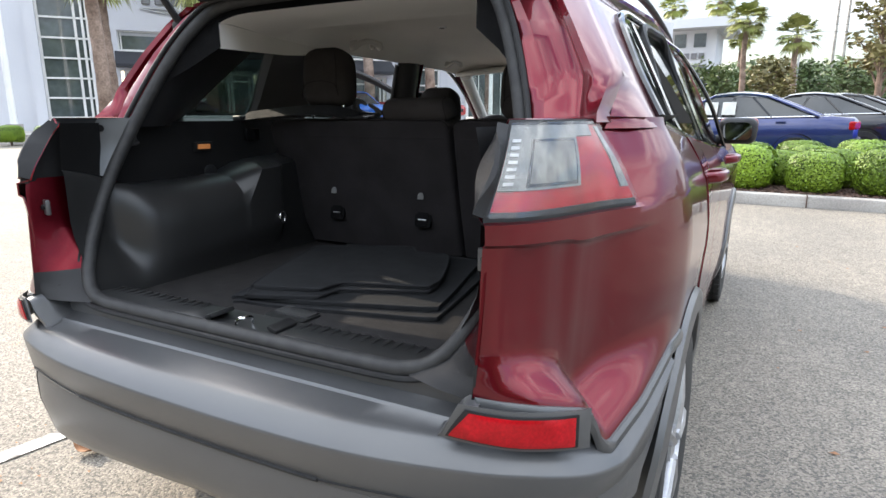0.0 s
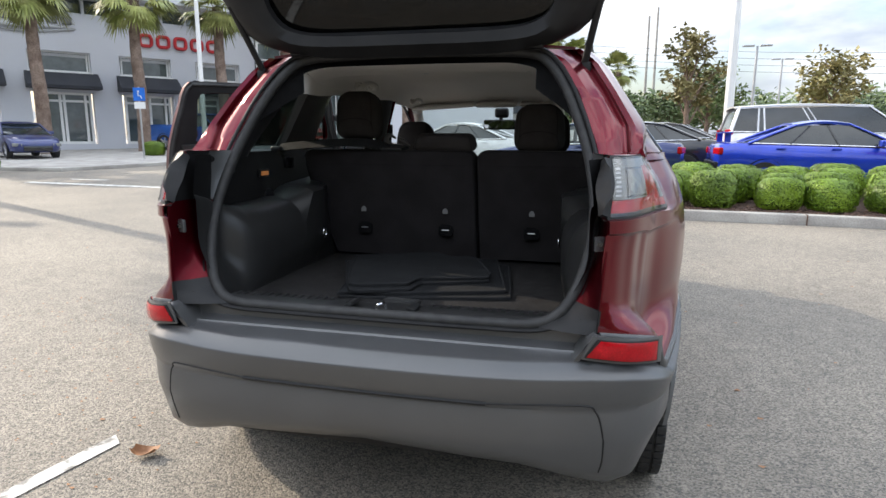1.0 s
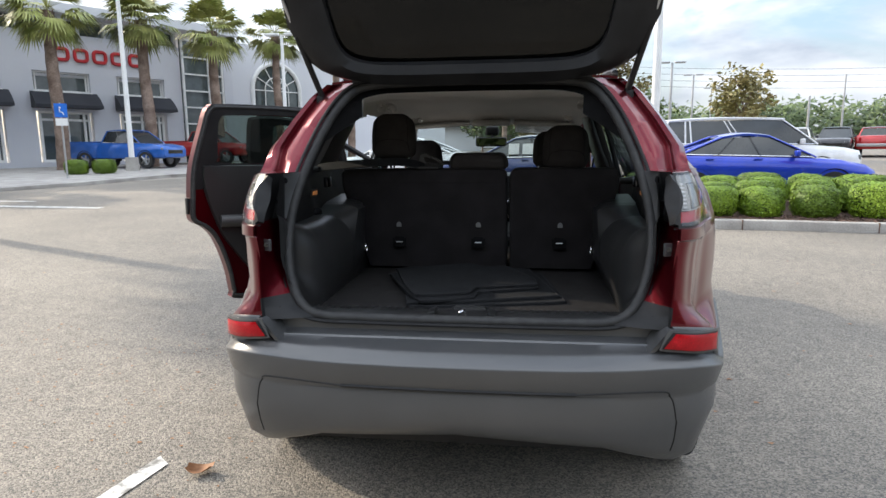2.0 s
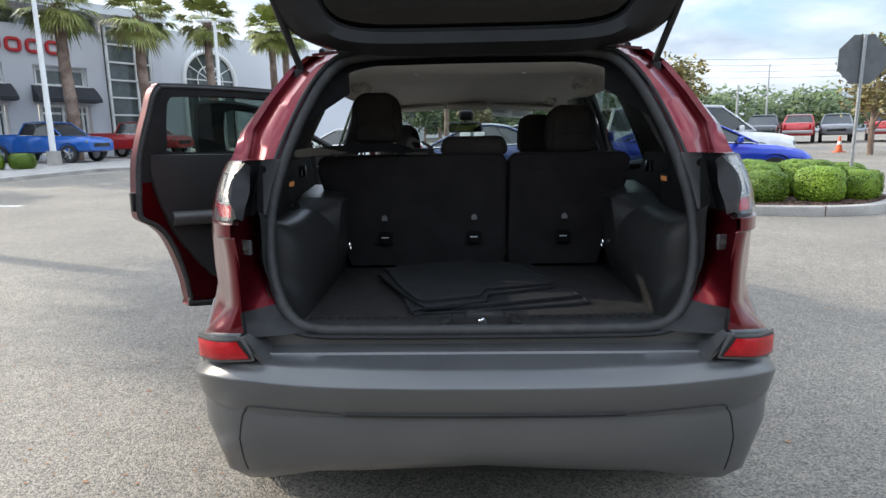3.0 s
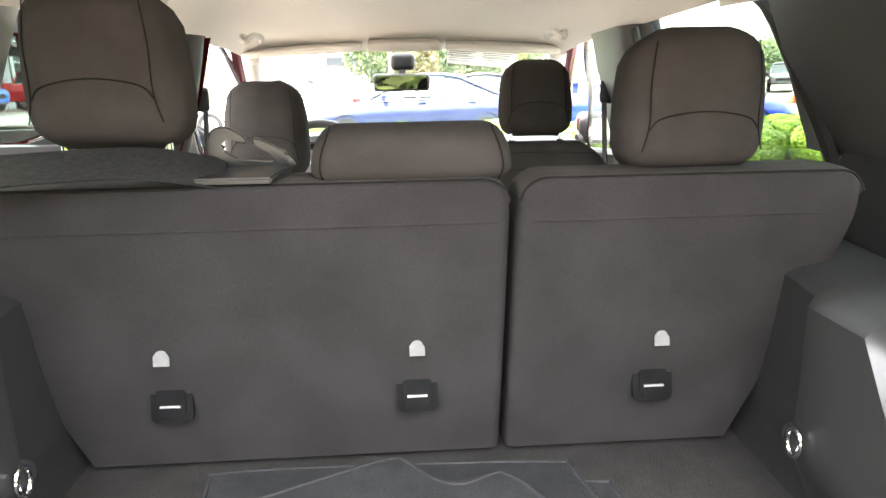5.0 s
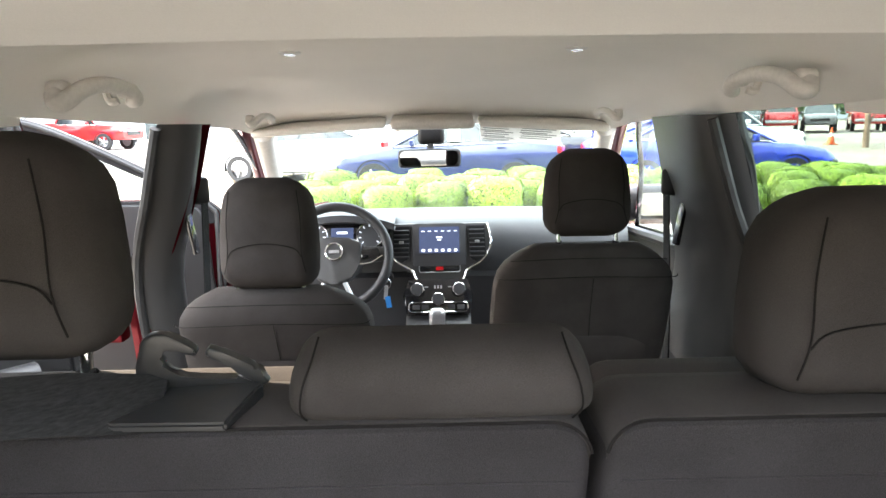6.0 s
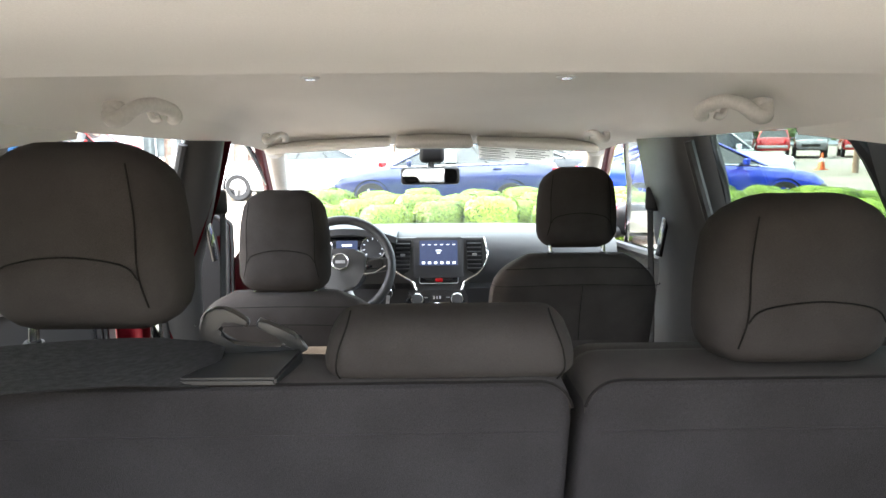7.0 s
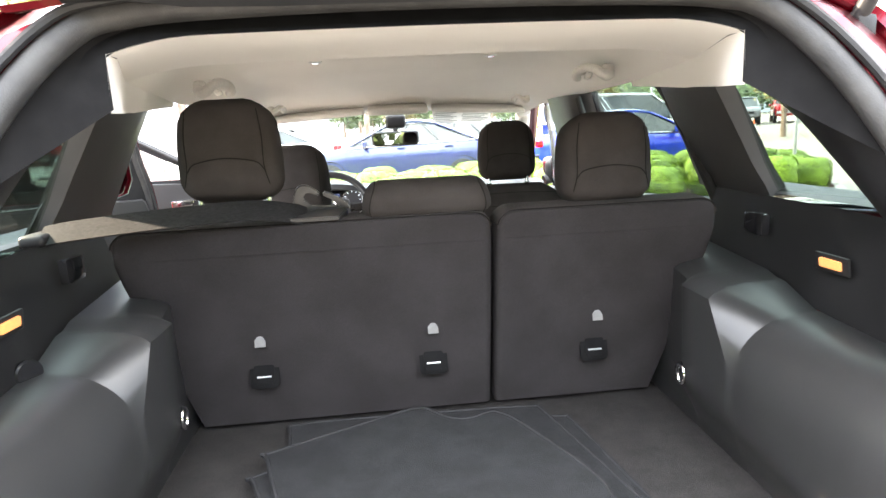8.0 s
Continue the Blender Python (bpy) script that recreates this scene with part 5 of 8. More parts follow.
def head_restraint(x, y, z, w, h, lean, name="head_restraint", parent=None, posts=True, depth=0.11, taper=0.78):
    bm = cushion(w, h, depth, 0.045, 0.010)
    for v in bm.verts:
        t = (v.co.y / h + 0.5)
        s = 1 - (1 - taper) * max(0.0, t - 0.35) ** 1.6 - 0.06 * max(0.0, 0.3 - t)
        s *= 1 - 0.30 * max(0.0, 2 * t - 1) ** 5 - 0.10 * max(0.0, 1 - 2 * t) ** 6
        v.co.x *= s
        v.co.z += 0.02 * (t - 0.5)
    ob = part(name, moved(bm, upright(x, y, z, 0, lean)), FABRIC, parent, "dark cloth head restraint with stitched seams")
    place = upright(x, y, z, 0, lean)
    for e in (-1, 1):
        f = lambda u, v, d=depth / 2 + 0.0015: tuple(place @ Vector((u * w, v * h, d + 0.010 * max(0, 1 - 4 * u * u) * max(0, 1 - 4 * v * v) + 0.02 * v)))
        part("seam", seam([f(0.33 * e, 0.36), f(0.36 * e, 0.1), f(0.36 * e, -0.18), f(0.40 * e, -0.36)]), SEAM, ob)
        if posts:
            a = place @ Vector((0.33 * w * e, -h / 2 + 0.02, 0))
            b = place @ Vector((0.33 * w * e, -h / 2 - 0.06, 0))
            part("post", rod(a, b, 0.006, n=10), CHROME, ob)
            part("post_collar", disc(place @ Vector((0.33 * w * e, -h / 2 - 0.022, 0)), (0, -0.2, 1), 0.012, 0.02, 12, 0.003), BLACK, ob)
    f = lambda u, v, d=depth / 2 + 0.0015: tuple(place @ Vector((u * w, v * h, d + 0.010 * max(0, 1 - 4 * u * u) * max(0, 1 - 4 * v * v) + 0.02 * v)))
    part("seam", seam([f(-0.36, -0.22), f(-0.28, -0.14), f(0, -0.10), f(0.28, -0.14), f(0.36, -0.22)]), SEAM, ob)
    return ob


head_restraint(-0.412, 1.10, 1.436, 0.216, 0.215, 8, parent=bench)
head_restraint(0.410, 1.10, 1.377, 0.216, 0.205, 8, parent=bench)
mid = cushion(0.288, 0.078, 0.080, 0.030, 0.004)
for v in mid.verts:
    t = v.co.y / 0.078 + 0.5
    v.co.x *= 1 - 0.14 * max(0.0, t - 0.25) - 0.20 * max(0.0, 0.2 - t)
centre_place = upright(0.001, 1.064, 1.3175, 0, -14)
low_rest = part("centre_restraint", moved(mid, centre_place), FABRIC, bench, "low centre head restraint")
for e in (-1, 1):
    part("seam", seam([centre_place @ Vector((x * e, y, z)) for x, y, z in ((0.120, -0.034, 0.030), (0.125, -0.012, 0.0415), (0.121, 0.014, 0.0415), (0.113, 0.034, 0.028), (0.111, 0.040, 0.0))]), SEAM, low_rest)

# ---- front seats ----
def front_seat(x, y, top_z, hx, hy, hz, hw, hh, label):
    seat = part("front_seat", cushion(0.50, 0.50, 0.15, 0.05, 0.015, m=pose(x, y + 0.32, 0.72, 4)), FABRIC, car, label)
    loops = []
    for f in list(np.linspace(0, 0.74, 8)) + [0.8, 0.86, 0.91, 0.95, 0.98, 1.0]:
        z = 0.72 + (top_z - 0.72) * f
        w = 0.245 - 0.02 * abs(f - 0.5) - 0.085 * max(0, (f - 0.74) / 0.26) ** 3
        yc = y + 0.10 - 0.16 * (f - 0.5)
        d = 0.072 - 0.042 * max(0, (f - 0.8) / 0.2) ** 2
        ring = []
        for k in range(20):
            a = 2 * math.pi * k / 20
            c, s = math.cos(a), math.sin(a)
            ring.append((x + w * math.copysign(abs(c) ** 0.5, c), yc + d * math.copysign(abs(s) ** 0.6, s), z))
        loops.append(ring)
    loops.append([(x + (p[0] - x) * 0.9, (p[1] - yc) * 0.55 + yc, top_z + 0.008) for p in loops[-1]])
    back = part("backrest", loft(loops), FABRIC, seat)
    zt = top_z - 0.075
    yb = lambda z: y + 0.10 - 0.16 * ((z - 0.72) / (top_z - 0.72) - 0.5) - 0.074
    part("seam", seam([(x - 0.235, yb(zt) + 0.03, zt), (x - 0.2, yb(zt), zt), (x, yb(zt) - 0.001, zt + 0.004), (x + 0.2, yb(zt), zt), (x + 0.235, yb(zt) + 0.03, zt)]), SEAM, back)
    part("seam", seam([(x - 0.20, yb(zt + 0.05) + 0.03, zt + 0.045), (x, yb(zt + 0.05) + 0.004, zt + 0.055), (x + 0.20, yb(zt + 0.05) + 0.03, zt + 0.045)]), SEAM, back)
    part("seam", seam([(x + 0.01, yb(zt) - 0.001, zt), (x + 0.012, yb(zt - 0.1) - 0.001, zt - 0.1), (x + 0.02, yb(zt - 0.25) - 0.001, zt - 0.25)]), SEAM, back)
    pocket = loft([[(x + u, yb(z) - d * (1 - (u / 0.19) ** 4), z - 0.03 * (u / 0.17) ** 4) for u in np.linspace(-0.17, 0.17, 13)] for z, d in ((0.76, 0.004), (0.92, 0.005), (0.985, 0.007), (0.990, 0.005), (0.985, 0.001))], cap=False, closed=False)
    part("map_pocket", pocket, FABRIC, back)
    head_restraint(hx, hy, hz, hw, hh, 12, parent=seat, depth=0.10, taper=0.72)
    return seat


front_seat(-0.40, 1.92, 1.165, -0.400, 1.96, 1.300, 0.236, 0.265, "dark cloth driver's seat with stitched seams")
front_seat(0.385, 2.04, 1.235, 0.388, 2.085, 1.370, 0.226, 0.225, "dark cloth passenger seat with stitched seams")

# ---- pillars, belts and doors inside ----
WEBBING = material("belt_webbing", (0.018, 0.018, 0.019), 0.85, spec=0.12, second=(0.025, 0.0245, 0.025), scale=5.0, fine=0.4, fine_scale=120.0, bump=0.4, bump_scale=500.0, stretch=(1, 1, 6))
for sx in (1, -1):
    def bpost(z, k):
        f = (1.55 - z) / 0.85
        if sx > 0:
            y0 = 1.87 + 0.05 * f + 0.12 * max(0, f - 0.45)
            y1 = 2.22 + 0.25 * f
            x = 0.60 + 0.11 * min(1, f * 2.2) + 0.05 * f
        else:
            y0 = float(np.interp(f, [0, 0.435, 0.8, 1.2], [1.975, 2.09, 2.14, 2.17]))
            y1 = float(np.interp(f, [0, 0.35, 1.2], [2.10, 2.22, 2.28]))
            x = float(np.interp(f, [0, 0.435, 1.2], [0.59, 0.73, 0.75]))
        pts = [(x + 0.05, y0 - 0.02), (x + 0.0, y0), (x - 0.02, y0 + 0.05), (x - 0.022, (y0 + y1) / 2), (x - 0.015, y1 - 0.04), (x + 0.0, y1), (x + 0.05, y1 + 0.02)]
        return (pts[k][0] * sx, pts[k][1], z)
    post = part("door_post_trim", grid(bpost, list(np.linspace(0.50, 1.56, 16)), range(7)), TRIM_GREY, car, "grey door-post trim", sharp=50)
    part("door_rubber", tube(smooth_path([(-0.642, 1.95, 1.55), (-0.705, 1.995, 1.38), (-0.782, 2.065, 1.18), (-0.795, 2.115, 0.87), (-0.80, 2.15, 0.55)], 5) if sx < 0 else smooth_path([(0.60 * sx, 1.855, 1.55), (0.66 * sx, 1.865, 1.38), (0.735 * sx, 1.90, 1.20), (0.78 * sx, 1.99, 0.9), (0.80 * sx, 2.1, 0.6)], 5), 0.012, 8), RUBBER, car)
    part("belt_guide", cushion(0.05, 0.075, 0.035, 0.014, 0.0, m=upright(0.645 * sx, 2.18, 1.385, -50 * sx)), BLACK, post)
    part("belt_slot", box(0.655 * sx, 2.12, 1.30, 0.012, 0.03, 0.16, 0.004, turn=(0, 8 * sx, 0)), GLOSS, post)
    part("safety_belt", loft([[((x) * sx, y - w, z), ((x) * sx, y + w, z), ((x + 0.003) * sx, y + w, z), ((x + 0.003) * sx, y - w, z)] for x, y, z, w in ((0.635, 2.19, 1.37, 0.022), (0.648, 2.20, 1.22, 0.022), (0.665, 2.21, 1.0, 0.023), (0.675, 2.22, 0.75, 0.023))]), WEBBING, car)
    # windscreen pillar trim
    ap = smooth_path([(0.595 * sx, 2.66, 1.535), (0.655 * sx, 2.98, 1.36), (0.725 * sx, 3.40, 1.12)], 6)
    part("screen_pillar_trim", tube(ap, [0.036 - 0.0004 * i for i in range(len(ap))], 10), BEIGE, car)
    if sx > 0:
        for name, y0, y1 in (("rear_door_panel", 1.28, 1.98), ("front_door_panel", 2.28, 3.10)):
            pan = part(name, grid(lambda y, v: ((0.79 - 0.075 * math.sin(min(1, v * 1.35) * math.pi) * (0.5 if v > 0.74 else 1) + 0.02 * v) * sx, y, 0.52 + (belt(y) - 0.515) * v), list(np.linspace(y0, y1, 8)), list(np.linspace(0, 1, 14))), TRIM, car)
            part("arm_rest", cushion(0.10, y1 - y0 - 0.2, 0.07, 0.025, 0.0, m=pose(0.725 * sx, (y0 + y1) / 2, 0.93)), TRIM_GREY, pan)
            part("door_cap", tube([(0.80 * sx, y, belt(y) + 0.004) for y in np.linspace(y0, y1, 4)], 0.02, 8), TRIM, pan)
        part("window_frame", tube(smooth_path([(0.80, 1.28, 1.23), (0.745, 1.34, 1.40), (0.675, 1.42, 1.575), (0.668, 1.7, 1.598), (0.67, 1.90, 1.588), (0.725, 1.93, 1.44), (0.80, 1.99, 1.19)], 5), 0.016, 8), BLACK, car)
    else:
        # painted post between the open doors, with hinges and a cable boot
        def red_post(z, k):
            x = float(np.interp(z, [0.42, 1.15, 1.25, 1.4, 1.56], [0.79, 0.785, 0.715, 0.655, 0.60]))
            y = float(np.interp(z, [0.42, 0.87, 1.15, 1.25, 1.4, 1.56], [2.14, 2.11, 2.085, 2.08, 2.06, 2.03]))
            out = float(np.interp(z, [1.15, 1.25, 1.56], [0.065, 0.02, 0.008]))
            deep = float(np.interp(z, [1.1, 1.3], [1.0, 0.3]))
            pts = [(x - 0.03, y + 0.02), (x - 0.004, y), (x + out * 0.5, y + 0.006), (x + out * 0.55, y + 0.03), (x + out, y + 0.036), (x + out + 0.004, y + 0.036 + 0.065 * deep), (x + out, y + 0.036 + 0.11 * deep), (x - 0.03, y + 0.036 + 0.12 * deep)]
            return (-pts[k][0], pts[k][1], z)
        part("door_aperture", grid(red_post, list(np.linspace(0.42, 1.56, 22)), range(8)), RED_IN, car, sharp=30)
        for z in (0.72, 1.02):
            part("door_hinge", join(box(-0.875, 2.085, z, 0.07, 0.05, 0.05, 0.008), rod((-0.91, 2.07, z - 0.035), (-0.91, 2.07, z + 0.035), 0.011)), RED_IN, car)
        part("wiring_boot", tube(smooth_path([(-0.84, 2.06, 0.86), (-0.90, 2.0, 0.87), (-0.96, 2.0, 0.87)], 6), [0.016 + 0.003 * (i % 2) for i in range(13)], 10), RUBBER, car)

# the two near-side doors, standing open on their hinges
def open_door(name, label, hinge, along, outline, window, centre, lining_pts, extras):
    """A door swung out: painted skin, shut edge, window surround, rubber, lining and glass. Places on it are (along from the hinge, height)."""
    ax = Vector((*along, 0)).normalized()
    nx = Vector((ax.y, -ax.x, 0))
    if nx.y > 0:
        nx = -nx
    hinge = Vector((*hinge, 0))

    def at(s, z, d):
        lean = max(0.0, z - 1.28) * 0.10 + 0.03 * max(0.0, 0.9 - z)
        q = hinge + ax * s + nx * (d + lean)
        return Vector((q.x, q.y, z))

    def loop(pts):
        return smooth_path([(s, z, 0) for s, z in pts], 4, closed=True)

    edge, hole, rim = loop(outline), loop(window), loop(lining_pts)
    mid = Vector((*centre, 0))

    def ring(line, d):
        """A sheet at depth d with the window left open."""
        inn = [max(hole, key=lambda q: (q - mid).normalized().dot((p - mid).normalized())) for p in line]
        n = len(line)
        bm = raw([at(p.x, p.y, d) for p in line] + [at(p.x, p.y, d) for p in inn], [(i, (i + 1) % n, n + (i + 1) % n, n + i) for i in range(n)])
        bmesh.ops.remove_doubles(bm, verts=bm.verts[:], dist=1e-5)
        return bm

    door = part(name, ring(edge, 0.0), RED, car, label)
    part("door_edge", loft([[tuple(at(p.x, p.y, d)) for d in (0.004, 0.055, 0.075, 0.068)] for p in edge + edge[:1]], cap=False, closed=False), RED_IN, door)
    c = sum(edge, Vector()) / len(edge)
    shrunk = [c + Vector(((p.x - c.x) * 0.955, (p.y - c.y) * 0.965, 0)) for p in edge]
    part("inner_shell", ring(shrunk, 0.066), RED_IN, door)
    upper = ring(shrunk, 0.074)
    bmesh.ops.bisect_plane(upper, geom=upper.verts[:] + upper.edges[:] + upper.faces[:], plane_co=(0, 0, 1.17), plane_no=(0, 0, 1), clear_inner=True)
    part("window_surround", thicken(upper, 0.006), BLACK, door)
    part("door_rubber", tube([at(p.x, p.y, 0.078) for p in shrunk], 0.010, 8, closed=True, up=(0.4, 1, 0)), RUBBER, door)
    part("outer_rubber", tube([at(c.x + (p.x - c.x) * 0.985, c.y + (p.y - c.y) * 0.988, 0.074) for p in edge], 0.006, 6, closed=True, up=(0.4, 1, 0)), RUBBER, door)
    lc = sum(rim, Vector()) / len(rim)
    loops = [[tuple(at(*(lc + (p - lc) * f).xy, d)) for p in rim] for f, d in ((1.0, 0.058), (1.0, 0.088), (0.985, 0.098), (0.6, 0.104), (0.2, 0.104))]
    panel = part("door_lining", loft(loops), TRIM, door, "charcoal moulded door lining")
    for kind, mat, make in extras:
        part(kind, make(at, nx), mat, panel)
    pane = part("door_glass", thicken(raw([tuple(at(p.x, p.y, 0.045)) for p in hole], [tuple(range(len(hole)))]), 0.004), TINT if name == "open_rear_door" else GLASS, door)
    pane.visible_shadow = False
    return door, at


rear_left, rear_at = open_door(
    "open_rear_door", "dark red rear door standing open, its lining showing", (-0.935, 2.055), (-0.72, -0.78),
    [(0.02, 0.52), (0.02, 0.9), (0.03, 1.25), (0.07, 1.42), (0.095, 1.57), (0.13, 1.615), (0.50, 1.632), (0.85, 1.630), (0.90, 1.620), (0.928, 1.58), (0.952, 1.50), (0.988, 1.38), (1.015, 1.26), (1.028, 1.12), (1.034, 1.03), (1.020, 0.992), (0.965, 0.958), (0.915, 0.90), (0.875, 0.80), (0.845, 0.68), (0.830, 0.57), (0.80, 0.53), (0.40, 0.50)],
    [(0.13, 1.30), (0.15, 1.53), (0.19, 1.560), (0.50, 1.578), (0.80, 1.572), (0.848, 1.55), (0.862, 1.50), (0.868, 1.345), (0.84, 1.310), (0.45, 1.300)], (0.50, 1.44),
    [(0.06, 0.60), (0.06, 0.95), (0.07, 1.24), (0.15, 1.278), (0.5, 1.292), (0.90, 1.298), (0.955, 1.278), (0.950, 1.16), (0.915, 1.03), (0.865, 0.90), (0.80, 0.80), (0.74, 0.72), (0.66, 0.66), (0.30, 0.62)],
    [("arm_rest", TRIM_GREY, lambda at, nx: tube(smooth_path([at(0.14, 0.985, 0.115), at(0.45, 0.99, 0.135), at(0.70, 0.985, 0.125), at(0.88, 0.99, 0.10)], 5), 0.036, 10)),
     ("door_pull", BLACK, lambda at, nx: box(*at(0.62, 1.06, 0.112), 0.10, 0.02, 0.03, 0.008, turn=(0, 0, 48))),
     ("release_handle", CHROME, lambda at, nx: box(*at(0.30, 1.17, 0.108), 0.11, 0.02, 0.035, 0.008, turn=(0, 0, 48))),
     ("speaker", BLACK, lambda at, nx: disc(at(0.32, 0.68, 0.107), nx, 0.075, 0.012, 24, 0.003))])
part("door_latch", box(*rear_at(1.032, 1.08, 0.05), 0.03, 0.03, 0.09, 0.005, turn=(0, 0, 48)), BLACK, rear_left)
front_left, front_at = open_door(
    "open_front_door", "dark red front door standing open", (-0.92, 3.10), (-0.906, -0.423),
    [(0.02, 0.52), (0.01, 0.9), (0.0, 1.16), (0.03, 1.25), (0.28, 1.41), (0.55, 1.56), (0.70, 1.612), (0.86, 1.635), (1.02, 1.63), (1.06, 1.59), (1.075, 1.4), (1.07, 1.2), (1.065, 0.9), (1.06, 0.56), (1.0, 0.52), (0.5, 0.50)],
    [(0.16, 1.285), (0.32, 1.385), (0.56, 1.515), (0.72, 1.562), (0.84, 1.57), (0.875, 1.53), (0.88, 1.33), (0.84, 1.295), (0.5, 1.285)], (0.58, 1.38),
    [(0.07, 0.60), (0.06, 0.95), (0.08, 1.20), (0.16, 1.25), (0.5, 1.275), (0.9, 1.28), (1.00, 1.26), (1.02, 1.1), (1.01, 0.85), (0.97, 0.62), (0.5, 0.58)],
    [("arm_rest", TRIM_GREY, lambda at, nx: tube(smooth_path([at(0.20, 0.985, 0.10), at(0.45, 0.99, 0.135), at(0.75, 1.0, 0.135), at(0.94, 0.99, 0.10)], 5), 0.038, 10)),
     ("release_handle", CHROME, lambda at, nx: box(*at(0.26, 1.16, 0.108), 0.11, 0.02, 0.035, 0.008, turn=(0, 0, 25))),
     ("speaker", BLACK, lambda at, nx: disc(at(0.25, 0.68, 0.107), nx, 0.085, 0.012, 24, 0.003))])
part("door_latch", box(*front_at(1.06, 1.02, 0.045), 0.03, 0.03, 0.09, 0.005, turn=(0, 0, 25)), BLACK, front_left)
for door, at in ((rear_left, rear_at), (front_left, front_at)):
    part("door_handle", tube(smooth_path([at(0.86, 1.10, 0.0), at(0.83, 1.105, -0.042), at(0.72, 1.105, -0.044), at(0.68, 1.10, 0.0)], 4), 0.014, 8, flat=1.3), RED, door)

# ---- dashboard ----
DASH = material("dash_skin", (0.060, 0.062, 0.066), 0.55, second=(0.07, 0.072, 0.076), scale=5.0, fine=0.15, fine_scale=700.0, bump=0.12, bump_scale=1000.0)
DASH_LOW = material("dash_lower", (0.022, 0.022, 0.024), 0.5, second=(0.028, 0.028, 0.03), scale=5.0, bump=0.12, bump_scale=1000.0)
dash_prof = ((3.42, 1.165), (3.2, 1.185), (3.02, 1.195), (2.93, 1.190), (2.885, 1.165), (2.862, 1.12), (2.865, 1.05), (2.895, 1.00), (2.93, 0.96), (2.97, 0.90))
dash = part("dashboard", loft([[(x, y + 0.06 * (1 - math.cos(x * 1.6)) * -1 + 0.05 * (abs(x) / 0.75) ** 3, z - 0.02 * (abs(x) / 0.75) ** 4) for y, z in dash_prof] for x in np.linspace(-0.76, 0.76, 31)], cap=False, closed=False), DASH, car, "charcoal dashboard with a centre touchscreen", sharp=45)
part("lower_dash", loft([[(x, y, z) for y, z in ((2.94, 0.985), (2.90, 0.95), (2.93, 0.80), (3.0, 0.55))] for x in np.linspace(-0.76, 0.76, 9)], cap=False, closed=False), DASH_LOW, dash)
face = upright(0.008, 2.852, 1.09, 0, 14)
stack = part("centre_panel", slab([(-0.185, 0.085), (0.185, 0.085), (0.205, 0.0), (0.17, -0.06), (0.11, -0.095), (0.09, -0.14), (-0.09, -0.14), (-0.11, -0.095), (-0.17, -0.06), (-0.205, 0.0)], 0.05, face @ pose(0, 0, 0.0), 0.012), TRIM_GREY, dash)
rim_line = [face @ Vector((u, v, 0.030)) for u, v in [(p.x, p.y) for p in smooth_path([(-0.185, 0.082, 0), (-0.20, 0.0, 0), (-0.165, -0.062, 0), (-0.108, -0.097, 0), (-0.085, -0.138, 0), (0, -0.143, 0), (0.085, -0.138, 0), (0.108, -0.097, 0), (0.165, -0.062, 0), (0.20, 0.0, 0), (0.185, 0.082, 0)], 5)]]
part("silver_surround", tube(rim_line, 0.005, 8), CHROME, stack)
part("screen_bezel", slab(rounded(0.205, 0.165, 0.012), 0.02, face @ pose(0, 0.0, 0.026), 0.003), DASH_LOW, stack)
SCREEN = material("screen_glass", (0.012, 0.016, 0.035), 0.12, second=(0.02, 0.026, 0.055), scale=10.0, emission=(0.10, 0.14, 0.28), emit=0.035)
UI = material("screen_icons", (0.5, 0.55, 0.6), 0.4, scale=30.0, emission=(0.7, 0.8, 0.95), emit=0.10)
scr = part("touchscreen", slab(rounded(0.155, 0.102, 0.004), 0.003, face @ pose(0, 0.018, 0.038)), SCREEN, stack, "lit dark blue touchscreen")
for k in range(6):
    part("screen_icon", slab(rounded(0.012, 0.010, 0.002), 0.0015, face @ pose(-0.062 + 0.025 * k, -0.022, 0.0402)), UI, scr)
    part("screen_tab", slab(rounded(0.012, 0.003, 0.001), 0.0015, face @ pose(-0.062 + 0.025 * k, 0.052, 0.0402)), UI, scr)
part("screen_text", slab(rounded(0.022, 0.006, 0.001), 0.0015, face @ pose(0.0, 0.028, 0.0402)), UI, scr)
part("screen_text", slab(rounded(0.014, 0.004, 0.001), 0.0015, face @ pose(0.0, 0.018, 0.0402)), UI, scr)
part("button_row", slab(rounded(0.155, 0.026, 0.006), 0.012, face @ pose(0, -0.092, 0.028), 0.002), GLOSS, stack)
part("hazard_button", slab(rounded(0.03, 0.014, 0.003), 0.004, face @ pose(0, -0.092, 0.036)), LENS_RED, stack)
part("button_row_rim", tube([face @ Vector((u, v - 0.092, 0.034)) for u, v in rounded(0.158, 0.029, 0.008)], 0.0016, 6, closed=True, up=(0, 1, 0)), SILVER, stack)
for e in (-1, 1):
    vent = part("air_vent", slab([(-0.034, 0.066), (0.03, 0.066), (0.034, -0.05), (0.0, -0.075), (-0.026, -0.06)] if e > 0 else [(-0.03, 0.066), (0.034, 0.066), (0.026, -0.06), (0.0, -0.075), (-0.034, -0.05)], 0.012, face @ pose(0.146 * e, 0.006, 0.026)), BLACK, stack)
    for k in range(7):
        part("vent_slat", slab(rounded(0.058, 0.005, 0.002), 0.012, face @ pose(0.146 * e, 0.056 - 0.017 * k, 0.034) @ pose(0, 0, 0, 25)), DASH_LOW, vent)
    part("vent_tab", box(*(face @ Vector((0.146 * e, 0.01, 0.042))), 0.018, 0.008, 0.010, 0.002), SILVER, vent)
low = upright(0.0, 2.775, 0.905, 0, 24)
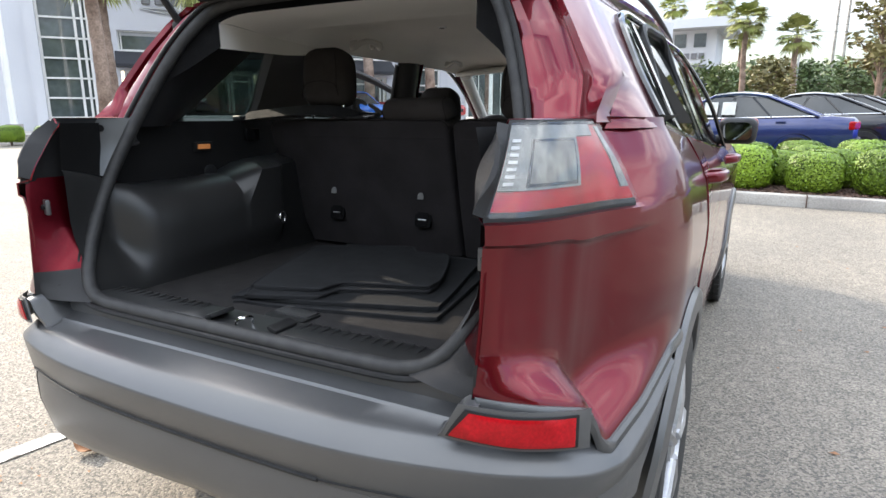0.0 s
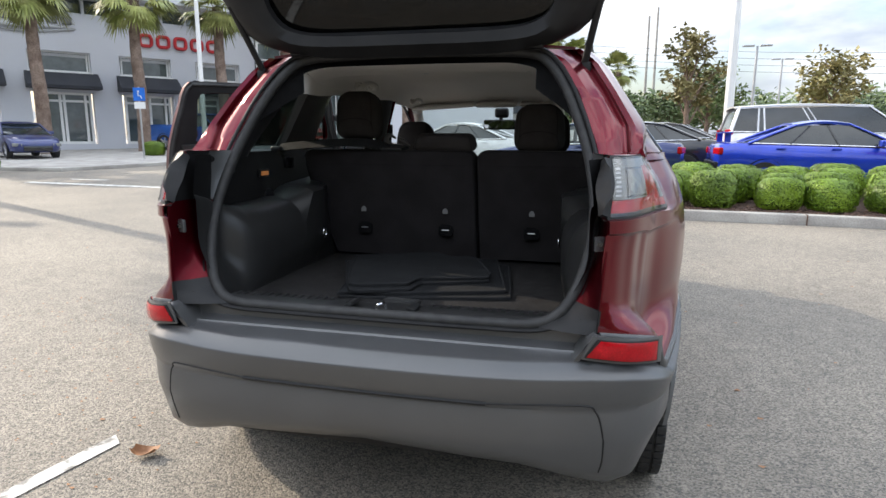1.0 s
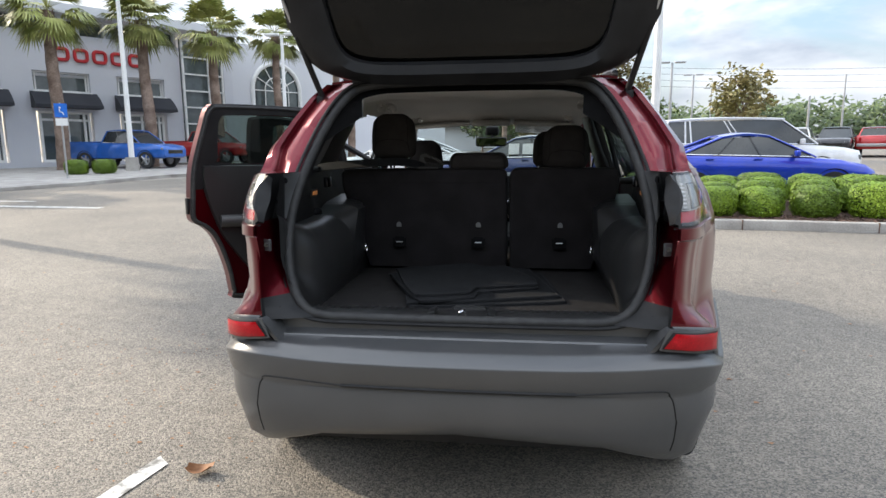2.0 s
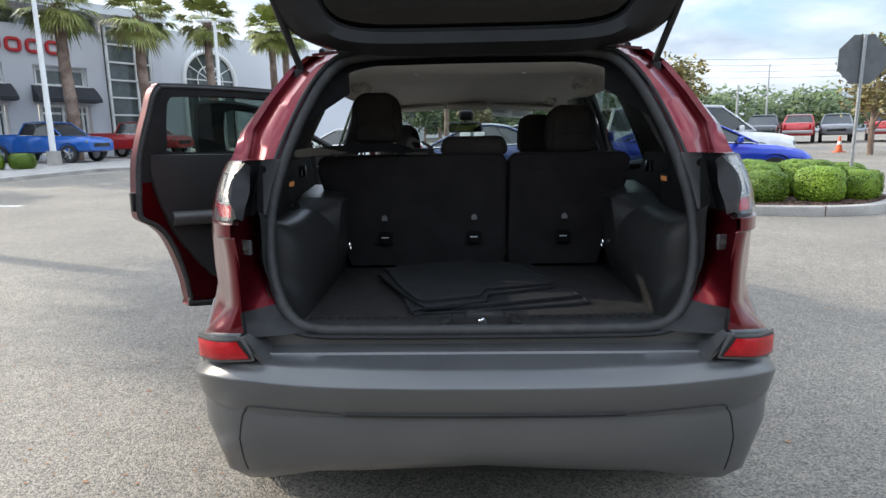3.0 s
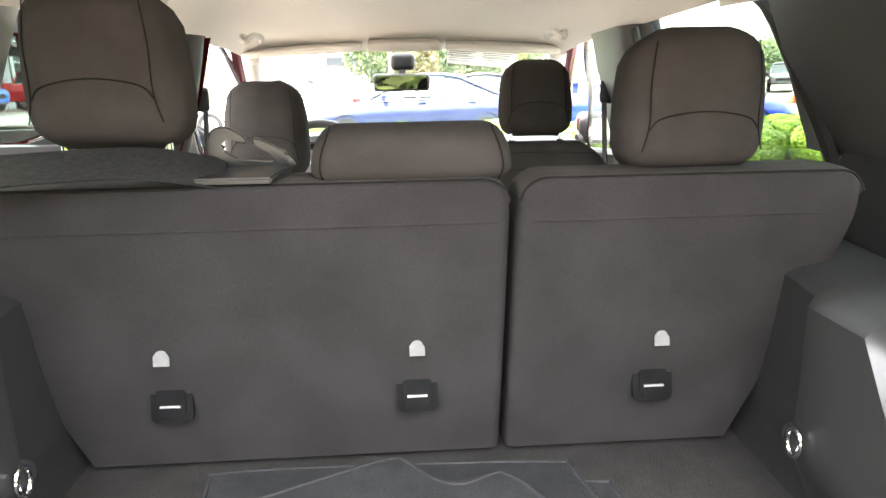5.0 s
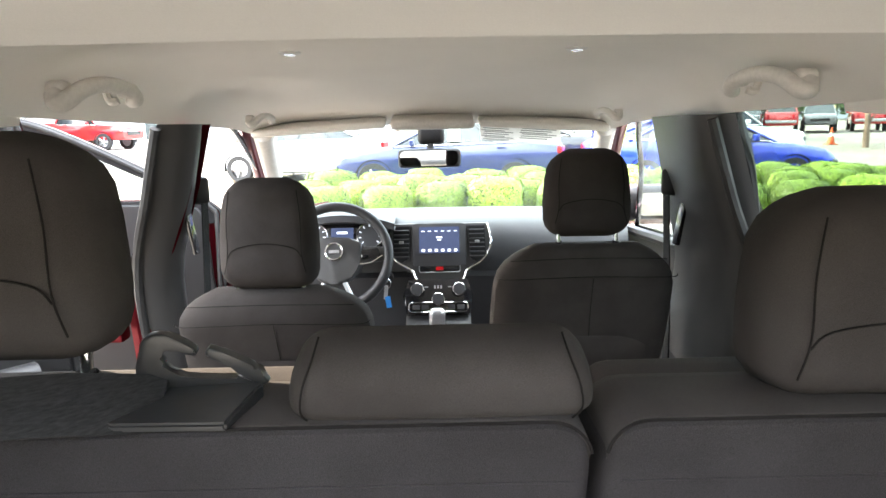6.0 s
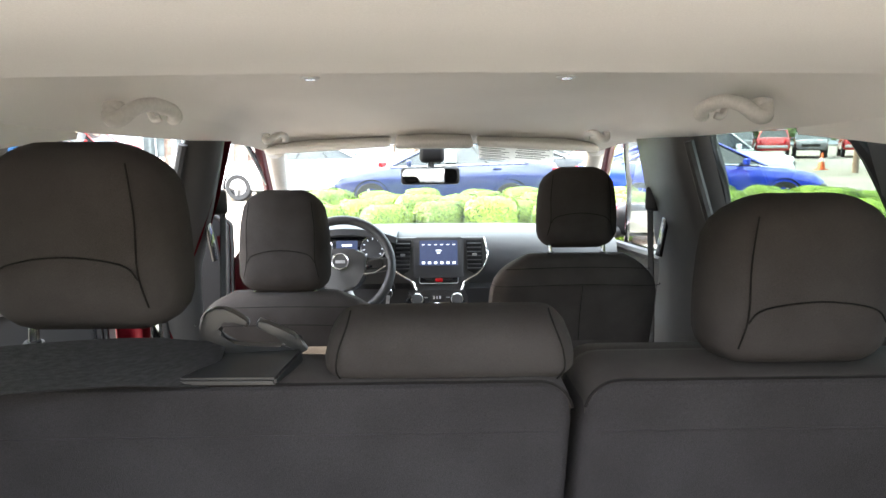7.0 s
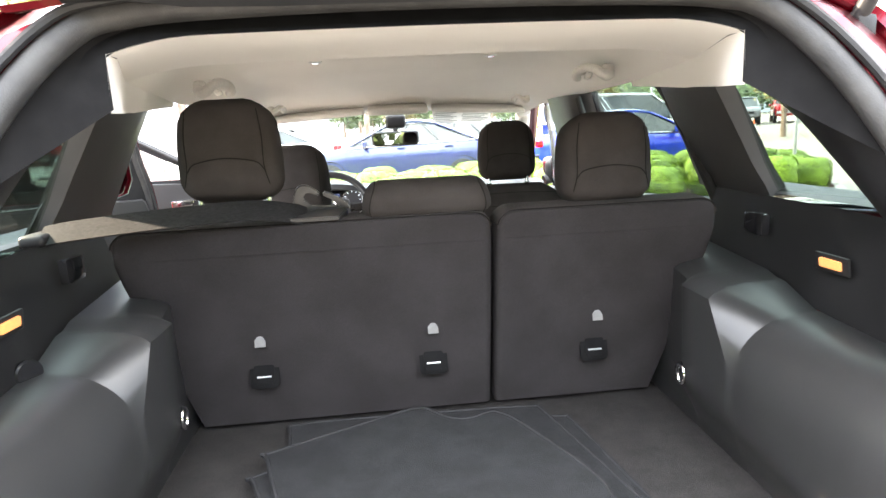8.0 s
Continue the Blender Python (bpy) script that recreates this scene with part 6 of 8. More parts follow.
hv = part("climate_panel", slab([(-0.115, 0.065), (0.115, 0.065), (0.135, 0.0), (0.12, -0.075), (-0.12, -0.075), (-0.135, 0.0)], 0.04, low, 0.01), GLOSS, dash, "gloss black climate controls with three knobs")
for u, v in ((-0.08, 0.02), (0.08, 0.02), (0.0, -0.018)):
    kn = part("knob", disc(low @ Vector((u, v, 0.036)), low.to_3x3() @ Vector((0, 0, 1)), 0.0225, 0.03, 24, 0.004), DASH_LOW, hv)
    part("knob_ring", tube([low @ Vector((u + 0.023 * math.cos(a), v + 0.023 * math.sin(a), 0.044)) for a in np.linspace(0, 2 * math.pi, 25)[:-1]], 0.0022, 6, closed=True, up=(0, 1, 0)), CHROME, kn)
part("button_frame", tube([low @ Vector((u, v - 0.046, 0.024)) for u, v in rounded(0.225, 0.036, 0.012)], 0.0022, 6, closed=True, up=(0, 1, 0)), CHROME, hv)
for u in (-0.085, -0.05, 0.05, 0.085):
    part("climate_button", slab(rounded(0.028, 0.018, 0.003), 0.006, low @ pose(u, -0.046, 0.023), 0.001), DASH_LOW, hv)
for u in (-0.045, -0.012, 0.0, 0.012, 0.045):
    part("button_mark", slab(rounded(0.006 if abs(u) < 0.02 else 0.014, 0.012 if abs(u) < 0.02 else 0.004, 0.001), 0.002, low @ pose(u, 0.032, 0.0215)), SILVER, hv)
console = part("centre_console", loft([[(-0.13, y, 0.45), (-0.125, y, z - 0.02), (-0.10, y, z), (0.10, y, z), (0.125, y, z - 0.02), (0.13, y, 0.45)] for y, z in ((1.95, 0.80), (2.15, 0.82), (2.35, 0.76), (2.6, 0.76), (2.72, 0.82), (2.80, 0.86))], cap=False, closed=False), DASH_LOW, car)
gear = part("gear_lever", tube(smooth_path([(-0.005, 2.56, 0.75), (-0.005, 2.54, 0.82), (-0.005, 2.52, 0.885)], 4), [0.02, 0.018, 0.016, 0.014, 0.014, 0.014, 0.016, 0.018, 0.02], 10), BLACK, console)
part("gear_knob", cushion(0.055, 0.07, 0.045, 0.018, 0.004, m=upright(-0.005, 2.515, 0.90)), SILVER, gear)
# binnacle
bn = part("instrument_hood", loft([[(x, y, z) for y, z in ((2.95, 1.20), (2.86, 1.235 - 0.9 * (x + 0.36) ** 2), (2.78, 1.225 - 0.9 * (x + 0.36) ** 2), (2.775, 1.20 - 0.9 * (x + 0.36) ** 2), (2.86, 1.17))] for x in np.linspace(-0.56, -0.16, 13)], cap=False, closed=False), DASH_LOW, dash)
cl = upright(-0.36, 2.80, 1.14, 0, 20)
part("instrument_panel", slab([(-0.16, -0.05), (0.16, -0.05), (0.165, 0.02), (0.11, 0.058), (-0.11, 0.058), (-0.165, 0.02)], 0.02, cl, 0.004), GLOSS, bn)
for u in (-0.105, 0.105):
    g = part("gauge", disc(cl @ Vector((u, 0, 0.012)), cl.to_3x3() @ Vector((0, 0, 1)), 0.048, 0.006, 28), DASH_LOW, bn)
    part("gauge_rim", tube([cl @ Vector((u + 0.049 * math.cos(a), 0.049 * math.sin(a), 0.016)) for a in np.linspace(0, 2 * math.pi, 29)[:-1]], 0.003, 6, closed=True, up=(0, 1, 0)), CHROME, g)
    for k in range(9):
        a = radians(225 - 33 * k)
        part("gauge_tick", slab(rounded(0.003, 0.009, 0.001), 0.001, cl @ pose(u + 0.038 * math.cos(a), 0.038 * math.sin(a), 0.0165, 0, 0, math.degrees(a) - 90)), UI, g)
part("info_display", slab(rounded(0.085, 0.062, 0.004), 0.004, cl @ pose(0, 0, 0.012)), SCREEN, bn)
part("info_text", slab(rounded(0.04, 0.008, 0.001), 0.001, cl @ pose(0, 0.012, 0.0148)), UI, bn)
# steering wheel
sw = upright(-0.341, 2.50, 1.125, 0, 24)
wheel_rim = part("steering_wheel", tube([sw @ Vector((0.178 * math.cos(a), 0.174 * math.sin(a), 0)) for a in np.linspace(0, 2 * math.pi, 49)[:-1]], 0.0165, 10, closed=True, up=(0, 1, 0)), DASH_LOW, car, "black steering wheel with silver spokes")
part("wheel_hub", slab([(p.x, p.y) for p in smooth_path([(-0.085, 0.045, 0), (0, 0.062, 0), (0.085, 0.045, 0), (0.082, -0.03, 0), (0.045, -0.085, 0), (0, -0.095, 0), (-0.045, -0.085, 0), (-0.082, -0.03, 0)], 4, closed=True)], 0.045, sw, 0.012, 3), TRIM_GREY, wheel_rim)
part("badge", disc(sw @ Vector((0, 0.012, 0.024)), sw.to_3x3() @ Vector((0, 0, 1)), 0.028, 0.005, 24, 0.0015), TRIM_GREY, wheel_rim)
part("badge_ring", tube([sw @ Vector((0.028 * math.cos(a), 0.012 + 0.028 * math.sin(a), 0.027)) for a in np.linspace(0, 2 * math.pi, 25)[:-1]], 0.003, 6, closed=True, up=(0, 1, 0)), CHROME, wheel_rim)
part("badge_mark", slab(rounded(0.034, 0.010, 0.003), 0.003, sw @ pose(0, 0.012, 0.028)), SILVER, wheel_rim)
for e in (-1, 1):
    sp = part("spoke", slab([(0.07 * e, 0.035), (0.165 * e, 0.03), (0.165 * e, -0.015), (0.075 * e, -0.03)], 0.022, sw, 0.005), TRIM_GREY, wheel_rim)
    part("spoke_buttons", slab(rounded(0.062, 0.03, 0.008), 0.01, sw @ pose(0.118 * e, 0.005, 0.013, 0, 0, 8 * e), 0.002), GLOSS, sp)
    part("spoke_trim", tube([sw @ Vector((0.07 * e, -0.03, 0.012)), sw @ Vector((0.12 * e, -0.025, 0.014)), sw @ Vector((0.158 * e, 0.0, 0.010))], 0.003, 6), CHROME, sp)
    part("lower_spoke", tube([sw @ Vector((0.03 * e, -0.08, 0.008)), sw @ Vector((0.055 * e, -0.13, 0.006)), sw @ Vector((0.07 * e, -0.158, 0.0))], 0.010, 8, flat=0.6), SILVER, wheel_rim)
part("steering_column", rod((-0.341, 2.53, 1.11), (-0.341, 2.85, 1.02), 0.05), DASH_LOW, car)
for e in (-1, 1):
    part("column_stalk", rod((-0.341 + 0.05 * e, 2.58, 1.10), (-0.341 + 0.16 * e, 2.56, 1.12), 0.010, 0.013), BLACK, car)
BLUE_TAG = material("blue_plastic_tag", (0.02, 0.20, 0.55), 0.4, scale=20.0)
key = thing("ignition_key", (-0.19, 2.74, 0.98), "metal key in the ignition with a blue tag", "key")
part("key_ring", tube([(-0.192 + 0.014 * math.cos(a), 2.735, 0.968 + 0.018 * math.sin(a)) for a in np.linspace(0, 2 * math.pi, 17)[:-1]], 0.002, 6, closed=True, up=(0, 1, 0)), CHROME, key)
part("key_bow", box(-0.19, 2.745, 0.985, 0.008, 0.03, 0.024, 0.003), CHROME, key)
part("lock_barrel", disc((-0.19, 2.77, 0.985), (0, 1, 0), 0.02, 0.04, 18, 0.003), BLACK, key)
part("fob", box(-0.197, 2.732, 0.935, 0.014, 0.006, 0.055, 0.003, turn=(0, 6, 0)), SILVER, key)
part("tag", box(-0.189, 2.730, 0.898, 0.020, 0.004, 0.045, 0.002, turn=(0, -8, 0)), BLUE_TAG, key)

# ---- loose things in the car ----
# safety belt of the left rear place, drawn across to the plastic belt hanger
strap = []
for p, w in zip(smooth_path([(-0.775, 1.0, 1.290), (-0.72, 0.995, 1.298), (-0.60, 0.99, 1.308), (-0.50, 0.99, 1.314), (-0.40, 1.0, 1.318), (-0.335, 1.02, 1.314), (-0.29, 1.045, 1.302), (-0.26, 1.06, 1.294)], 4), [0.026] * 40):
    strap.append([(p.x, p.y - 0.030, p.z - 0.016), (p.x, p.y + 0.022, p.z + 0.018), (p.x, p.y + 0.024, p.z + 0.0155), (p.x, p.y - 0.028, p.z - 0.0185)])
rsb = thing("rear_safety_belt", (-0.5, 0.99, 1.30), "grey woven safety belt lying across the seat top", "seat belt")
part("webbing", loft(strap), WEBBING, rsb)
part("tongue", box(-0.286, 1.05, 1.292, 0.02, 0.03, 0.004, 0.0015, turn=(30, 8, 30)), BLACK, rsb)
part("belt_outlet", cushion(0.05, 0.075, 0.025, 0.01, 0.0, m=pose(-0.775, 1.0, 1.285)), BLACK, rsb)
hang = thing("belt_hanger", (-0.245, 1.055, 1.288), "black plastic hook-shaped belt holder standing on the seat", "holder")
DARKP = material("grey_holder_plastic", (0.014, 0.0145, 0.0155), 0.33, spec=0.5, second=(0.02, 0.0205, 0.0215), scale=20.0)
base = loft([[(-0.298, 1.020, 1.284), (-0.188, 1.018, 1.284), (-0.172, 1.085, 1.284), (-0.292, 1.090, 1.284)], [(-0.298, 1.020, 1.292), (-0.188, 1.018, 1.292), (-0.172, 1.085, 1.302), (-0.292, 1.090, 1.302)]])
bmesh.ops.bevel(base, geom=base.edges[:], offset=0.0025, segments=2, affect="EDGES")
part("base", base, DARKP, hang)
hp = smooth_path([(u, v, 0) for u, v in ((-0.056, -0.004), (-0.056, 0.040), (-0.050, 0.053), (-0.038, 0.058), (-0.024, 0.054), (-0.006, 0.041), (-0.004, 0.036), (-0.008, 0.033), (-0.026, 0.043), (-0.034, 0.043), (-0.038, 0.036), (-0.037, 0.024), (-0.028, 0.014),
      (0.0, 0.009), (0.030, 0.007), (0.035, 0.010), (0.033, 0.016), (0.008, 0.030), (0.004, 0.034), (0.006, 0.039), (0.012, 0.040), (0.042, 0.023), (0.051, 0.014), (0.053, -0.004))], 3, closed=True)
hook_place = upright(-0.228, 1.086, 1.300, 5, -8)
part("hook", slab([(p.x, p.y) for p in hp], 0.011, hook_place, 0.003, 3), DARKP, hang)

# floor mats, stacked on the load floor
HEM = material("mat_binding", (0.019, 0.019, 0.0205), 0.85, spec=0.15, second=(0.026, 0.026, 0.028), scale=30.0, fine=0.4, fine_scale=500.0)


def floor_mat(outline, z, rz, at, label, t=0.009):
    ob = single("floor_mat", slab([(p.x, p.y) for p in smooth_path([(u, v, 0) for u, v in outline], 5, closed=True)], t, pose(at[0], at[1], z, 0.3, -0.3, rz), 0.003), MAT, label, "floor mat", "stack of car mats")
    hem = tube([pose(at[0], at[1], z + t * 0.3, 0.3, -0.3, rz) @ Vector((p.x * 0.985, p.y * 0.985, 0)) for p in smooth_path([(u, v, 0) for u, v in outline], 5, closed=True)], 0.0045, 6, closed=True)
    part("bound_edge", hem, HEM, ob, "grey bound hem")
    return ob


front_shape = [(-0.369, 0.129), (-0.283, -0.156), (-0.212, -0.335), (-0.195, -0.348), (-0.150, -0.345), (-0.010, -0.300), (0.007, -0.278), (0.018, -0.232), (0.048, -0.200), (0.250, -0.142), (0.274, -0.112), (0.262, -0.030),
               (0.176, 0.182), (0.135, 0.238), (0.112, 0.242), (0.063, 0.221), (0.018, 0.238), (-0.027, 0.290), (-0.050, 0.296), (-0.121, 0.270), (-0.360, 0.156)]
rear_shape = [(0.352, -0.20), (0.338, -0.245), (0.16, -0.30), (-0.04, -0.36), (-0.20, -0.39), (-0.235, -0.37), (-0.30, 0.0), (-0.345, 0.27), (-0.32, 0.315), (0.0, 0.31), (0.225, 0.295), (0.25, 0.27), (0.30, 0.05)]
floor_mat(rear_shape, FLOOR_Z + 0.006, -4, (0.04, 0.755), "black carpet mat lying flat at the bottom of a stack")
floor_mat(rear_shape, FLOOR_Z + 0.017, 0, (0.0, 0.78), "black carpet mat with a bound edge in a stack")
floor_mat(front_shape, FLOOR_Z + 0.028, 5, (-0.005, 0.745), "dark grey carpet mat with a shaped edge in a stack")
floor_mat(front_shape, FLOOR_Z + 0.039, 0, (0.0, 0.78), "dark grey carpet mat with notched edge topping a stack")

# ---- ground ----
def ground():
    xs = [-400, -120, -60, -30, -20, -12, -8, -6] + list(np.linspace(-5, 8, 14)) + [10, 14, 20, 30, 60, 120, 400]
    ys = [-60, -20, -10, -6] + list(np.linspace(-4, 8, 13)) + [10, 13, 17, 22, 30, 40, 60, 100, 200, 500]
    bm = grid(lambda x, y: (x, y, gz(min(y, 120))), xs, ys)
    single("ground", bm, ASPHALT, "worn sunlit asphalt of a car park", "ground", kind="structure")


ground()


def strip(name, pts, w, h, mat, label, category, inset=0.0, kind="structure"):
    """A kerb along a line: a real step with a rounded top edge, cut into lengths."""
    path = smooth_path(pts, 6)
    loops = []
    for i, p in enumerate(path):
        d = (path[min(i + 1, len(path) - 1)] - path[max(i - 1, 0)]).normalized()
        n = Vector((-d.y, d.x, 0))
        z = gz(p.y)
        loops.append([tuple(p + n * a + Vector((0, 0, z + b))) for a, b in ((0, -0.05), (0, h - 0.03), (0.012, h - 0.008), (0.04, h), (w, h), (w, -0.05))])
    return single(name, loft(loops), mat, label, category, kind=kind)


# planted island ahead of the car
KERB = [(-2.4, 10.8, 0), (-2.35, 9.6, 0), (-1.9, 8.6, 0), (-1.0, 8.2, 0), (0.7, 8.1, 0), (2.5, 7.98, 0), (4.0, 7.85, 0), (5.3, 7.62, 0), (6.2, 7.75, 0), (7.0, 8.4, 0), (7.5, 9.4, 0), (7.6, 10.6, 0), (7.2, 11.4, 0)]
strip("kerb", KERB, 0.16, 0.15, CONCRETE, "weathered concrete kerb round a planted island", "kerb")
for i, x in enumerate((-0.4, 1.6, 3.6, 5.4)):
    y = float(np.interp(x, [-1, 0.7, 2.5, 4.0, 5.3], [8.2, 8.1, 7.98, 7.85, 7.62]))
    single("kerb_joint", box(x, y + 0.075, gz(y) + 0.073, 0.012, 0.17, 0.158), MULCH, "dark joint in the concrete kerb", "kerb", kind="structure")
isl = [(p.x, p.y) for p in smooth_path(KERB, 4)] + [(6.0, 11.6), (2.0, 11.5), (-1.8, 11.5)]
bm = raw([(x + (0.07 if x < 2 else -0.07), y + 0.08, gz(y) + 0.125) for x, y in isl], [tuple(range(len(isl)))])
single("mulch_bed", bm, MULCH, "brown bark mulch round clipped shrubs", "mulch", kind="structure")
rng = random.Random(4)
verts, faces = [], []
for _ in range(2600):
    x = rng.uniform(-1.9, 7.2)
    y0 = float(np.interp(x, [-1.9, -1, 0.7, 2.5, 4.0, 5.3, 6.2, 7.2], [8.7, 8.3, 8.25, 8.15, 8.0, 7.8, 7.95, 8.8]))
    y = y0 + rng.uniform(0.06, 1.0) * rng.random() ** 0.5
    a, s, t = rng.uniform(0, 6.28), rng.uniform(0.02, 0.055), rng.uniform(0.006, 0.016)
    z = gz(y) + 0.125 + rng.uniform(0.0, 0.02)
    c, q = math.cos(a), math.sin(a)
    k = len(verts)
    tilt = rng.uniform(-0.4, 0.4)
    for u, v, w in ((-1, -0.3, 0), (1, -0.3, tilt), (1, 0.3, tilt), (-1, 0.3, 0), (0, 0, 0.35)):
        verts.append((x + s * (u * c - v * q), y + s * (u * q + v * c), z + s * w + t * 0.3))
    faces += [(k, k + 1, k + 4), (k + 1, k + 2, k + 4), (k + 2, k + 3, k + 4), (k + 3, k, k + 4)]
single("mulch_chips", raw(verts, faces), MULCH, "loose bark chips on the planted bed", "mulch", kind="stuff")


# ---- clipped shrubs ----
def leaf_shell(r, seed, n, leaf, flat=0.85, box_like=3.0):
    """Small leaves over a clipped, squarish mound."""
    rg = random.Random(seed)
    vs, fs = [], []
    for _ in range(n):
        a, h = rg.uniform(0, 2 * math.pi), rg.uniform(-0.75, 1.0)
        d = Vector((math.cos(a) * math.sqrt(1 - h * h), math.sin(a) * math.sqrt(1 - h * h), h))
        e = (abs(d.x) ** box_like + abs(d.y) ** box_like + abs(d.z) ** box_like) ** (-1 / box_like)
        p = d * r * e * rg.uniform(0.93, 1.03) * (1 + 0.05 * noise.noise(d * 2.5 + Vector((seed, 0, 0))))
        p.z *= flat
        t = d.orthogonal().normalized()
        t.rotate(Matrix.Rotation(rg.uniform(0, 6.28), 3, d))
        nrm = (d + Vector((rg.uniform(-0.7, 0.7), rg.uniform(-0.7, 0.7), rg.uniform(-0.3, 0.8)))).normalized()
        b = nrm.cross(t).normalized()
        s = leaf * rg.uniform(0.6, 1.2)
        k = len(vs)
        vs += [p - t * s, p + b * s * 0.5 + nrm * s * 0.15, p + t * s, p - b * s * 0.5 + nrm * s * 0.15]
        fs.append((k, k + 1, k + 2, k + 3))
    return raw(vs, fs)


def shrub_core(r, seed, flat=0.85, box_like=3.0):
    bm = bmesh.new()
    bmesh.ops.create_icosphere(bm, subdivisions=3, radius=1.0)
    for v in bm.verts:
        d = v.co.normalized()
        e = (abs(d.x) ** box_like + abs(d.y) ** box_like + abs(d.z) ** box_like) ** (-1 / box_like)
        v.co = d * r * e * 0.93 * (1 + 0.05 * noise.noise(d * 2.5 + Vector((seed, 0, 0))))
        v.co.z *= flat
    return bm


SHRUBS = []
for seed in range(3):
    sh = thing("shrub", (0, 0, 0), "clipped bright green box shrub in a mulch bed", "shrub", "clipped shrubs on the island")
    part("leaves", leaf_shell(0.305, seed, 7000, 0.019, 0.88, 4.0), LEAF, sh)
    # core coloured as the shaded depth behind the leaves
    part("core", shrub_core(0.305, seed, 0.88, 4.0), LEAF_SHADE, sh)
    part("stem", rod((0, 0, -0.42), (0.02, 0, -0.1), 0.03), BARK, sh)
    SHRUBS.append(sh)
spots = []
for row, (y0, n, x0, dx) in enumerate(((8.72, 11, -1.5, 0.80), (9.50, 12, -1.9, 0.78), (10.25, 12, -1.6, 0.80), (11.0, 11, -1.8, 0.84))):
    for k in range(n):
        x = x0 + dx * k + rng.uniform(-0.1, 0.1)
        y = y0 + rng.uniform(-0.1, 0.1) - 0.045 * max(0, x - 1) + (0.25 if x > 5.9 and row == 0 else 0)
        if x > 6.9 + 0.3 * (row > 0):
            continue
        spots.append((x, y, rng.uniform(0.9, 1.12), rng.uniform(0, 360), rng.randrange(3)))
first = {}
for x, y, s, a, k in spots:
    m = pose(x, y, gz(y) + 0.125 + 0.265 * s, 0, 0, a)
    if k not in first:
        SHRUBS[k].matrix_basis = m @ Matrix.Diagonal((s * 1.05, s, s, 1))
        first[k] = True
        continue
    ob = copy_thing(SHRUBS[k], m)
    ob.scale = (s * 1.05, s * rng.uniform(0.95, 1.1), s)

# ---- parked vehicles ----
def paint(name, colour, metal=0.3):
    return material(name, colour, 0.3, metal=metal, scale=3.0, fine=0.05, fine_scale=900.0, coat=1.0)


DARKGLASS = material("dark_car_glass", (0.014, 0.018, 0.02), 0.06, second=(0.03, 0.036, 0.04), scale=1.5, coat=0.4)


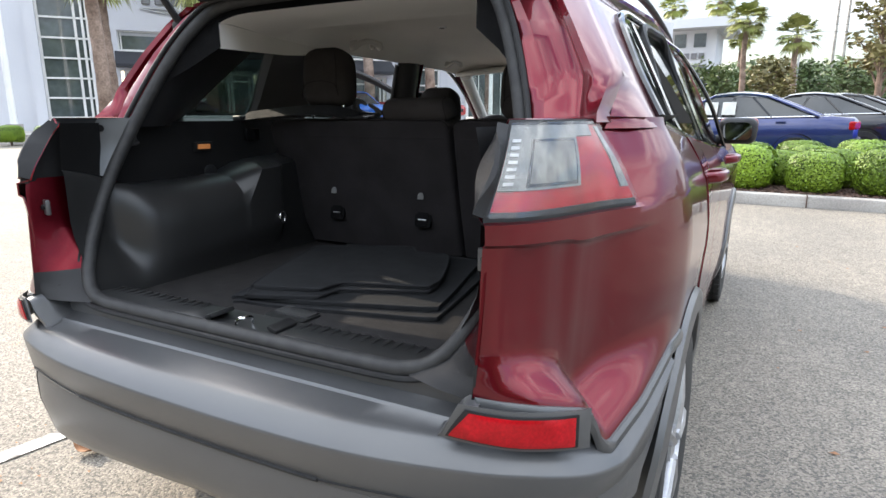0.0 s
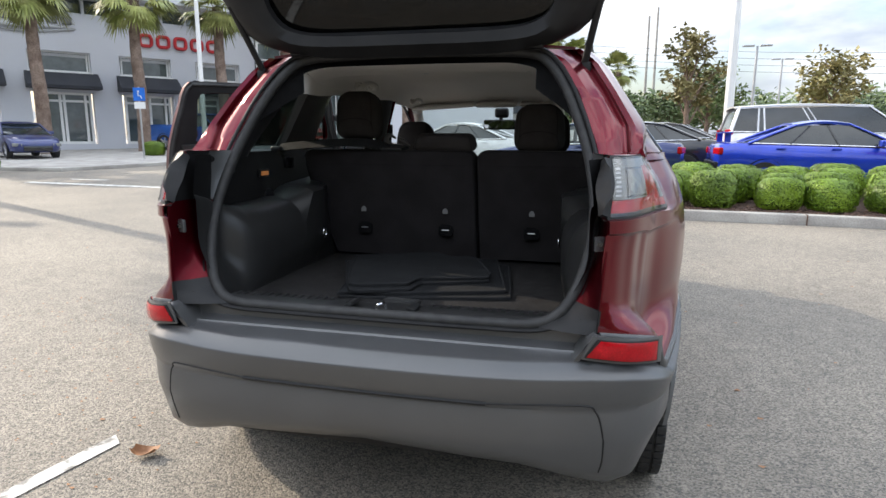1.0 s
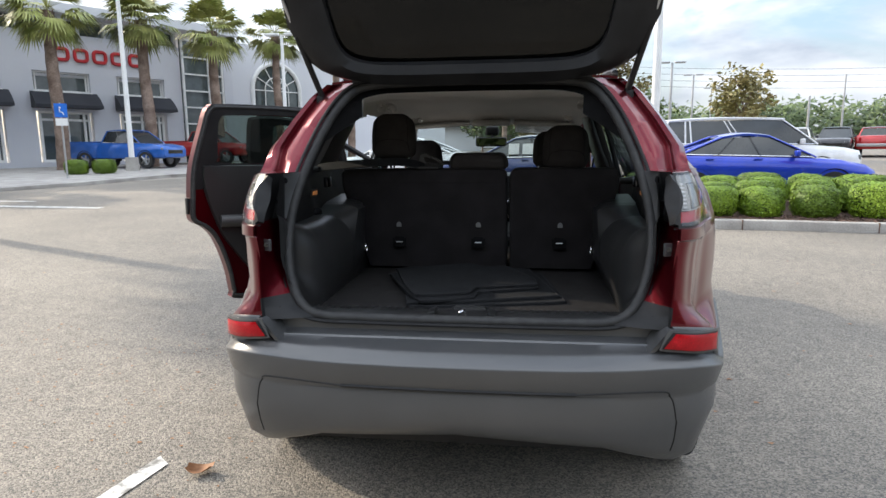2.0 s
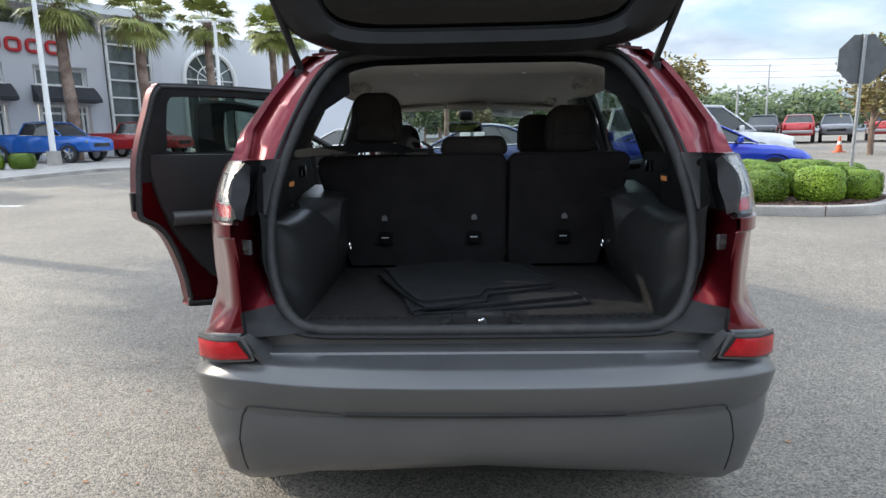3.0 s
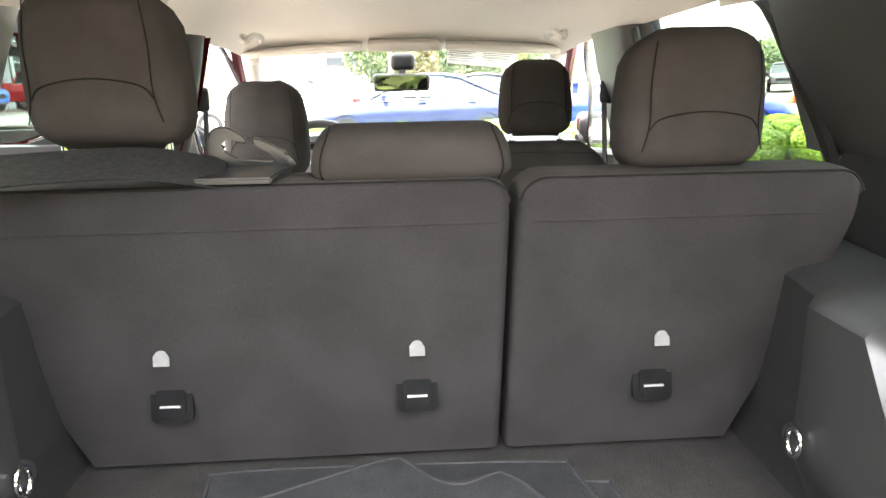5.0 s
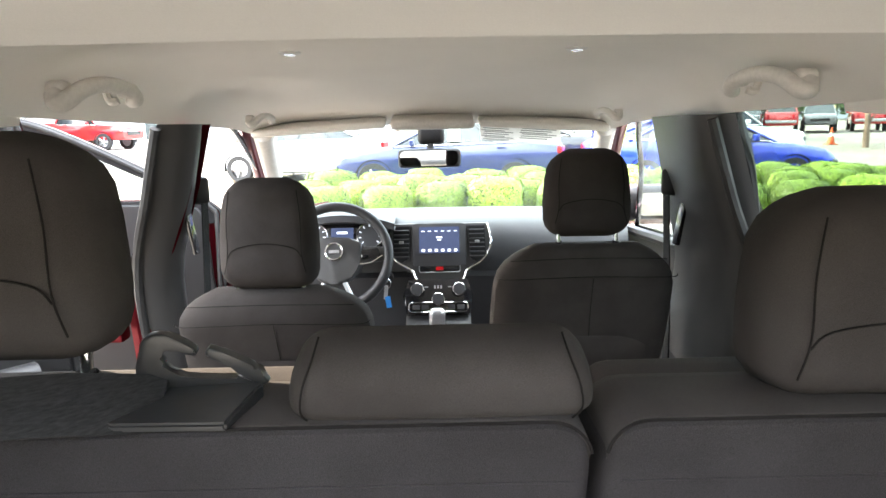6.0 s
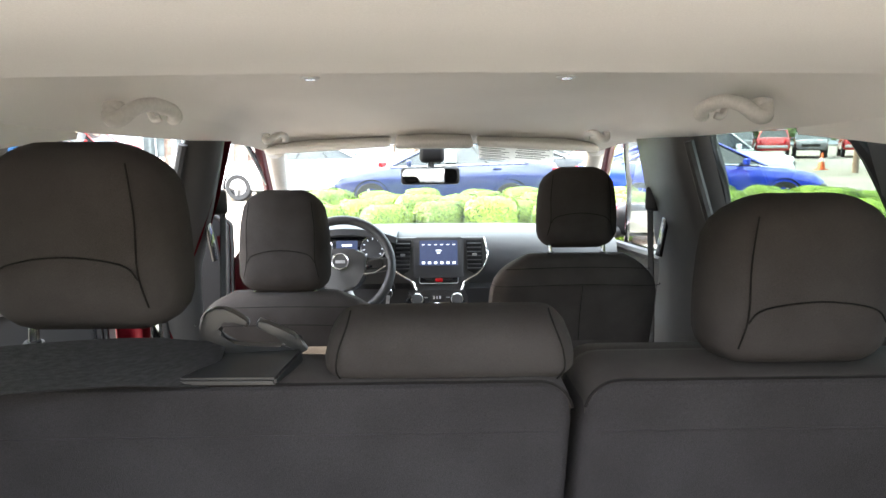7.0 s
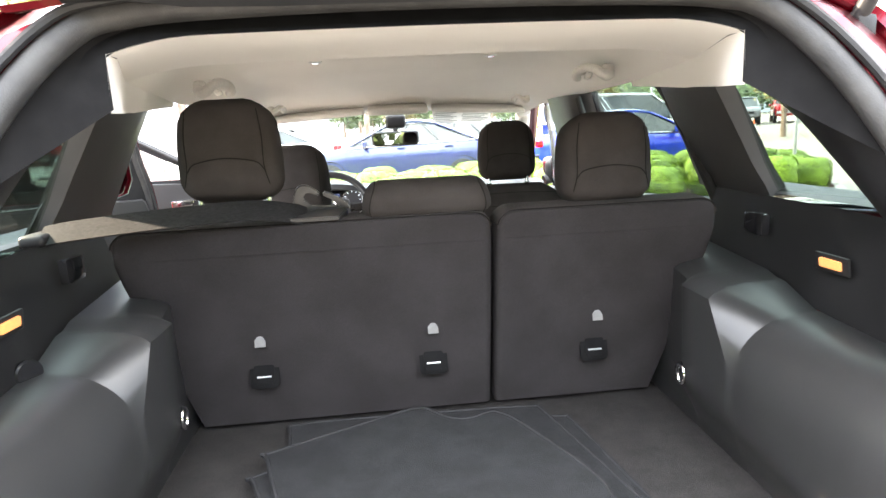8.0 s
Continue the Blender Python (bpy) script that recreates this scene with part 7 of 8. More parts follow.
def vehicle(name, label, mat, stations, cabin, length, width, wheel_r, axles, group="", tail=(0.9, 0.16), bed=None, pillars=(0.5,)):
    """A parked car, nose along +y from the middle of its length. stations: (y, low, belt, half width); cabin: (y, roof height, half width) at base and roof."""
    v = thing(name, (0, 0, 0), label, "car" if bed is None else "truck", group)
    loops = []
    for y, lo, hi, w in stations:
        loops.append([(0, y, lo), (w * 0.8, y, lo), (w * 0.97, y, lo + 0.06), (w, y, lo + (hi - lo) * 0.35), (w * 1.005, y, lo + (hi - lo) * 0.62), (w * 0.985, y, lo + (hi - lo) * 0.86), (w * 0.93, y, hi - 0.015), (w * 0.6, y, hi + 0.012), (0, y, hi + 0.02),
                      (-w * 0.6, y, hi + 0.012), (-w * 0.93, y, hi - 0.015), (-w * 0.985, y, lo + (hi - lo) * 0.86), (-w * 1.005, y, lo + (hi - lo) * 0.62), (-w, y, lo + (hi - lo) * 0.35), (-w * 0.97, y, lo + 0.06), (-w * 0.8, y, lo)])
    part("body", loft(loops), mat, v, sharp=50)
    (yb0, zb0), (yr0, zr0), (yr1, zr1), (yb1, zb1) = cabin
    wb, wr = width / 2 * 0.93, width / 2 * 0.74
    glass = loft([[(-wb, yb0, zb0), (wb, yb0, zb0), (wb, yb1, zb1), (-wb, yb1, zb1)], [(-wr, yr0, zr0 - 0.03), (wr, yr0, zr0 - 0.03), (wr, yr1, zr1 - 0.03), (-wr, yr1, zr1 - 0.03)]])
    part("glasshouse", glass, DARKGLASS, v)
    ny = 7
    top = grid(lambda u, s: (u * (wr + 0.015), yr0 + (yr1 - yr0) * s, (zr0 + (zr1 - zr0) * s) + 0.05 * math.sin(math.pi * s) - 0.045 * abs(u) ** 3), list(np.linspace(-1, 1, 9)), list(np.linspace(-0.03, 1.03, ny)))
    part("roof", thicken(top, -0.045), mat, v)
    for sx in (1, -1):
        for (ya, za), (yb, zb), r in (((yb0, zb0), (yr0, zr0), 0.05), ((yb1, zb1), (yr1, zr1), 0.035)):
            part("pillar", tube([(wb * sx, ya, za), ((wb + wr) / 2 * sx * 1.01, (ya + yb) / 2, (za + zb) / 2), (wr * sx, yb, zb - 0.01)], r, 8, flat=0.6), mat, v)
        for f in pillars:
            ya, yb = yb0 + (yb1 - yb0) * f, yr0 + (yr1 - yr0) * f
            part("door_pillar", tube([((wb + 0.004) * sx, ya, zb0 + (zb1 - zb0) * f), ((wr + 0.004) * sx, yb, zr0 - 0.02)], 0.022, 6, flat=0.6), mat if bed is None and len(pillars) > 2 else GLOSS, v)
        part("belt_line", tube([((wb + 0.006) * sx, yb0 + (yb1 - yb0) * f, zb0 + (zb1 - zb0) * f + 0.006) for f in (0, 0.5, 1)], 0.012, 6), CHROME, v)
        for ay in axles:
            c = Vector((sx * (width / 2 - 0.10), ay, wheel_r))
            wh = part("wheel", loft([[c + Vector((w, r * math.cos(a), r * math.sin(a))) for r, w in ((wheel_r * 0.64, -0.1), (wheel_r * 0.95, -0.11), (wheel_r, -0.08), (wheel_r, 0.08), (wheel_r * 0.95, 0.11), (wheel_r * 0.64, 0.1))] for a in np.linspace(0, 2 * math.pi, 25)], cap=False, closed=False), RUBBER, v)
            sp = [disc(c + Vector((0.06 * sx, 0, 0)), (1, 0, 0), wheel_r * 0.2, 0.05, 14)]
            for k in range(5):
                a = 2 * math.pi * k / 5
                d = Vector((0, math.cos(a), math.sin(a)))
                sp.append(rod(c + Vector((0.07 * sx, 0, 0)) + d * wheel_r * 0.1, c + Vector((0.07 * sx, 0, 0)) + d * wheel_r * 0.64, wheel_r * 0.10, n=8))
            part("rim", join(disc(c, (1, 0, 0), wheel_r * 0.66, 0.02, 24), *sp), SILVER, wh)
            arch = loft([[((width / 2 * 1.0 + q) * sx, ay + r * math.cos(a), wheel_r + r * math.sin(a)) for r, q in ((wheel_r * 1.0, -0.16), (wheel_r * 1.10, -0.005), (wheel_r * 1.17, 0.006))] for a in np.linspace(-0.15, math.pi + 0.15, 21)], cap=False, closed=False)
            part("wheel_arch", arch, BLACK, v)
        hz, hh = tail
        part("tail_lamp", cushion(0.30, hh, 0.10, 0.03, 0.0, m=upright(sx * (width / 2 - 0.20), stations[0][0] + 0.06, hz, 18 * sx)), LENS_RED, v)
        part("headlamp", cushion(0.34, 0.13, 0.10, 0.03, 0.0, m=upright(sx * (width / 2 - 0.24), stations[-1][0] - 0.08, stations[-1][2] - 0.06, -14 * sx)), LENS_CLEAR, v)
        part("door_mirror", cushion(0.18, 0.13, 0.09, 0.03, 0.0, m=upright(sx * (width / 2 + 0.06), yb1 - 0.42, zb1 + 0.08)), mat, v)
        for ya in (yb0 + (yb1 - yb0) * 0.22, yb0 + (yb1 - yb0) * 0.58):
            part("door_handle", box((width / 2 + 0.006) * sx, ya, zb0 - 0.10, 0.03, 0.17, 0.03, 0.01), mat, v)
    part("bumper", box(0, stations[0][0] + 0.02, stations[0][1] + 0.12, width * 0.9, 0.12, 0.20, 0.04), BLACK if bed is None else SILVER, v)
    part("grille", box(0, stations[-1][0] - 0.02, stations[-1][2] - 0.20, width * 0.55, 0.08, 0.20, 0.03), GLOSS, v)
    if bed:
        y0, y1, z = bed
        part("bed_void", box(0, (y0 + y1) / 2, z + 0.022, width * 0.78, y1 - y0, 0.03, 0.0), BLACK, v)
        for sx in (1, -1):
            part("bed_rail", box(sx * width * 0.435, (y0 + y1) / 2, z + 0.02, 0.12, y1 - y0 + 0.1, 0.05, 0.015), mat, v)
    return v


def sedan(name, label, mat, group=""):
    st = [(-2.32, 0.42, 0.93, 0.70), (-2.25, 0.30, 1.00, 0.83), (-1.9, 0.25, 1.04, 0.90), (-1.3, 0.22, 1.01, 0.92), (0.0, 0.20, 0.97, 0.92), (0.9, 0.20, 0.95, 0.92), (1.5, 0.22, 0.90, 0.91), (2.0, 0.24, 0.80, 0.86), (2.22, 0.28, 0.68, 0.76), (2.30, 0.36, 0.60, 0.62)]
    return vehicle(name, label, mat, st, ((-1.72, 1.02), (-0.85, 1.40), (0.10, 1.42), (1.02, 0.95)), 4.6, 1.84, 0.33, (-1.38, 1.38), group, (0.86, 0.15), pillars=(0.28, 0.60))


def big_suv(name, label, mat, group=""):
    st = [(-2.58, 0.50, 1.18, 0.88), (-2.5, 0.36, 1.22, 0.98), (-1.9, 0.32, 1.22, 1.0), (0.0, 0.32, 1.20, 1.0), (1.1, 0.32, 1.19, 1.0), (1.5, 0.34, 1.15, 0.99), (2.1, 0.36, 1.10, 0.97), (2.45, 0.38, 1.02, 0.92), (2.56, 0.45, 0.90, 0.80)]
    return vehicle(name, label, mat, st, ((-2.50, 1.22), (-2.32, 1.84), (0.55, 1.86), (1.42, 1.18)), 5.2, 2.0, 0.40, (-1.45, 1.52), group, (1.12, 0.34), pillars=(0.16, 0.20, 0.50, 0.54))


def pickup(name, label, mat, group=""):
    st = [(-2.92, 0.62, 1.30, 0.92), (-2.85, 0.48, 1.34, 1.0), (-1.0, 0.46, 1.32, 1.0), (0.4, 0.46, 1.28, 1.0), (1.5, 0.46, 1.26, 1.0), (2.3, 0.48, 1.22, 0.98), (2.75, 0.50, 1.14, 0.94), (2.88, 0.56, 1.02, 0.84)]
    return vehicle(name, label, mat, st, ((-0.72, 1.30), (-0.50, 1.88), (0.75, 1.90), (1.55, 1.26)), 5.8, 2.02, 0.42, (-1.78, 1.85), group, (1.08, 0.30), bed=(-2.75, -0.85, 1.32), pillars=(0.46,))


def park(ob, x, y, yaw):
    ob.matrix_basis = pose(x, y, gz(y) + (0.12 if x < -14 else 0.0), 0, 0, yaw)
    return ob


BLUE = paint("bright_blue_paint", (0.006, 0.035, 0.42))
NAVY = paint("navy_paint", (0.012, 0.022, 0.11))
JET = paint("black_paint", (0.016, 0.015, 0.018))
GREYP = paint("grey_paint", (0.12, 0.12, 0.13))
WHITEP = paint("white_car_paint", (0.72, 0.72, 0.72), 0.0)
REDP = paint("bright_red_paint", (0.35, 0.012, 0.012))
blue_sedan = park(sedan("sedan", "bright blue sports saloon with a boot spoiler", BLUE, "parked cars past the island"), 5.45, 12.9, -93)
part("spoiler", join(box(0, -2.12, 1.24, 1.5, 0.22, 0.03, 0.012), box(0.6, -2.08, 1.14, 0.05, 0.12, 0.2, 0.01), box(-0.6, -2.08, 1.14, 0.05, 0.12, 0.2, 0.01)), BLUE, blue_sedan)
park(big_suv("suv_white", "large white SUV with dark windows", WHITEP, "parked cars past the island"), 6.5, 16.2, -92).name = "suv"
navy = park(sedan("sedan", "navy blue saloon with price sheets on its side glass", NAVY, "parked cars past the island"), 0.25, 13.2, 84)
for y in (-0.2, 0.12):
    part("price_sheet", box(0.84, y, 1.17, 0.006, 0.24, 0.26, turn=(0, -22, 0)), PAPER, navy)
    part("price_sheet", box(-0.84, y, 1.17, 0.006, 0.24, 0.26, turn=(0, 22, 0)), PAPER, navy)
for spec in ((1.6, 16.0, 84, JET, "black saloon among parked cars"), (2.4, 19.0, 84, GREYP, "grey saloon among parked cars"), (3.4, 25.0, 80, JET, "dark saloon far along the parked row"), (-3.4, 16.4, 84, WHITEP, "white saloon among parked cars")):
    park(sedan("sedan", spec[4], spec[3], "parked cars past the island"), *spec[:3])
park(pickup("pickup_truck", "bright blue pickup parked before the showroom", paint("truck_blue", (0.008, 0.10, 0.42))), -20.3, 27.9, -96)
park(pickup("pickup_truck", "red pickup parked before the showroom", REDP), -18.3, 32.6, -98)
park(sedan("sedan", "dark blue saloon parked by the showroom", NAVY), -22.9, 19.2, -118)
for k, (x, col, lab) in enumerate(((18.6, WHITEP, "white"), (21.4, JET, "black"), (24.0, REDP, "red"), (26.8, GREYP, "grey"), (30.5, REDP, "dark red"), (36.5, WHITEP, "white"), (40.0, WHITEP, "white"))):
    park(pickup("pickup_truck", lab + " pickup in a far parked row", col, "far row of pickups"), x, 40.0 + 0.12 * x, 150 if k % 2 else -30)

# ---- showroom ----
FP, FD = Vector((-24.31, 31.69, 0)), Vector((0.588, 0.809, 0)).normalized()
FN = Vector((FD.y, -FD.x, 0))
FB = 0.93
YAW = math.degrees(math.atan2(FD.y, FD.x))
hall = thing("showroom", tuple(FP + Vector((0, 0, FB))), "two-storey pale grey car showroom with dark awnings", "building")


def fbox(u0, u1, z0, z1, d0, d1, bevel=0.0):
    """A block of the facade: along it, upwards, and out from its face."""
    c = FP + FD * ((u0 + u1) / 2) + FN * ((d0 + d1) / 2)
    return box(c.x, c.y, FB + (z0 + z1) / 2, u1 - u0, d1 - d0, z1 - z0, bevel, 1, (0, 0, YAW))


bays = [(-12.2, -9.2), (-7.8, -4.8), (-3.35, -0.5), (0.95, 3.75)]
walls = []
edges = [-13.4] + [e for b in bays for e in b] + [4.8]
for k in range(0, len(edges), 2):
    walls.append(fbox(edges[k], edges[k + 1], -0.6, 7.0, -0.5, 0.0))
for a, b in bays:
    walls += [fbox(a, b, 2.82, 3.92, -0.5, 0.0), fbox(a, b, 5.0, 7.0, -0.5, 0.0), fbox(a, b, -0.6, 0.0, -0.5, 0.0)]
for w in walls:
    part("wall", w, WALL, hall)
for a, b in bays:
    w = part("window", join(fbox(a, b, 3.92, 4.0, -0.30, -0.22), fbox(a, b, 4.92, 5.0, -0.30, -0.22), *[fbox(q - 0.04, q + 0.04, 4.0, 4.92, -0.30, -0.22) for q in (a + 0.04, a + 0.16, b - 0.16, b - 0.04)]), WHITE, hall)
    part("pane", fbox(a, b, 3.92, 5.0, -0.34, -0.30), SHOPGLASS, w)
    part("blind", fbox(a + 0.1, b - 0.1, 4.74, 4.90, -0.299, -0.285), WALL_LIGHT, w)
    part("sill", fbox(a - 0.05, b + 0.05, 3.86, 3.92, -0.05, 0.10), WHITE, w)
    d = part("door", fbox(a + 0.15, b - 0.1, 0.0, 2.82, -0.36, -0.32), SHOPGLASS, hall)
    for q in (a + 0.22, a + 1.35, a + 1.55, b - 0.42, b - 0.17):
        part("frame", fbox(q - 0.065, q + 0.065, 0.14, 2.70, -0.319, -0.2), WHITE, d)
    for z0, z1 in ((0.0, 0.14), (2.30, 2.42), (2.70, 2.84)):
        part("rail", fbox(a + 0.15, b - 0.1, z0, z1, -0.318, -0.195), WHITE, d)
    c0, c1 = FP + FD * (a - 0.20), FP + FD * (b + 0.30)
    prof = ((0.02, 3.88), (0.55, 3.55), (1.0, 3.14), (1.0, 2.98), (0.02, 2.98))
    part("awning", loft([[tuple(c + FN * q + Vector((0, 0, FB + z))) for q, z in prof] for c in (c0, c1)]), AWNING, hall, "dark grey sloping awning")
part("clerestory", join(fbox(-13.4, 4.8, 7.0, 7.1, -0.9, -0.1), fbox(-13.4, 4.8, 7.9, 8.0, -0.9, -0.1), *[fbox(q, q + 0.14, 7.1, 7.9, -0.8, -0.2) for q in np.linspace(-13.2, 4.6, 14)]), WALL, hall)
part("clerestory_glass", fbox(-13.3, 4.7, 7.1, 7.9, -0.6, -0.55), SHOPGLASS, hall)
part("roof_slab", fbox(-16.4, 8.3, 8.0, 8.5, -14.0, 1.2), WALL_LIGHT, hall)
for u0, u1 in ((4.85, 7.6), (-15.9, -13.5)):
    tw = part("glass_tower", join(*[fbox(u0, u1, z, z + 0.09, 0.1, 0.25) for z in np.linspace(0.2, 7.5, 8)], *[fbox(q - 0.06, q + 0.06, 0, 7.6, 0.1, 0.25) for q in (u0 + 0.06, u0 + 1.75, u0 + 2.1, u1 - 0.06)]), WHITE, hall)
    part("pane", fbox(u0, u1, -0.4, 7.6, -0.1, 0.1), SHOPGLASS, tw)
for q in ((7.6, 8.2, -0.6, 7.99, -3.0, 0.3), (-13.5, -13.4, -0.6, 8.4, -3.0, 0.3), (-16.4, -15.9, -0.6, 8.4, -3.0, 0.5)):
    part("pier", fbox(*q), WALL, hall)
AC, AR, AZ = 12.0, 1.95, 4.85
for q in ((8.2, AC - AR, -0.6, 7.9, -0.9, -0.4), (AC - AR, AC + AR, 7.0, 7.9, -0.9, -0.4), (AC + AR, 30, -0.6, 7.9, -0.9, -0.4), (-46, -16.4, -0.6, 7.4, -1.5, -1.0)):
    part("end_wall", fbox(*q), WALL_LIGHT, hall)
arch = [(math.cos(a) * AR, math.sin(a) * AR) for a in np.linspace(0, math.pi, 25)]
ac = FP + FD * AC + FN * -0.35
ringp = [ac + FD * (-AR) + Vector((0, 0, FB + 0.2))] + [ac + FD * (-u) + Vector((0, 0, FB + AZ + v)) for u, v in arch] + [ac + FD * AR + Vector((0, 0, FB + 0.2))]
aw = part("arched_window", tube(ringp, 0.16, 8, up=(0.8, -0.6, 0)), WHITE, hall, "tall arched showroom window with white frame")
part("pane", raw([tuple(p + FN * -0.1) for p in ringp], [tuple(range(len(ringp)))]), SHOPGLASS, aw)
part("glazing_bars", join(*[rod(ac + Vector((0, 0, FB + AZ)), ac + FD * (AR * math.cos(a)) + Vector((0, 0, FB + AZ + AR * math.sin(a))), 0.04, n=6) for a in np.linspace(0.0, math.pi, 7)], *[rod(ac + FD * q + Vector((0, 0, FB + 0.2)), ac + FD * q + Vector((0, 0, FB + AZ)), 0.04, n=6) for q in (-0.95, 0, 0.95)],
                          tube([ac + FD * (AR * 0.5 * math.cos(a)) + Vector((0, 0, FB + AZ + AR * 0.5 * math.sin(a))) for a in np.linspace(0, math.pi, 13)], 0.04, 6, up=(0.8, -0.6, 0))), WHITE, aw)
arch_wall = []
for i in range(len(arch) - 1):
    (u0, v0), (u1, v1) = arch[i], arch[i + 1]
    arch_wall.append(fbox(AC + min(u0, u1), AC + max(u0, u1) + 0.001, AZ + min(v0, v1), 7.0, -0.9, -0.4))
part("arch_wall", join(*arch_wall), WALL_LIGHT, hall)
SIGNRED = material("red_sign_letters", (0.42, 0.02, 0.025), 0.4, scale=2.0)
SIGNGREY = material("grey_sign_letters", (0.16, 0.16, 0.17), 0.35, metal=0.6, scale=2.0)


def sign_ring(u0, u1, z0, z1, wide):
    """A raised hollow block, as broad as a letter of the sign."""
    c = FP + FD * ((u0 + u1) / 2) + FN * 0.08 + Vector((0, 0, FB + (z0 + z1) / 2))
    line = [c + FD * u + Vector((0, 0, v)) for u, v in rounded(u1 - u0 - wide, z1 - z0 - wide, 0.18)]
    return tube(line, wide / 2, 6, closed=True, up=tuple(FN))


sg = part("red_sign", sign_ring(-2.25, -1.42, 5.57, 6.37, 0.2), SIGNRED, hall, "row of red sign blocks")
for k in range(1, 5):
    part("sign_block", sign_ring(-2.25 + 0.98 * k, -1.42 + 0.98 * k, 5.57, 6.37, 0.2), SIGNRED, sg)
sg = part("grey_sign", fbox(-10.8, -10.35, 6.42, 6.85, 0.02, 0.12, 0.06), SIGNGREY, hall, "row of grey sign blocks")
for k in range(1, 8):
    part("sign_block", fbox(-10.8 + 0.68 * k, -10.30 + 0.68 * k, 6.42, 6.85, 0.02, 0.12, 0.06), SIGNGREY, sg)
wing = tube([tuple(FP + FD * u + FN * 0.08 + Vector((0, 0, FB + z))) for u, z in [(p.x, p.y) for p in smooth_path([(-10.9, 6.20, 0), (-9.6, 6.22, 0), (-8.1, 6.08, 0), (-6.6, 6.22, 0), (-5.4, 6.24, 0), (-6.8, 6.02, 0), (-8.1, 5.90, 0), (-9.5, 6.0, 0)], 4, closed=True)]], 0.05, 6, closed=True, up=(0.8, -0.6, 0))
part("winged_emblem", wing, SILVER, sg)
# pavement before it
pv = [(-54, 12.4), (-36, 14.7), (-27, 15.6), (-18.9, 13.8), (-15.6, 14.0), (-14.5, 17.4), (-14.0, 21.4), (-8, 26.8), (1.8, 34), (1.8, 54), (-54, 54)]
single("pavement", slab(pv, 0.14, Matrix.Translation((0, 0, 0.07)) @ Matrix.Shear("XZ", 4, (0, 0)), 0.02), CONCRETE, "pale concrete pavement before the showroom", "pavement", kind="structure")
for v in bpy.data.objects["pavement"].data.vertices:
    v.co.z += gz(v.co.y) - 0.02

# ---- second building, far ahead ----
far = thing("far_showroom", (-8, 72, gz(72)), "pale far building with a flat overhanging roof and awnings", "building")
part("wall", box(-11.5, 77, 5.6, 13.4, 10, 9.0), WALL_LIGHT, far)
part("roof_slab", box(-9.5, 76, 10.5, 13.5, 13, 0.9), WALL_LIGHT, far)
for x in (-8.4, -6.4):
    w = part("window", box(x, 71.95, 9.0, 1.2, 0.1, 1.4), SHOPGLASS, far)
    part("awning", loft([[(x - 1.0, 71.98, 5.1), (x - 1.0, 71.0, 4.2), (x - 1.0, 71.98, 4.2)], [(x + 1.0, 71.98, 5.1), (x + 1.0, 71.0, 4.2), (x + 1.0, 71.98, 4.2)]]), AWNING, far)
    part("upper_window", box(x, 71.93, 5.9, 1.4, 0.1, 1.2), SHOPGLASS, far)
for k in range(4):
    part("sign_block", box(-8.4 + 0.75 * k, 71.9, 7.4, 0.55, 0.12, 0.6), SIGNGREY, far)

# ---- poles and signs ----
def pole(name, x, y, h, r, label, heads=2, mat=WHITE):
    z = gz(y)
    p = thing(name, (x, y, z), label, "street lamp" if heads else "pole")
    part("shaft", rod((x, y, z), (x, y, z + h), r, r * 0.65, 14), mat, p)
    part("base", rod((x, y, z - 0.05), (x, y, z + 0.75), r * 2.3, r * 2.2, 16) if r > 0.07 else rod((x, y, z), (x, y, z + 0.1), r * 2), CONCRETE, p)
    for e in range(heads):
        s = -1 if e else 1
        part("lamp_head", box(x + 0.55 * s, y, z + h + 0.03, 0.75, 0.34, 0.12, 0.04), mat, p)
    return p


pole("street_lamp", -17.95, 24.75, 8.0, 0.13, "white twin-headed car-park lamp post")
pole("street_lamp", -12.55, 30.4, 7.0, 0.12, "white twin-headed car-park lamp post")
pole("street_lamp", -24.5, 12.3, 9.0, 0.13, "white car-park lamp post")
pole("street_lamp", 4.95, 21.0, 9.5, 0.16, "white car-park lamp post on a concrete foot")
for x, y, h in ((11.0, 45, 6.7), (17.0, 62, 7.4), (24.0, 80, 7.4), (-1.5, 62, 8), (3.0, 72, 8)):
    pole("street_lamp", x, y, h, 0.11, "grey car-park lamp post far off", 2, SILVER)
for x, y, h in ((20.5, 45, 4.2), (30, 60, 7.0)):
    pole("utility_pole", x, y, h, 0.10, "plain grey utility pole far off", 0, SILVER)
for x in (7.6, 8.8):
    pole("mast", x, 98, 17.5 + (x - 7.6), 0.22, "slender pale mast far off", 0, CONCRETE)
SIGNBACK = material("dull_sign_back", (0.10, 0.105, 0.11), 0.6, second=(0.13, 0.135, 0.14), scale=6.0)
st = thing("stop_sign", (6.95, 9.6, gz(9.6) + 0.12), "back of an octagonal traffic sign on a steel post", "sign")
part("post", rod((6.95, 9.6, gz(9.6)), (6.98, 9.6, 3.02), 0.03), SILVER, st)
part("plate", slab([(0.45 * math.cos(radians(22.5 + 45 * k)), 0.45 * math.sin(radians(22.5 + 45 * k))) for k in range(8)], 0.006, upright(6.99, 9.64, 2.62)), SIGNBACK, st)
part("front_face", slab([(0.44 * math.cos(radians(22.5 + 45 * k)), 0.44 * math.sin(radians(22.5 + 45 * k))) for k in range(8)], 0.003, upright(6.99, 9.648, 2.62)), LENS_RED, st)
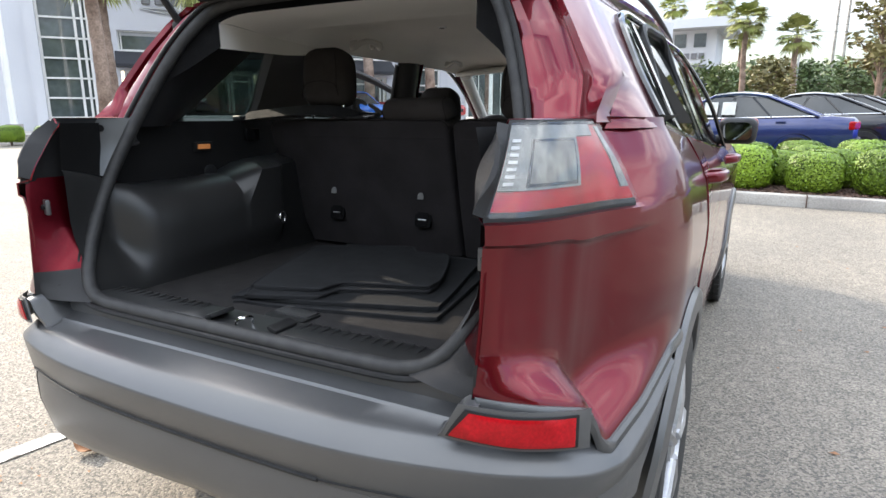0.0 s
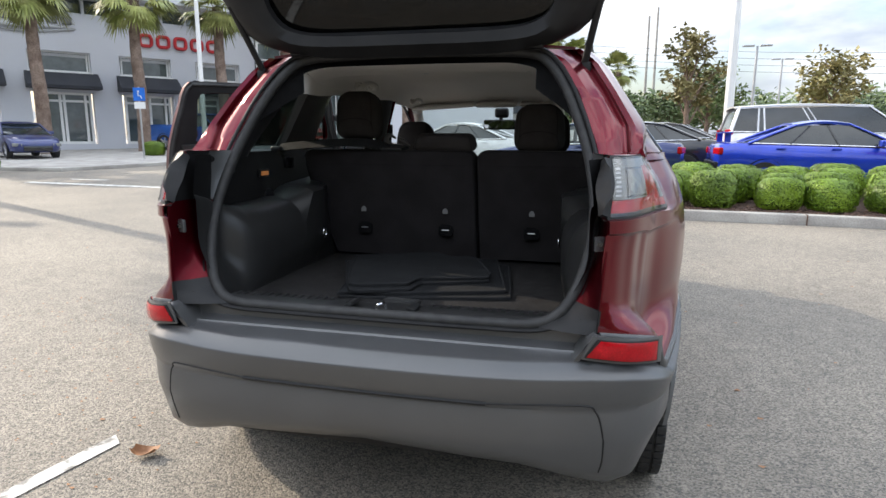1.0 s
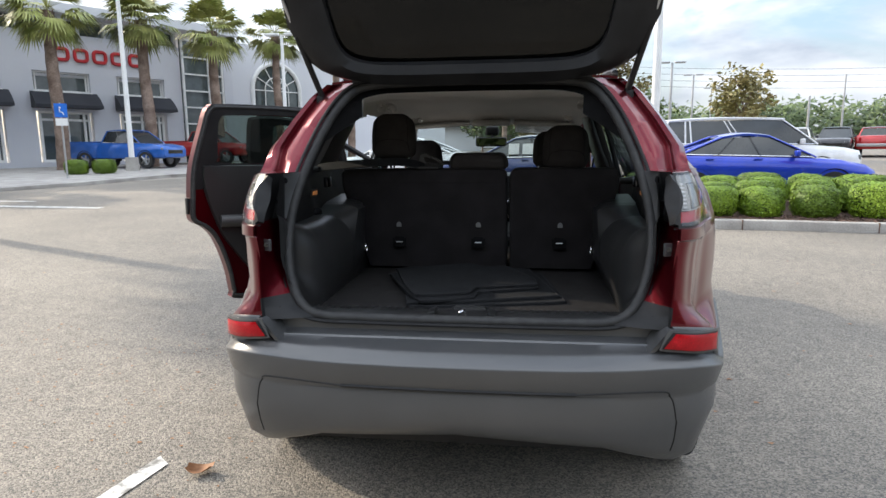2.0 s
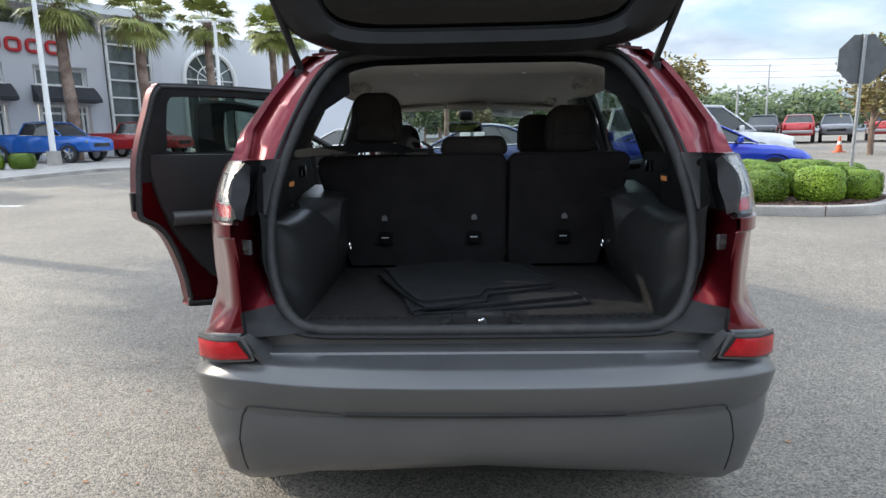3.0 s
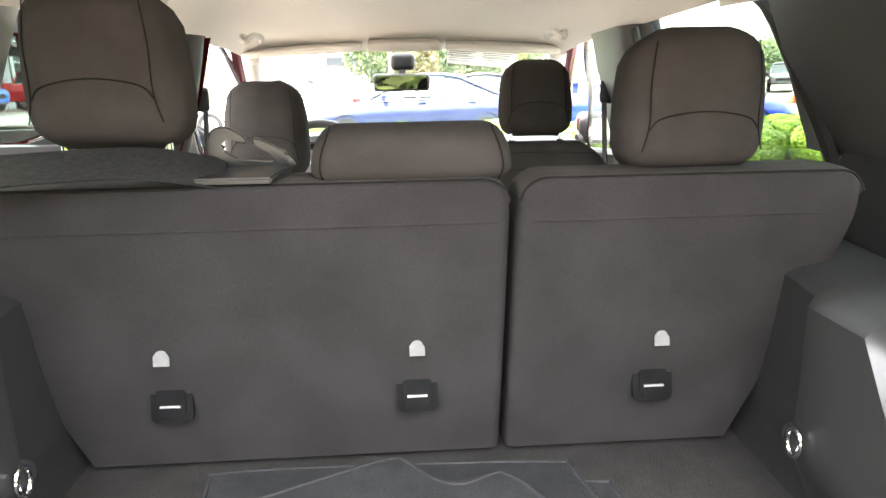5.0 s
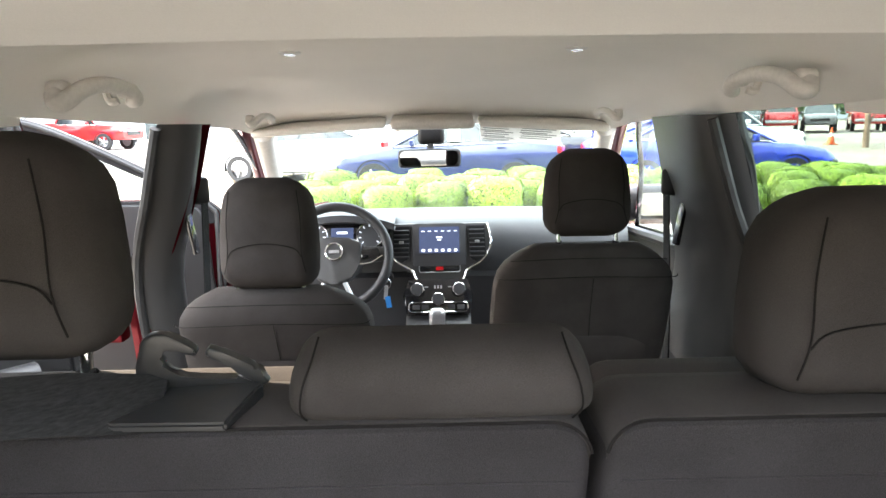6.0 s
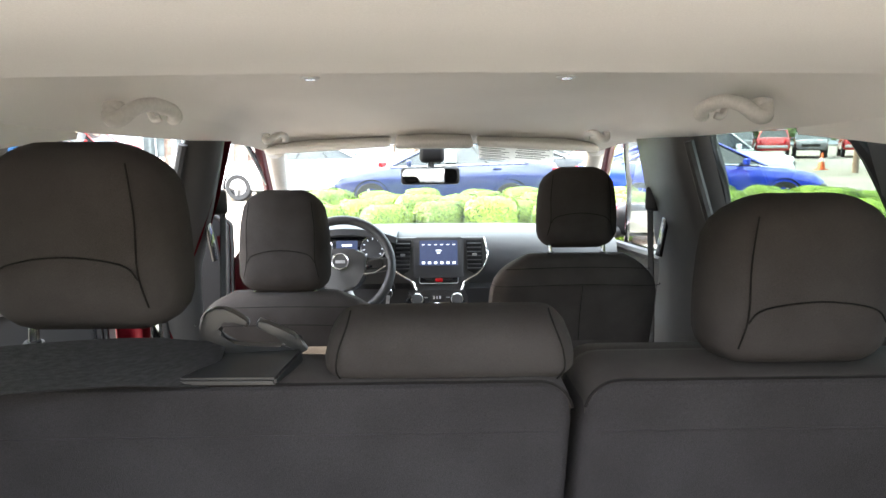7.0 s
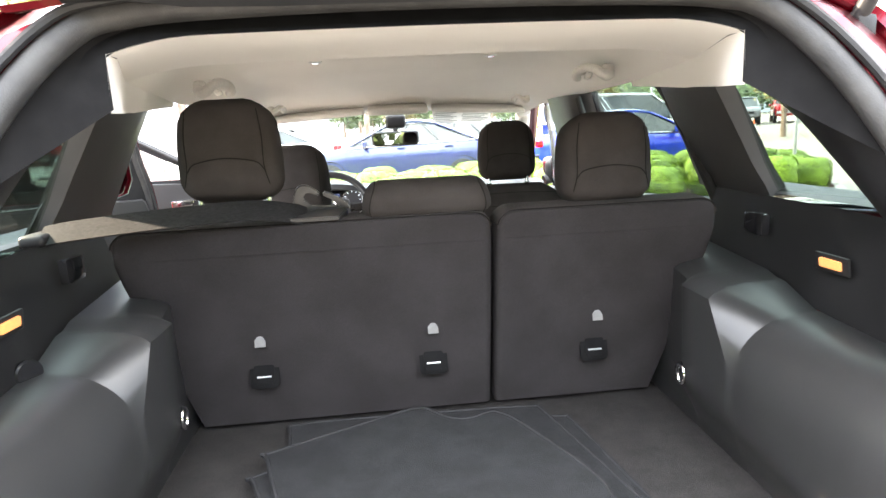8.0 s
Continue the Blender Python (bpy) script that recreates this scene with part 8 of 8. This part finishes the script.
bs = thing("parking_sign", (-16.7, 19.0, gz(19.0)), "blue and white disabled parking sign on a post", "sign")
part("post", rod((-16.7, 19.0, gz(19.0)), (-16.7, 19.0, gz(19.0) + 2.9), 0.035), SILVER, bs)
part("plate", box(-16.65, 18.95, gz(19.0) + 2.62, 0.42, 0.02, 0.5, turn=(0, 0, 25)), material("blue_sign", (0.01, 0.12, 0.5), 0.4, scale=4), bs)
part("symbol", join(disc((-16.66, 18.925, gz(19.0) + 2.72), (0.42, -0.9, 0), 0.035, 0.01), tube([(-16.68, 18.92, gz(19.0) + 2.67), (-16.67, 18.925, gz(19.0) + 2.57), (-16.59, 18.955, gz(19.0) + 2.55), (-16.56, 18.97, gz(19.0) + 2.46)], 0.018, 6)), WHITE, bs)
part("lower_plate", box(-16.65, 18.95, gz(19.0) + 2.2, 0.40, 0.02, 0.26, turn=(0, 0, 25)), WHITE, bs)
CONE = material("cone_orange", (0.55, 0.09, 0.02), 0.5, scale=6)
cone = thing("traffic_cone", (17.6, 27.5, gz(27.5)), "orange traffic cone with a white collar", "cone")
part("body", rod((17.6, 27.5, gz(27.5) + 0.03), (17.6, 27.5, gz(27.5) + 0.75), 0.16, 0.03, 18), CONE, cone)
part("base", box(17.6, 27.5, gz(27.5) + 0.02, 0.42, 0.42, 0.04, 0.01), CONE, cone)
part("collar", rod((17.6, 27.5, gz(27.5) + 0.36), (17.6, 27.5, gz(27.5) + 0.52), 0.102, 0.074, 18), WHITE, cone)

# ---- painted marks on the ground ----
def mark(pts, label="worn white painted line on the asphalt"):
    single("painted_line", raw([(x, y, gz(y) + 0.006) for x, y in pts], [tuple(range(len(pts)))]), LINE, label, "road marking", kind="structure")


mark([(-1.42, 0.56), (-1.345, 0.50), (-1.62, -0.9), (-2.1, -3.0), (-2.19, -2.98), (-1.70, -0.9)])
mark([(-13.4, 10.7), (-9.0, 10.3), (-9.0, 10.55), (-13.4, 10.95)])
mark([(-13.0, 11.75), (-11.8, 11.7), (-11.8, 11.85), (-13.0, 11.9)])
for k in range(5):
    x = -26 + 2.9 * k
    mark([(x, 16.0 + 0.8 * k), (x + 0.12, 16.0 + 0.8 * k), (x + 2.2, 20.0 + 0.8 * k), (x + 2.08, 20.0 + 0.8 * k)])
leaf_m = material("dry_leaf", (0.23, 0.10, 0.04), 0.7, second=(0.34, 0.17, 0.08), scale=30)
lf = grid(lambda u, v: (-1.162 + 0.055 * u, 0.444 + 0.04 * v * (1 - 0.5 * u * u) + 0.01 * u, 0.004 + 0.022 * u * u + 0.012 * v * v), list(np.linspace(-1, 1, 8)), list(np.linspace(-1, 1, 6)))
single("fallen_leaf", thicken(lf, 0.001), leaf_m, "curled brown fallen leaf on the asphalt", "leaf")
bits, bf = [], []
rl = random.Random(9)
for n in range(900):
    x, y = (rl.uniform(-7, 6), rl.uniform(-2.0, 7.5)) if n < 240 else (rl.uniform(-4.5, -0.95), rl.uniform(-1.6, 2.4))
    if abs(x) < 1.0 and y > -0.2:
        continue
    s, a, z = rl.uniform(0.008, 0.022) * (1.0 if n < 240 else 0.6), rl.uniform(0, 6.28), gz(y) + 0.003
    k = len(bits)
    bits += [(x + s * math.cos(a + q), y + s * 0.6 * math.sin(a + q), z + 0.004 * (i % 2)) for i, q in enumerate((0, 1.5, 3.1, 4.6))]
    bf.append((k, k + 1, k + 2, k + 3))
single("leaf_litter", raw(bits, bf), leaf_m, "scattered dry leaf bits and grit on the asphalt", "leaf litter", kind="stuff")

# ---- trees ----
def palm(x, y, h, seed, label="tall fan palm with ragged fronds", thick=1.0):
    rg = random.Random(seed)
    z = gz(y)
    t = thing("palm_tree", (x, y, z), label, "palm tree", "palms by the showroom")
    pts = smooth_path([(x, y, z - 0.1), (x + 0.08, y, z + h * 0.3), (x - 0.05, y, z + h * 0.65), (x, y, z + h)], 8)
    part("trunk", tube(pts, [(0.27 - 0.08 * i / 24 + 0.015 * (i % 2)) * thick for i in range(len(pts))], 12, up=(0, 1, 0)), BARK, t)
    vs, fs = [], []
    for k in range(68):
        az, el = rg.uniform(0, 2 * math.pi), radians(rg.uniform(-55, 75))
        d = Vector((math.cos(az) * math.cos(el), math.sin(az) * math.cos(el), math.sin(el)))
        base = Vector((x, y, z + h + 0.1))
        stem = rg.uniform(0.8, 1.3) * max(1.0, thick * 0.9)
        hub = base + d * stem + Vector((0, 0, -0.10 * stem))
        side = d.cross(Vector((0, 0, 1))).normalized()
        upv = side.cross(d).normalized()
        for j in range(17):
            a = radians(-80 + 10 * j)
            q = (d * math.cos(a) + side * math.sin(a)).normalized()
            ln = max(1.0, thick * 0.9) * rg.uniform(0.7, 1.0) * (0.75 + 0.35 * math.cos(a))
            tip = hub + q * ln + Vector((0, 0, -0.30 * ln * ln)) + upv * rg.uniform(-0.06, 0.06)
            midp = hub + q * ln * 0.55 + upv * 0.04
            w = side * math.cos(a) * 0.055 - d * math.sin(a) * 0.055
            n = len(vs)
            vs += [hub - w * 0.3, hub + w * 0.3, midp + w, tip, midp - w]
            fs += [(n, n + 1, n + 2, n + 4), (n + 4, n + 2, n + 3)]
        n = len(vs)
        vs += [base + side * 0.02, base - side * 0.02, hub - side * 0.015, hub + side * 0.015]
        fs.append((n, n + 1, n + 2, n + 3))
    part("crown", raw(vs, fs), FROND, t)
    # old leaf bases under the crown
    boots = [rod((x + 0.17 * math.cos(a), y + 0.17 * math.sin(a), z + h - 0.9 + 0.1 * (k % 8)), (x + 0.30 * math.cos(a), y + 0.30 * math.sin(a), z + h - 0.62 + 0.1 * (k % 8)), 0.05, 0.02, 5) for k, a in enumerate(np.linspace(0, 19, 32))]
    part("leaf_bases", join(*boots), BARK, t)
    return t


for k, (u, d, h) in enumerate(((-3.6, 5.0, 7.7), (0.7, 5.0, 7.8), (4.6, 5.0, 7.7), (-8.0, 5.0, 7.8), (-12.6, 5.0, 8.0), (8.75, 5.0, 7.9), (13.4, 5.0, 7.9), (14.3, 5.2, 8.1))):
    p = FP + FD * u + FN * d
    palm(p.x, p.y, h, k, thick=1.2 if k < 5 else 1.05)
palm(-12.8, 8.32, 6.9, 15, "tall fan palm on a kerbside bed", 0.6)
for k, (x, y, h) in enumerate(((-1.5, 60, 8.0), (2.4, 60, 6.6), (-5.4, 80, 12.5), (-11, 84, 13.0), (-3.0, 86, 9.0))):
    palm(x, y, h, 20 + k, "fan palm standing far off")


def tree(x, y, h, w, seed, mat, label, n=1500, leaf=0.16, thin=0.0, name="tree", group=""):
    """Tapered trunk, forking limbs, and leaves gathered in loose clumps round their ends."""
    rg = random.Random(seed)
    z = gz(min(y, 120))
    t = thing(name, (x, y, z), label, "tree", group)
    limbs, ends = [rod((x, y, z - 0.1), (x + 0.05 * h * rg.uniform(-0.5, 0.5), y, z + 0.55 * h), 0.028 * h, 0.014 * h, 9)], []
    for k in range(13):
        f = 0.26 + 0.6 * k / 13
        a = k * 2.4 + rg.uniform(-0.4, 0.4)
        r = w * (1 - abs(f - 0.5) * 1.3) * rg.uniform(0.7, 1.0) * 0.5
        b = Vector((x, y, z + h * f * 0.8))
        e = Vector((x + r * math.cos(a), y + r * math.sin(a), z + h * min(0.97, f + 0.18)))
        limbs.append(tube([b, (b + e) / 2 + Vector((0, 0, 0.04 * h)), e], [0.009 * h, 0.006 * h, 0.003 * h], 6))
        ends.append((e, rg.uniform(0.14, 0.24) * w))
        ends.append(((b + e) / 2 + Vector((0, 0, 0.08 * h)), rg.uniform(0.12, 0.2) * w))
    ends.append((Vector((x, y, z + h * 0.93)), 0.16 * w))
    part("trunk", join(*limbs), BARK, t)
    vs, fs = [], []
    for _ in range(n):
        c, r = ends[rg.randrange(len(ends))]
        d = Vector((rg.gauss(0, 1), rg.gauss(0, 1), rg.gauss(0, 0.8))).normalized() * r * rg.uniform(0.3, 1.0)
        p = c + d
        u = Vector((rg.uniform(-1, 1), rg.uniform(-1, 1), rg.uniform(-0.6, 0.6))).normalized()
        q = u.orthogonal().normalized()
        q.rotate(Matrix.Rotation(rg.uniform(0, 6.28), 3, u))
        s = leaf * rg.uniform(0.6, 1.3)
        k = len(vs)
        vs += [p - u * s, p + q * s * 0.45, p + u * s, p - q * s * 0.45]
        fs.append((k, k + 1, k + 2, k + 3))
    part("crown", raw(vs, fs), mat, t)
    return t


tree(5.4, 34.0, 6.4, 3.2, 1, FOLIAGE_DRY, "slim young magnolia with olive leaves", 1500, 0.17)
tree(12.8, 35.5, 5.0, 3.6, 2, FOLIAGE_DRY, "rounded young magnolia with bronze leaves", 1900, 0.17)
tree(17.4, 25.0, 4.6, 3.6, 3, FOLIAGE_DRY, "young roadside tree with olive leaves", 1700, 0.15)
tree(20.5, 26.0, 5.2, 4.0, 4, FOLIAGE, "young roadside tree with green leaves", 1800, 0.16)
tree(1.0, 40.0, 3.6, 2.6, 5, FOLIAGE_DRY, "young magnolia with olive leaves", 1500, 0.17)
tree(8.6, 48.0, 5.5, 4.6, 6, FOLIAGE, "spreading green tree beyond the car park", 1800, 0.2)
for k, (x, y, h, w) in enumerate(((-4, 66, 4.6, 5), (-1, 70, 4.4, 5), (4, 74, 5, 6), (9, 78, 4.8, 6), (14, 80, 5.5, 7))):
    tree(x, y, h, w, 40 + k, FOLIAGE, "green tree beyond the far parked cars", 1500, 0.26)
# far-edge wood and added unseen trees behind: one mass of trunks and leaves
rw = random.Random(77)
vs, fs = [], []
sites = [(rw.uniform(-30, 110), rw.uniform(88, 106), rw.uniform(4.5, 7.5)) for _ in range(420)]
# unseen trees added behind the camera to darken reflections and rear light
sites += [(rw.uniform(-60, 75), rw.uniform(-40, -28), rw.uniform(11.0, 16.0)) for _ in range(330)]
for x, y, h in sites:
    w = rw.uniform(3.0, 5.0) * (1.0 if y > 0 else 1.5)
    z = gz(95) if y > 0 else gz(y)
    for _ in range(95):
        d = Vector((rw.gauss(0, 1), rw.gauss(0, 1), rw.gauss(0, 1))).normalized()
        p = Vector((x, y, z + h * 0.55)) + Vector((d.x * w * 0.5, d.y * w * 0.5, d.z * h * 0.45)) * rw.uniform(0.6, 1.0)
        u = Vector((rw.uniform(-1, 1), rw.uniform(-1, 1), rw.uniform(-0.6, 0.6))).normalized()
        q = u.orthogonal().normalized()
        s = rw.uniform(0.25, 0.6) * (1.0 if y > 0 else 1.7)
        k = len(vs)
        vs += [p - u * s, p + q * s * 0.5, p + u * s, p - q * s * 0.5]
        fs.append((k, k + 1, k + 2, k + 3))
wood = raw(vs, fs)
single("far_woods", wood, FOLIAGE, "dark green woods along the far edge, with unseen added trees behind", "woods", kind="stuff")
# overhead wires
wires = thing("power_lines", (0, 70, 0), "thin overhead power lines against the sky", "wire")
for k in range(4):
    part("wire", tube([(x, 84, 9.0 + 0.8 * k + 2.4 * ((x - 45) / 50) ** 2) for x in np.linspace(-6, 110, 14)], 0.018, 4), BLACK, wires)
# low shrubs by the showroom
for k, (x, y) in enumerate(((-18.2, 12.5), (-17.2, 12.8), (-19.4, 12.2), (-21.5, 11.9), (-23.5, 11.6), (-18.5, 21.8), (-17.6, 22.3), (-5.2, 17.0), (-4.0, 17.6))):
    ob = copy_thing(SHRUBS[k % 3], pose(x, y, gz(y) + 0.42, 0, 0, 40 * k))
    ob.scale = (1.35, 1.35, 1.15)
    ob["group"] = "shrubs near the showroom"
    ob["label"] = "low green shrub in a bed by the showroom"
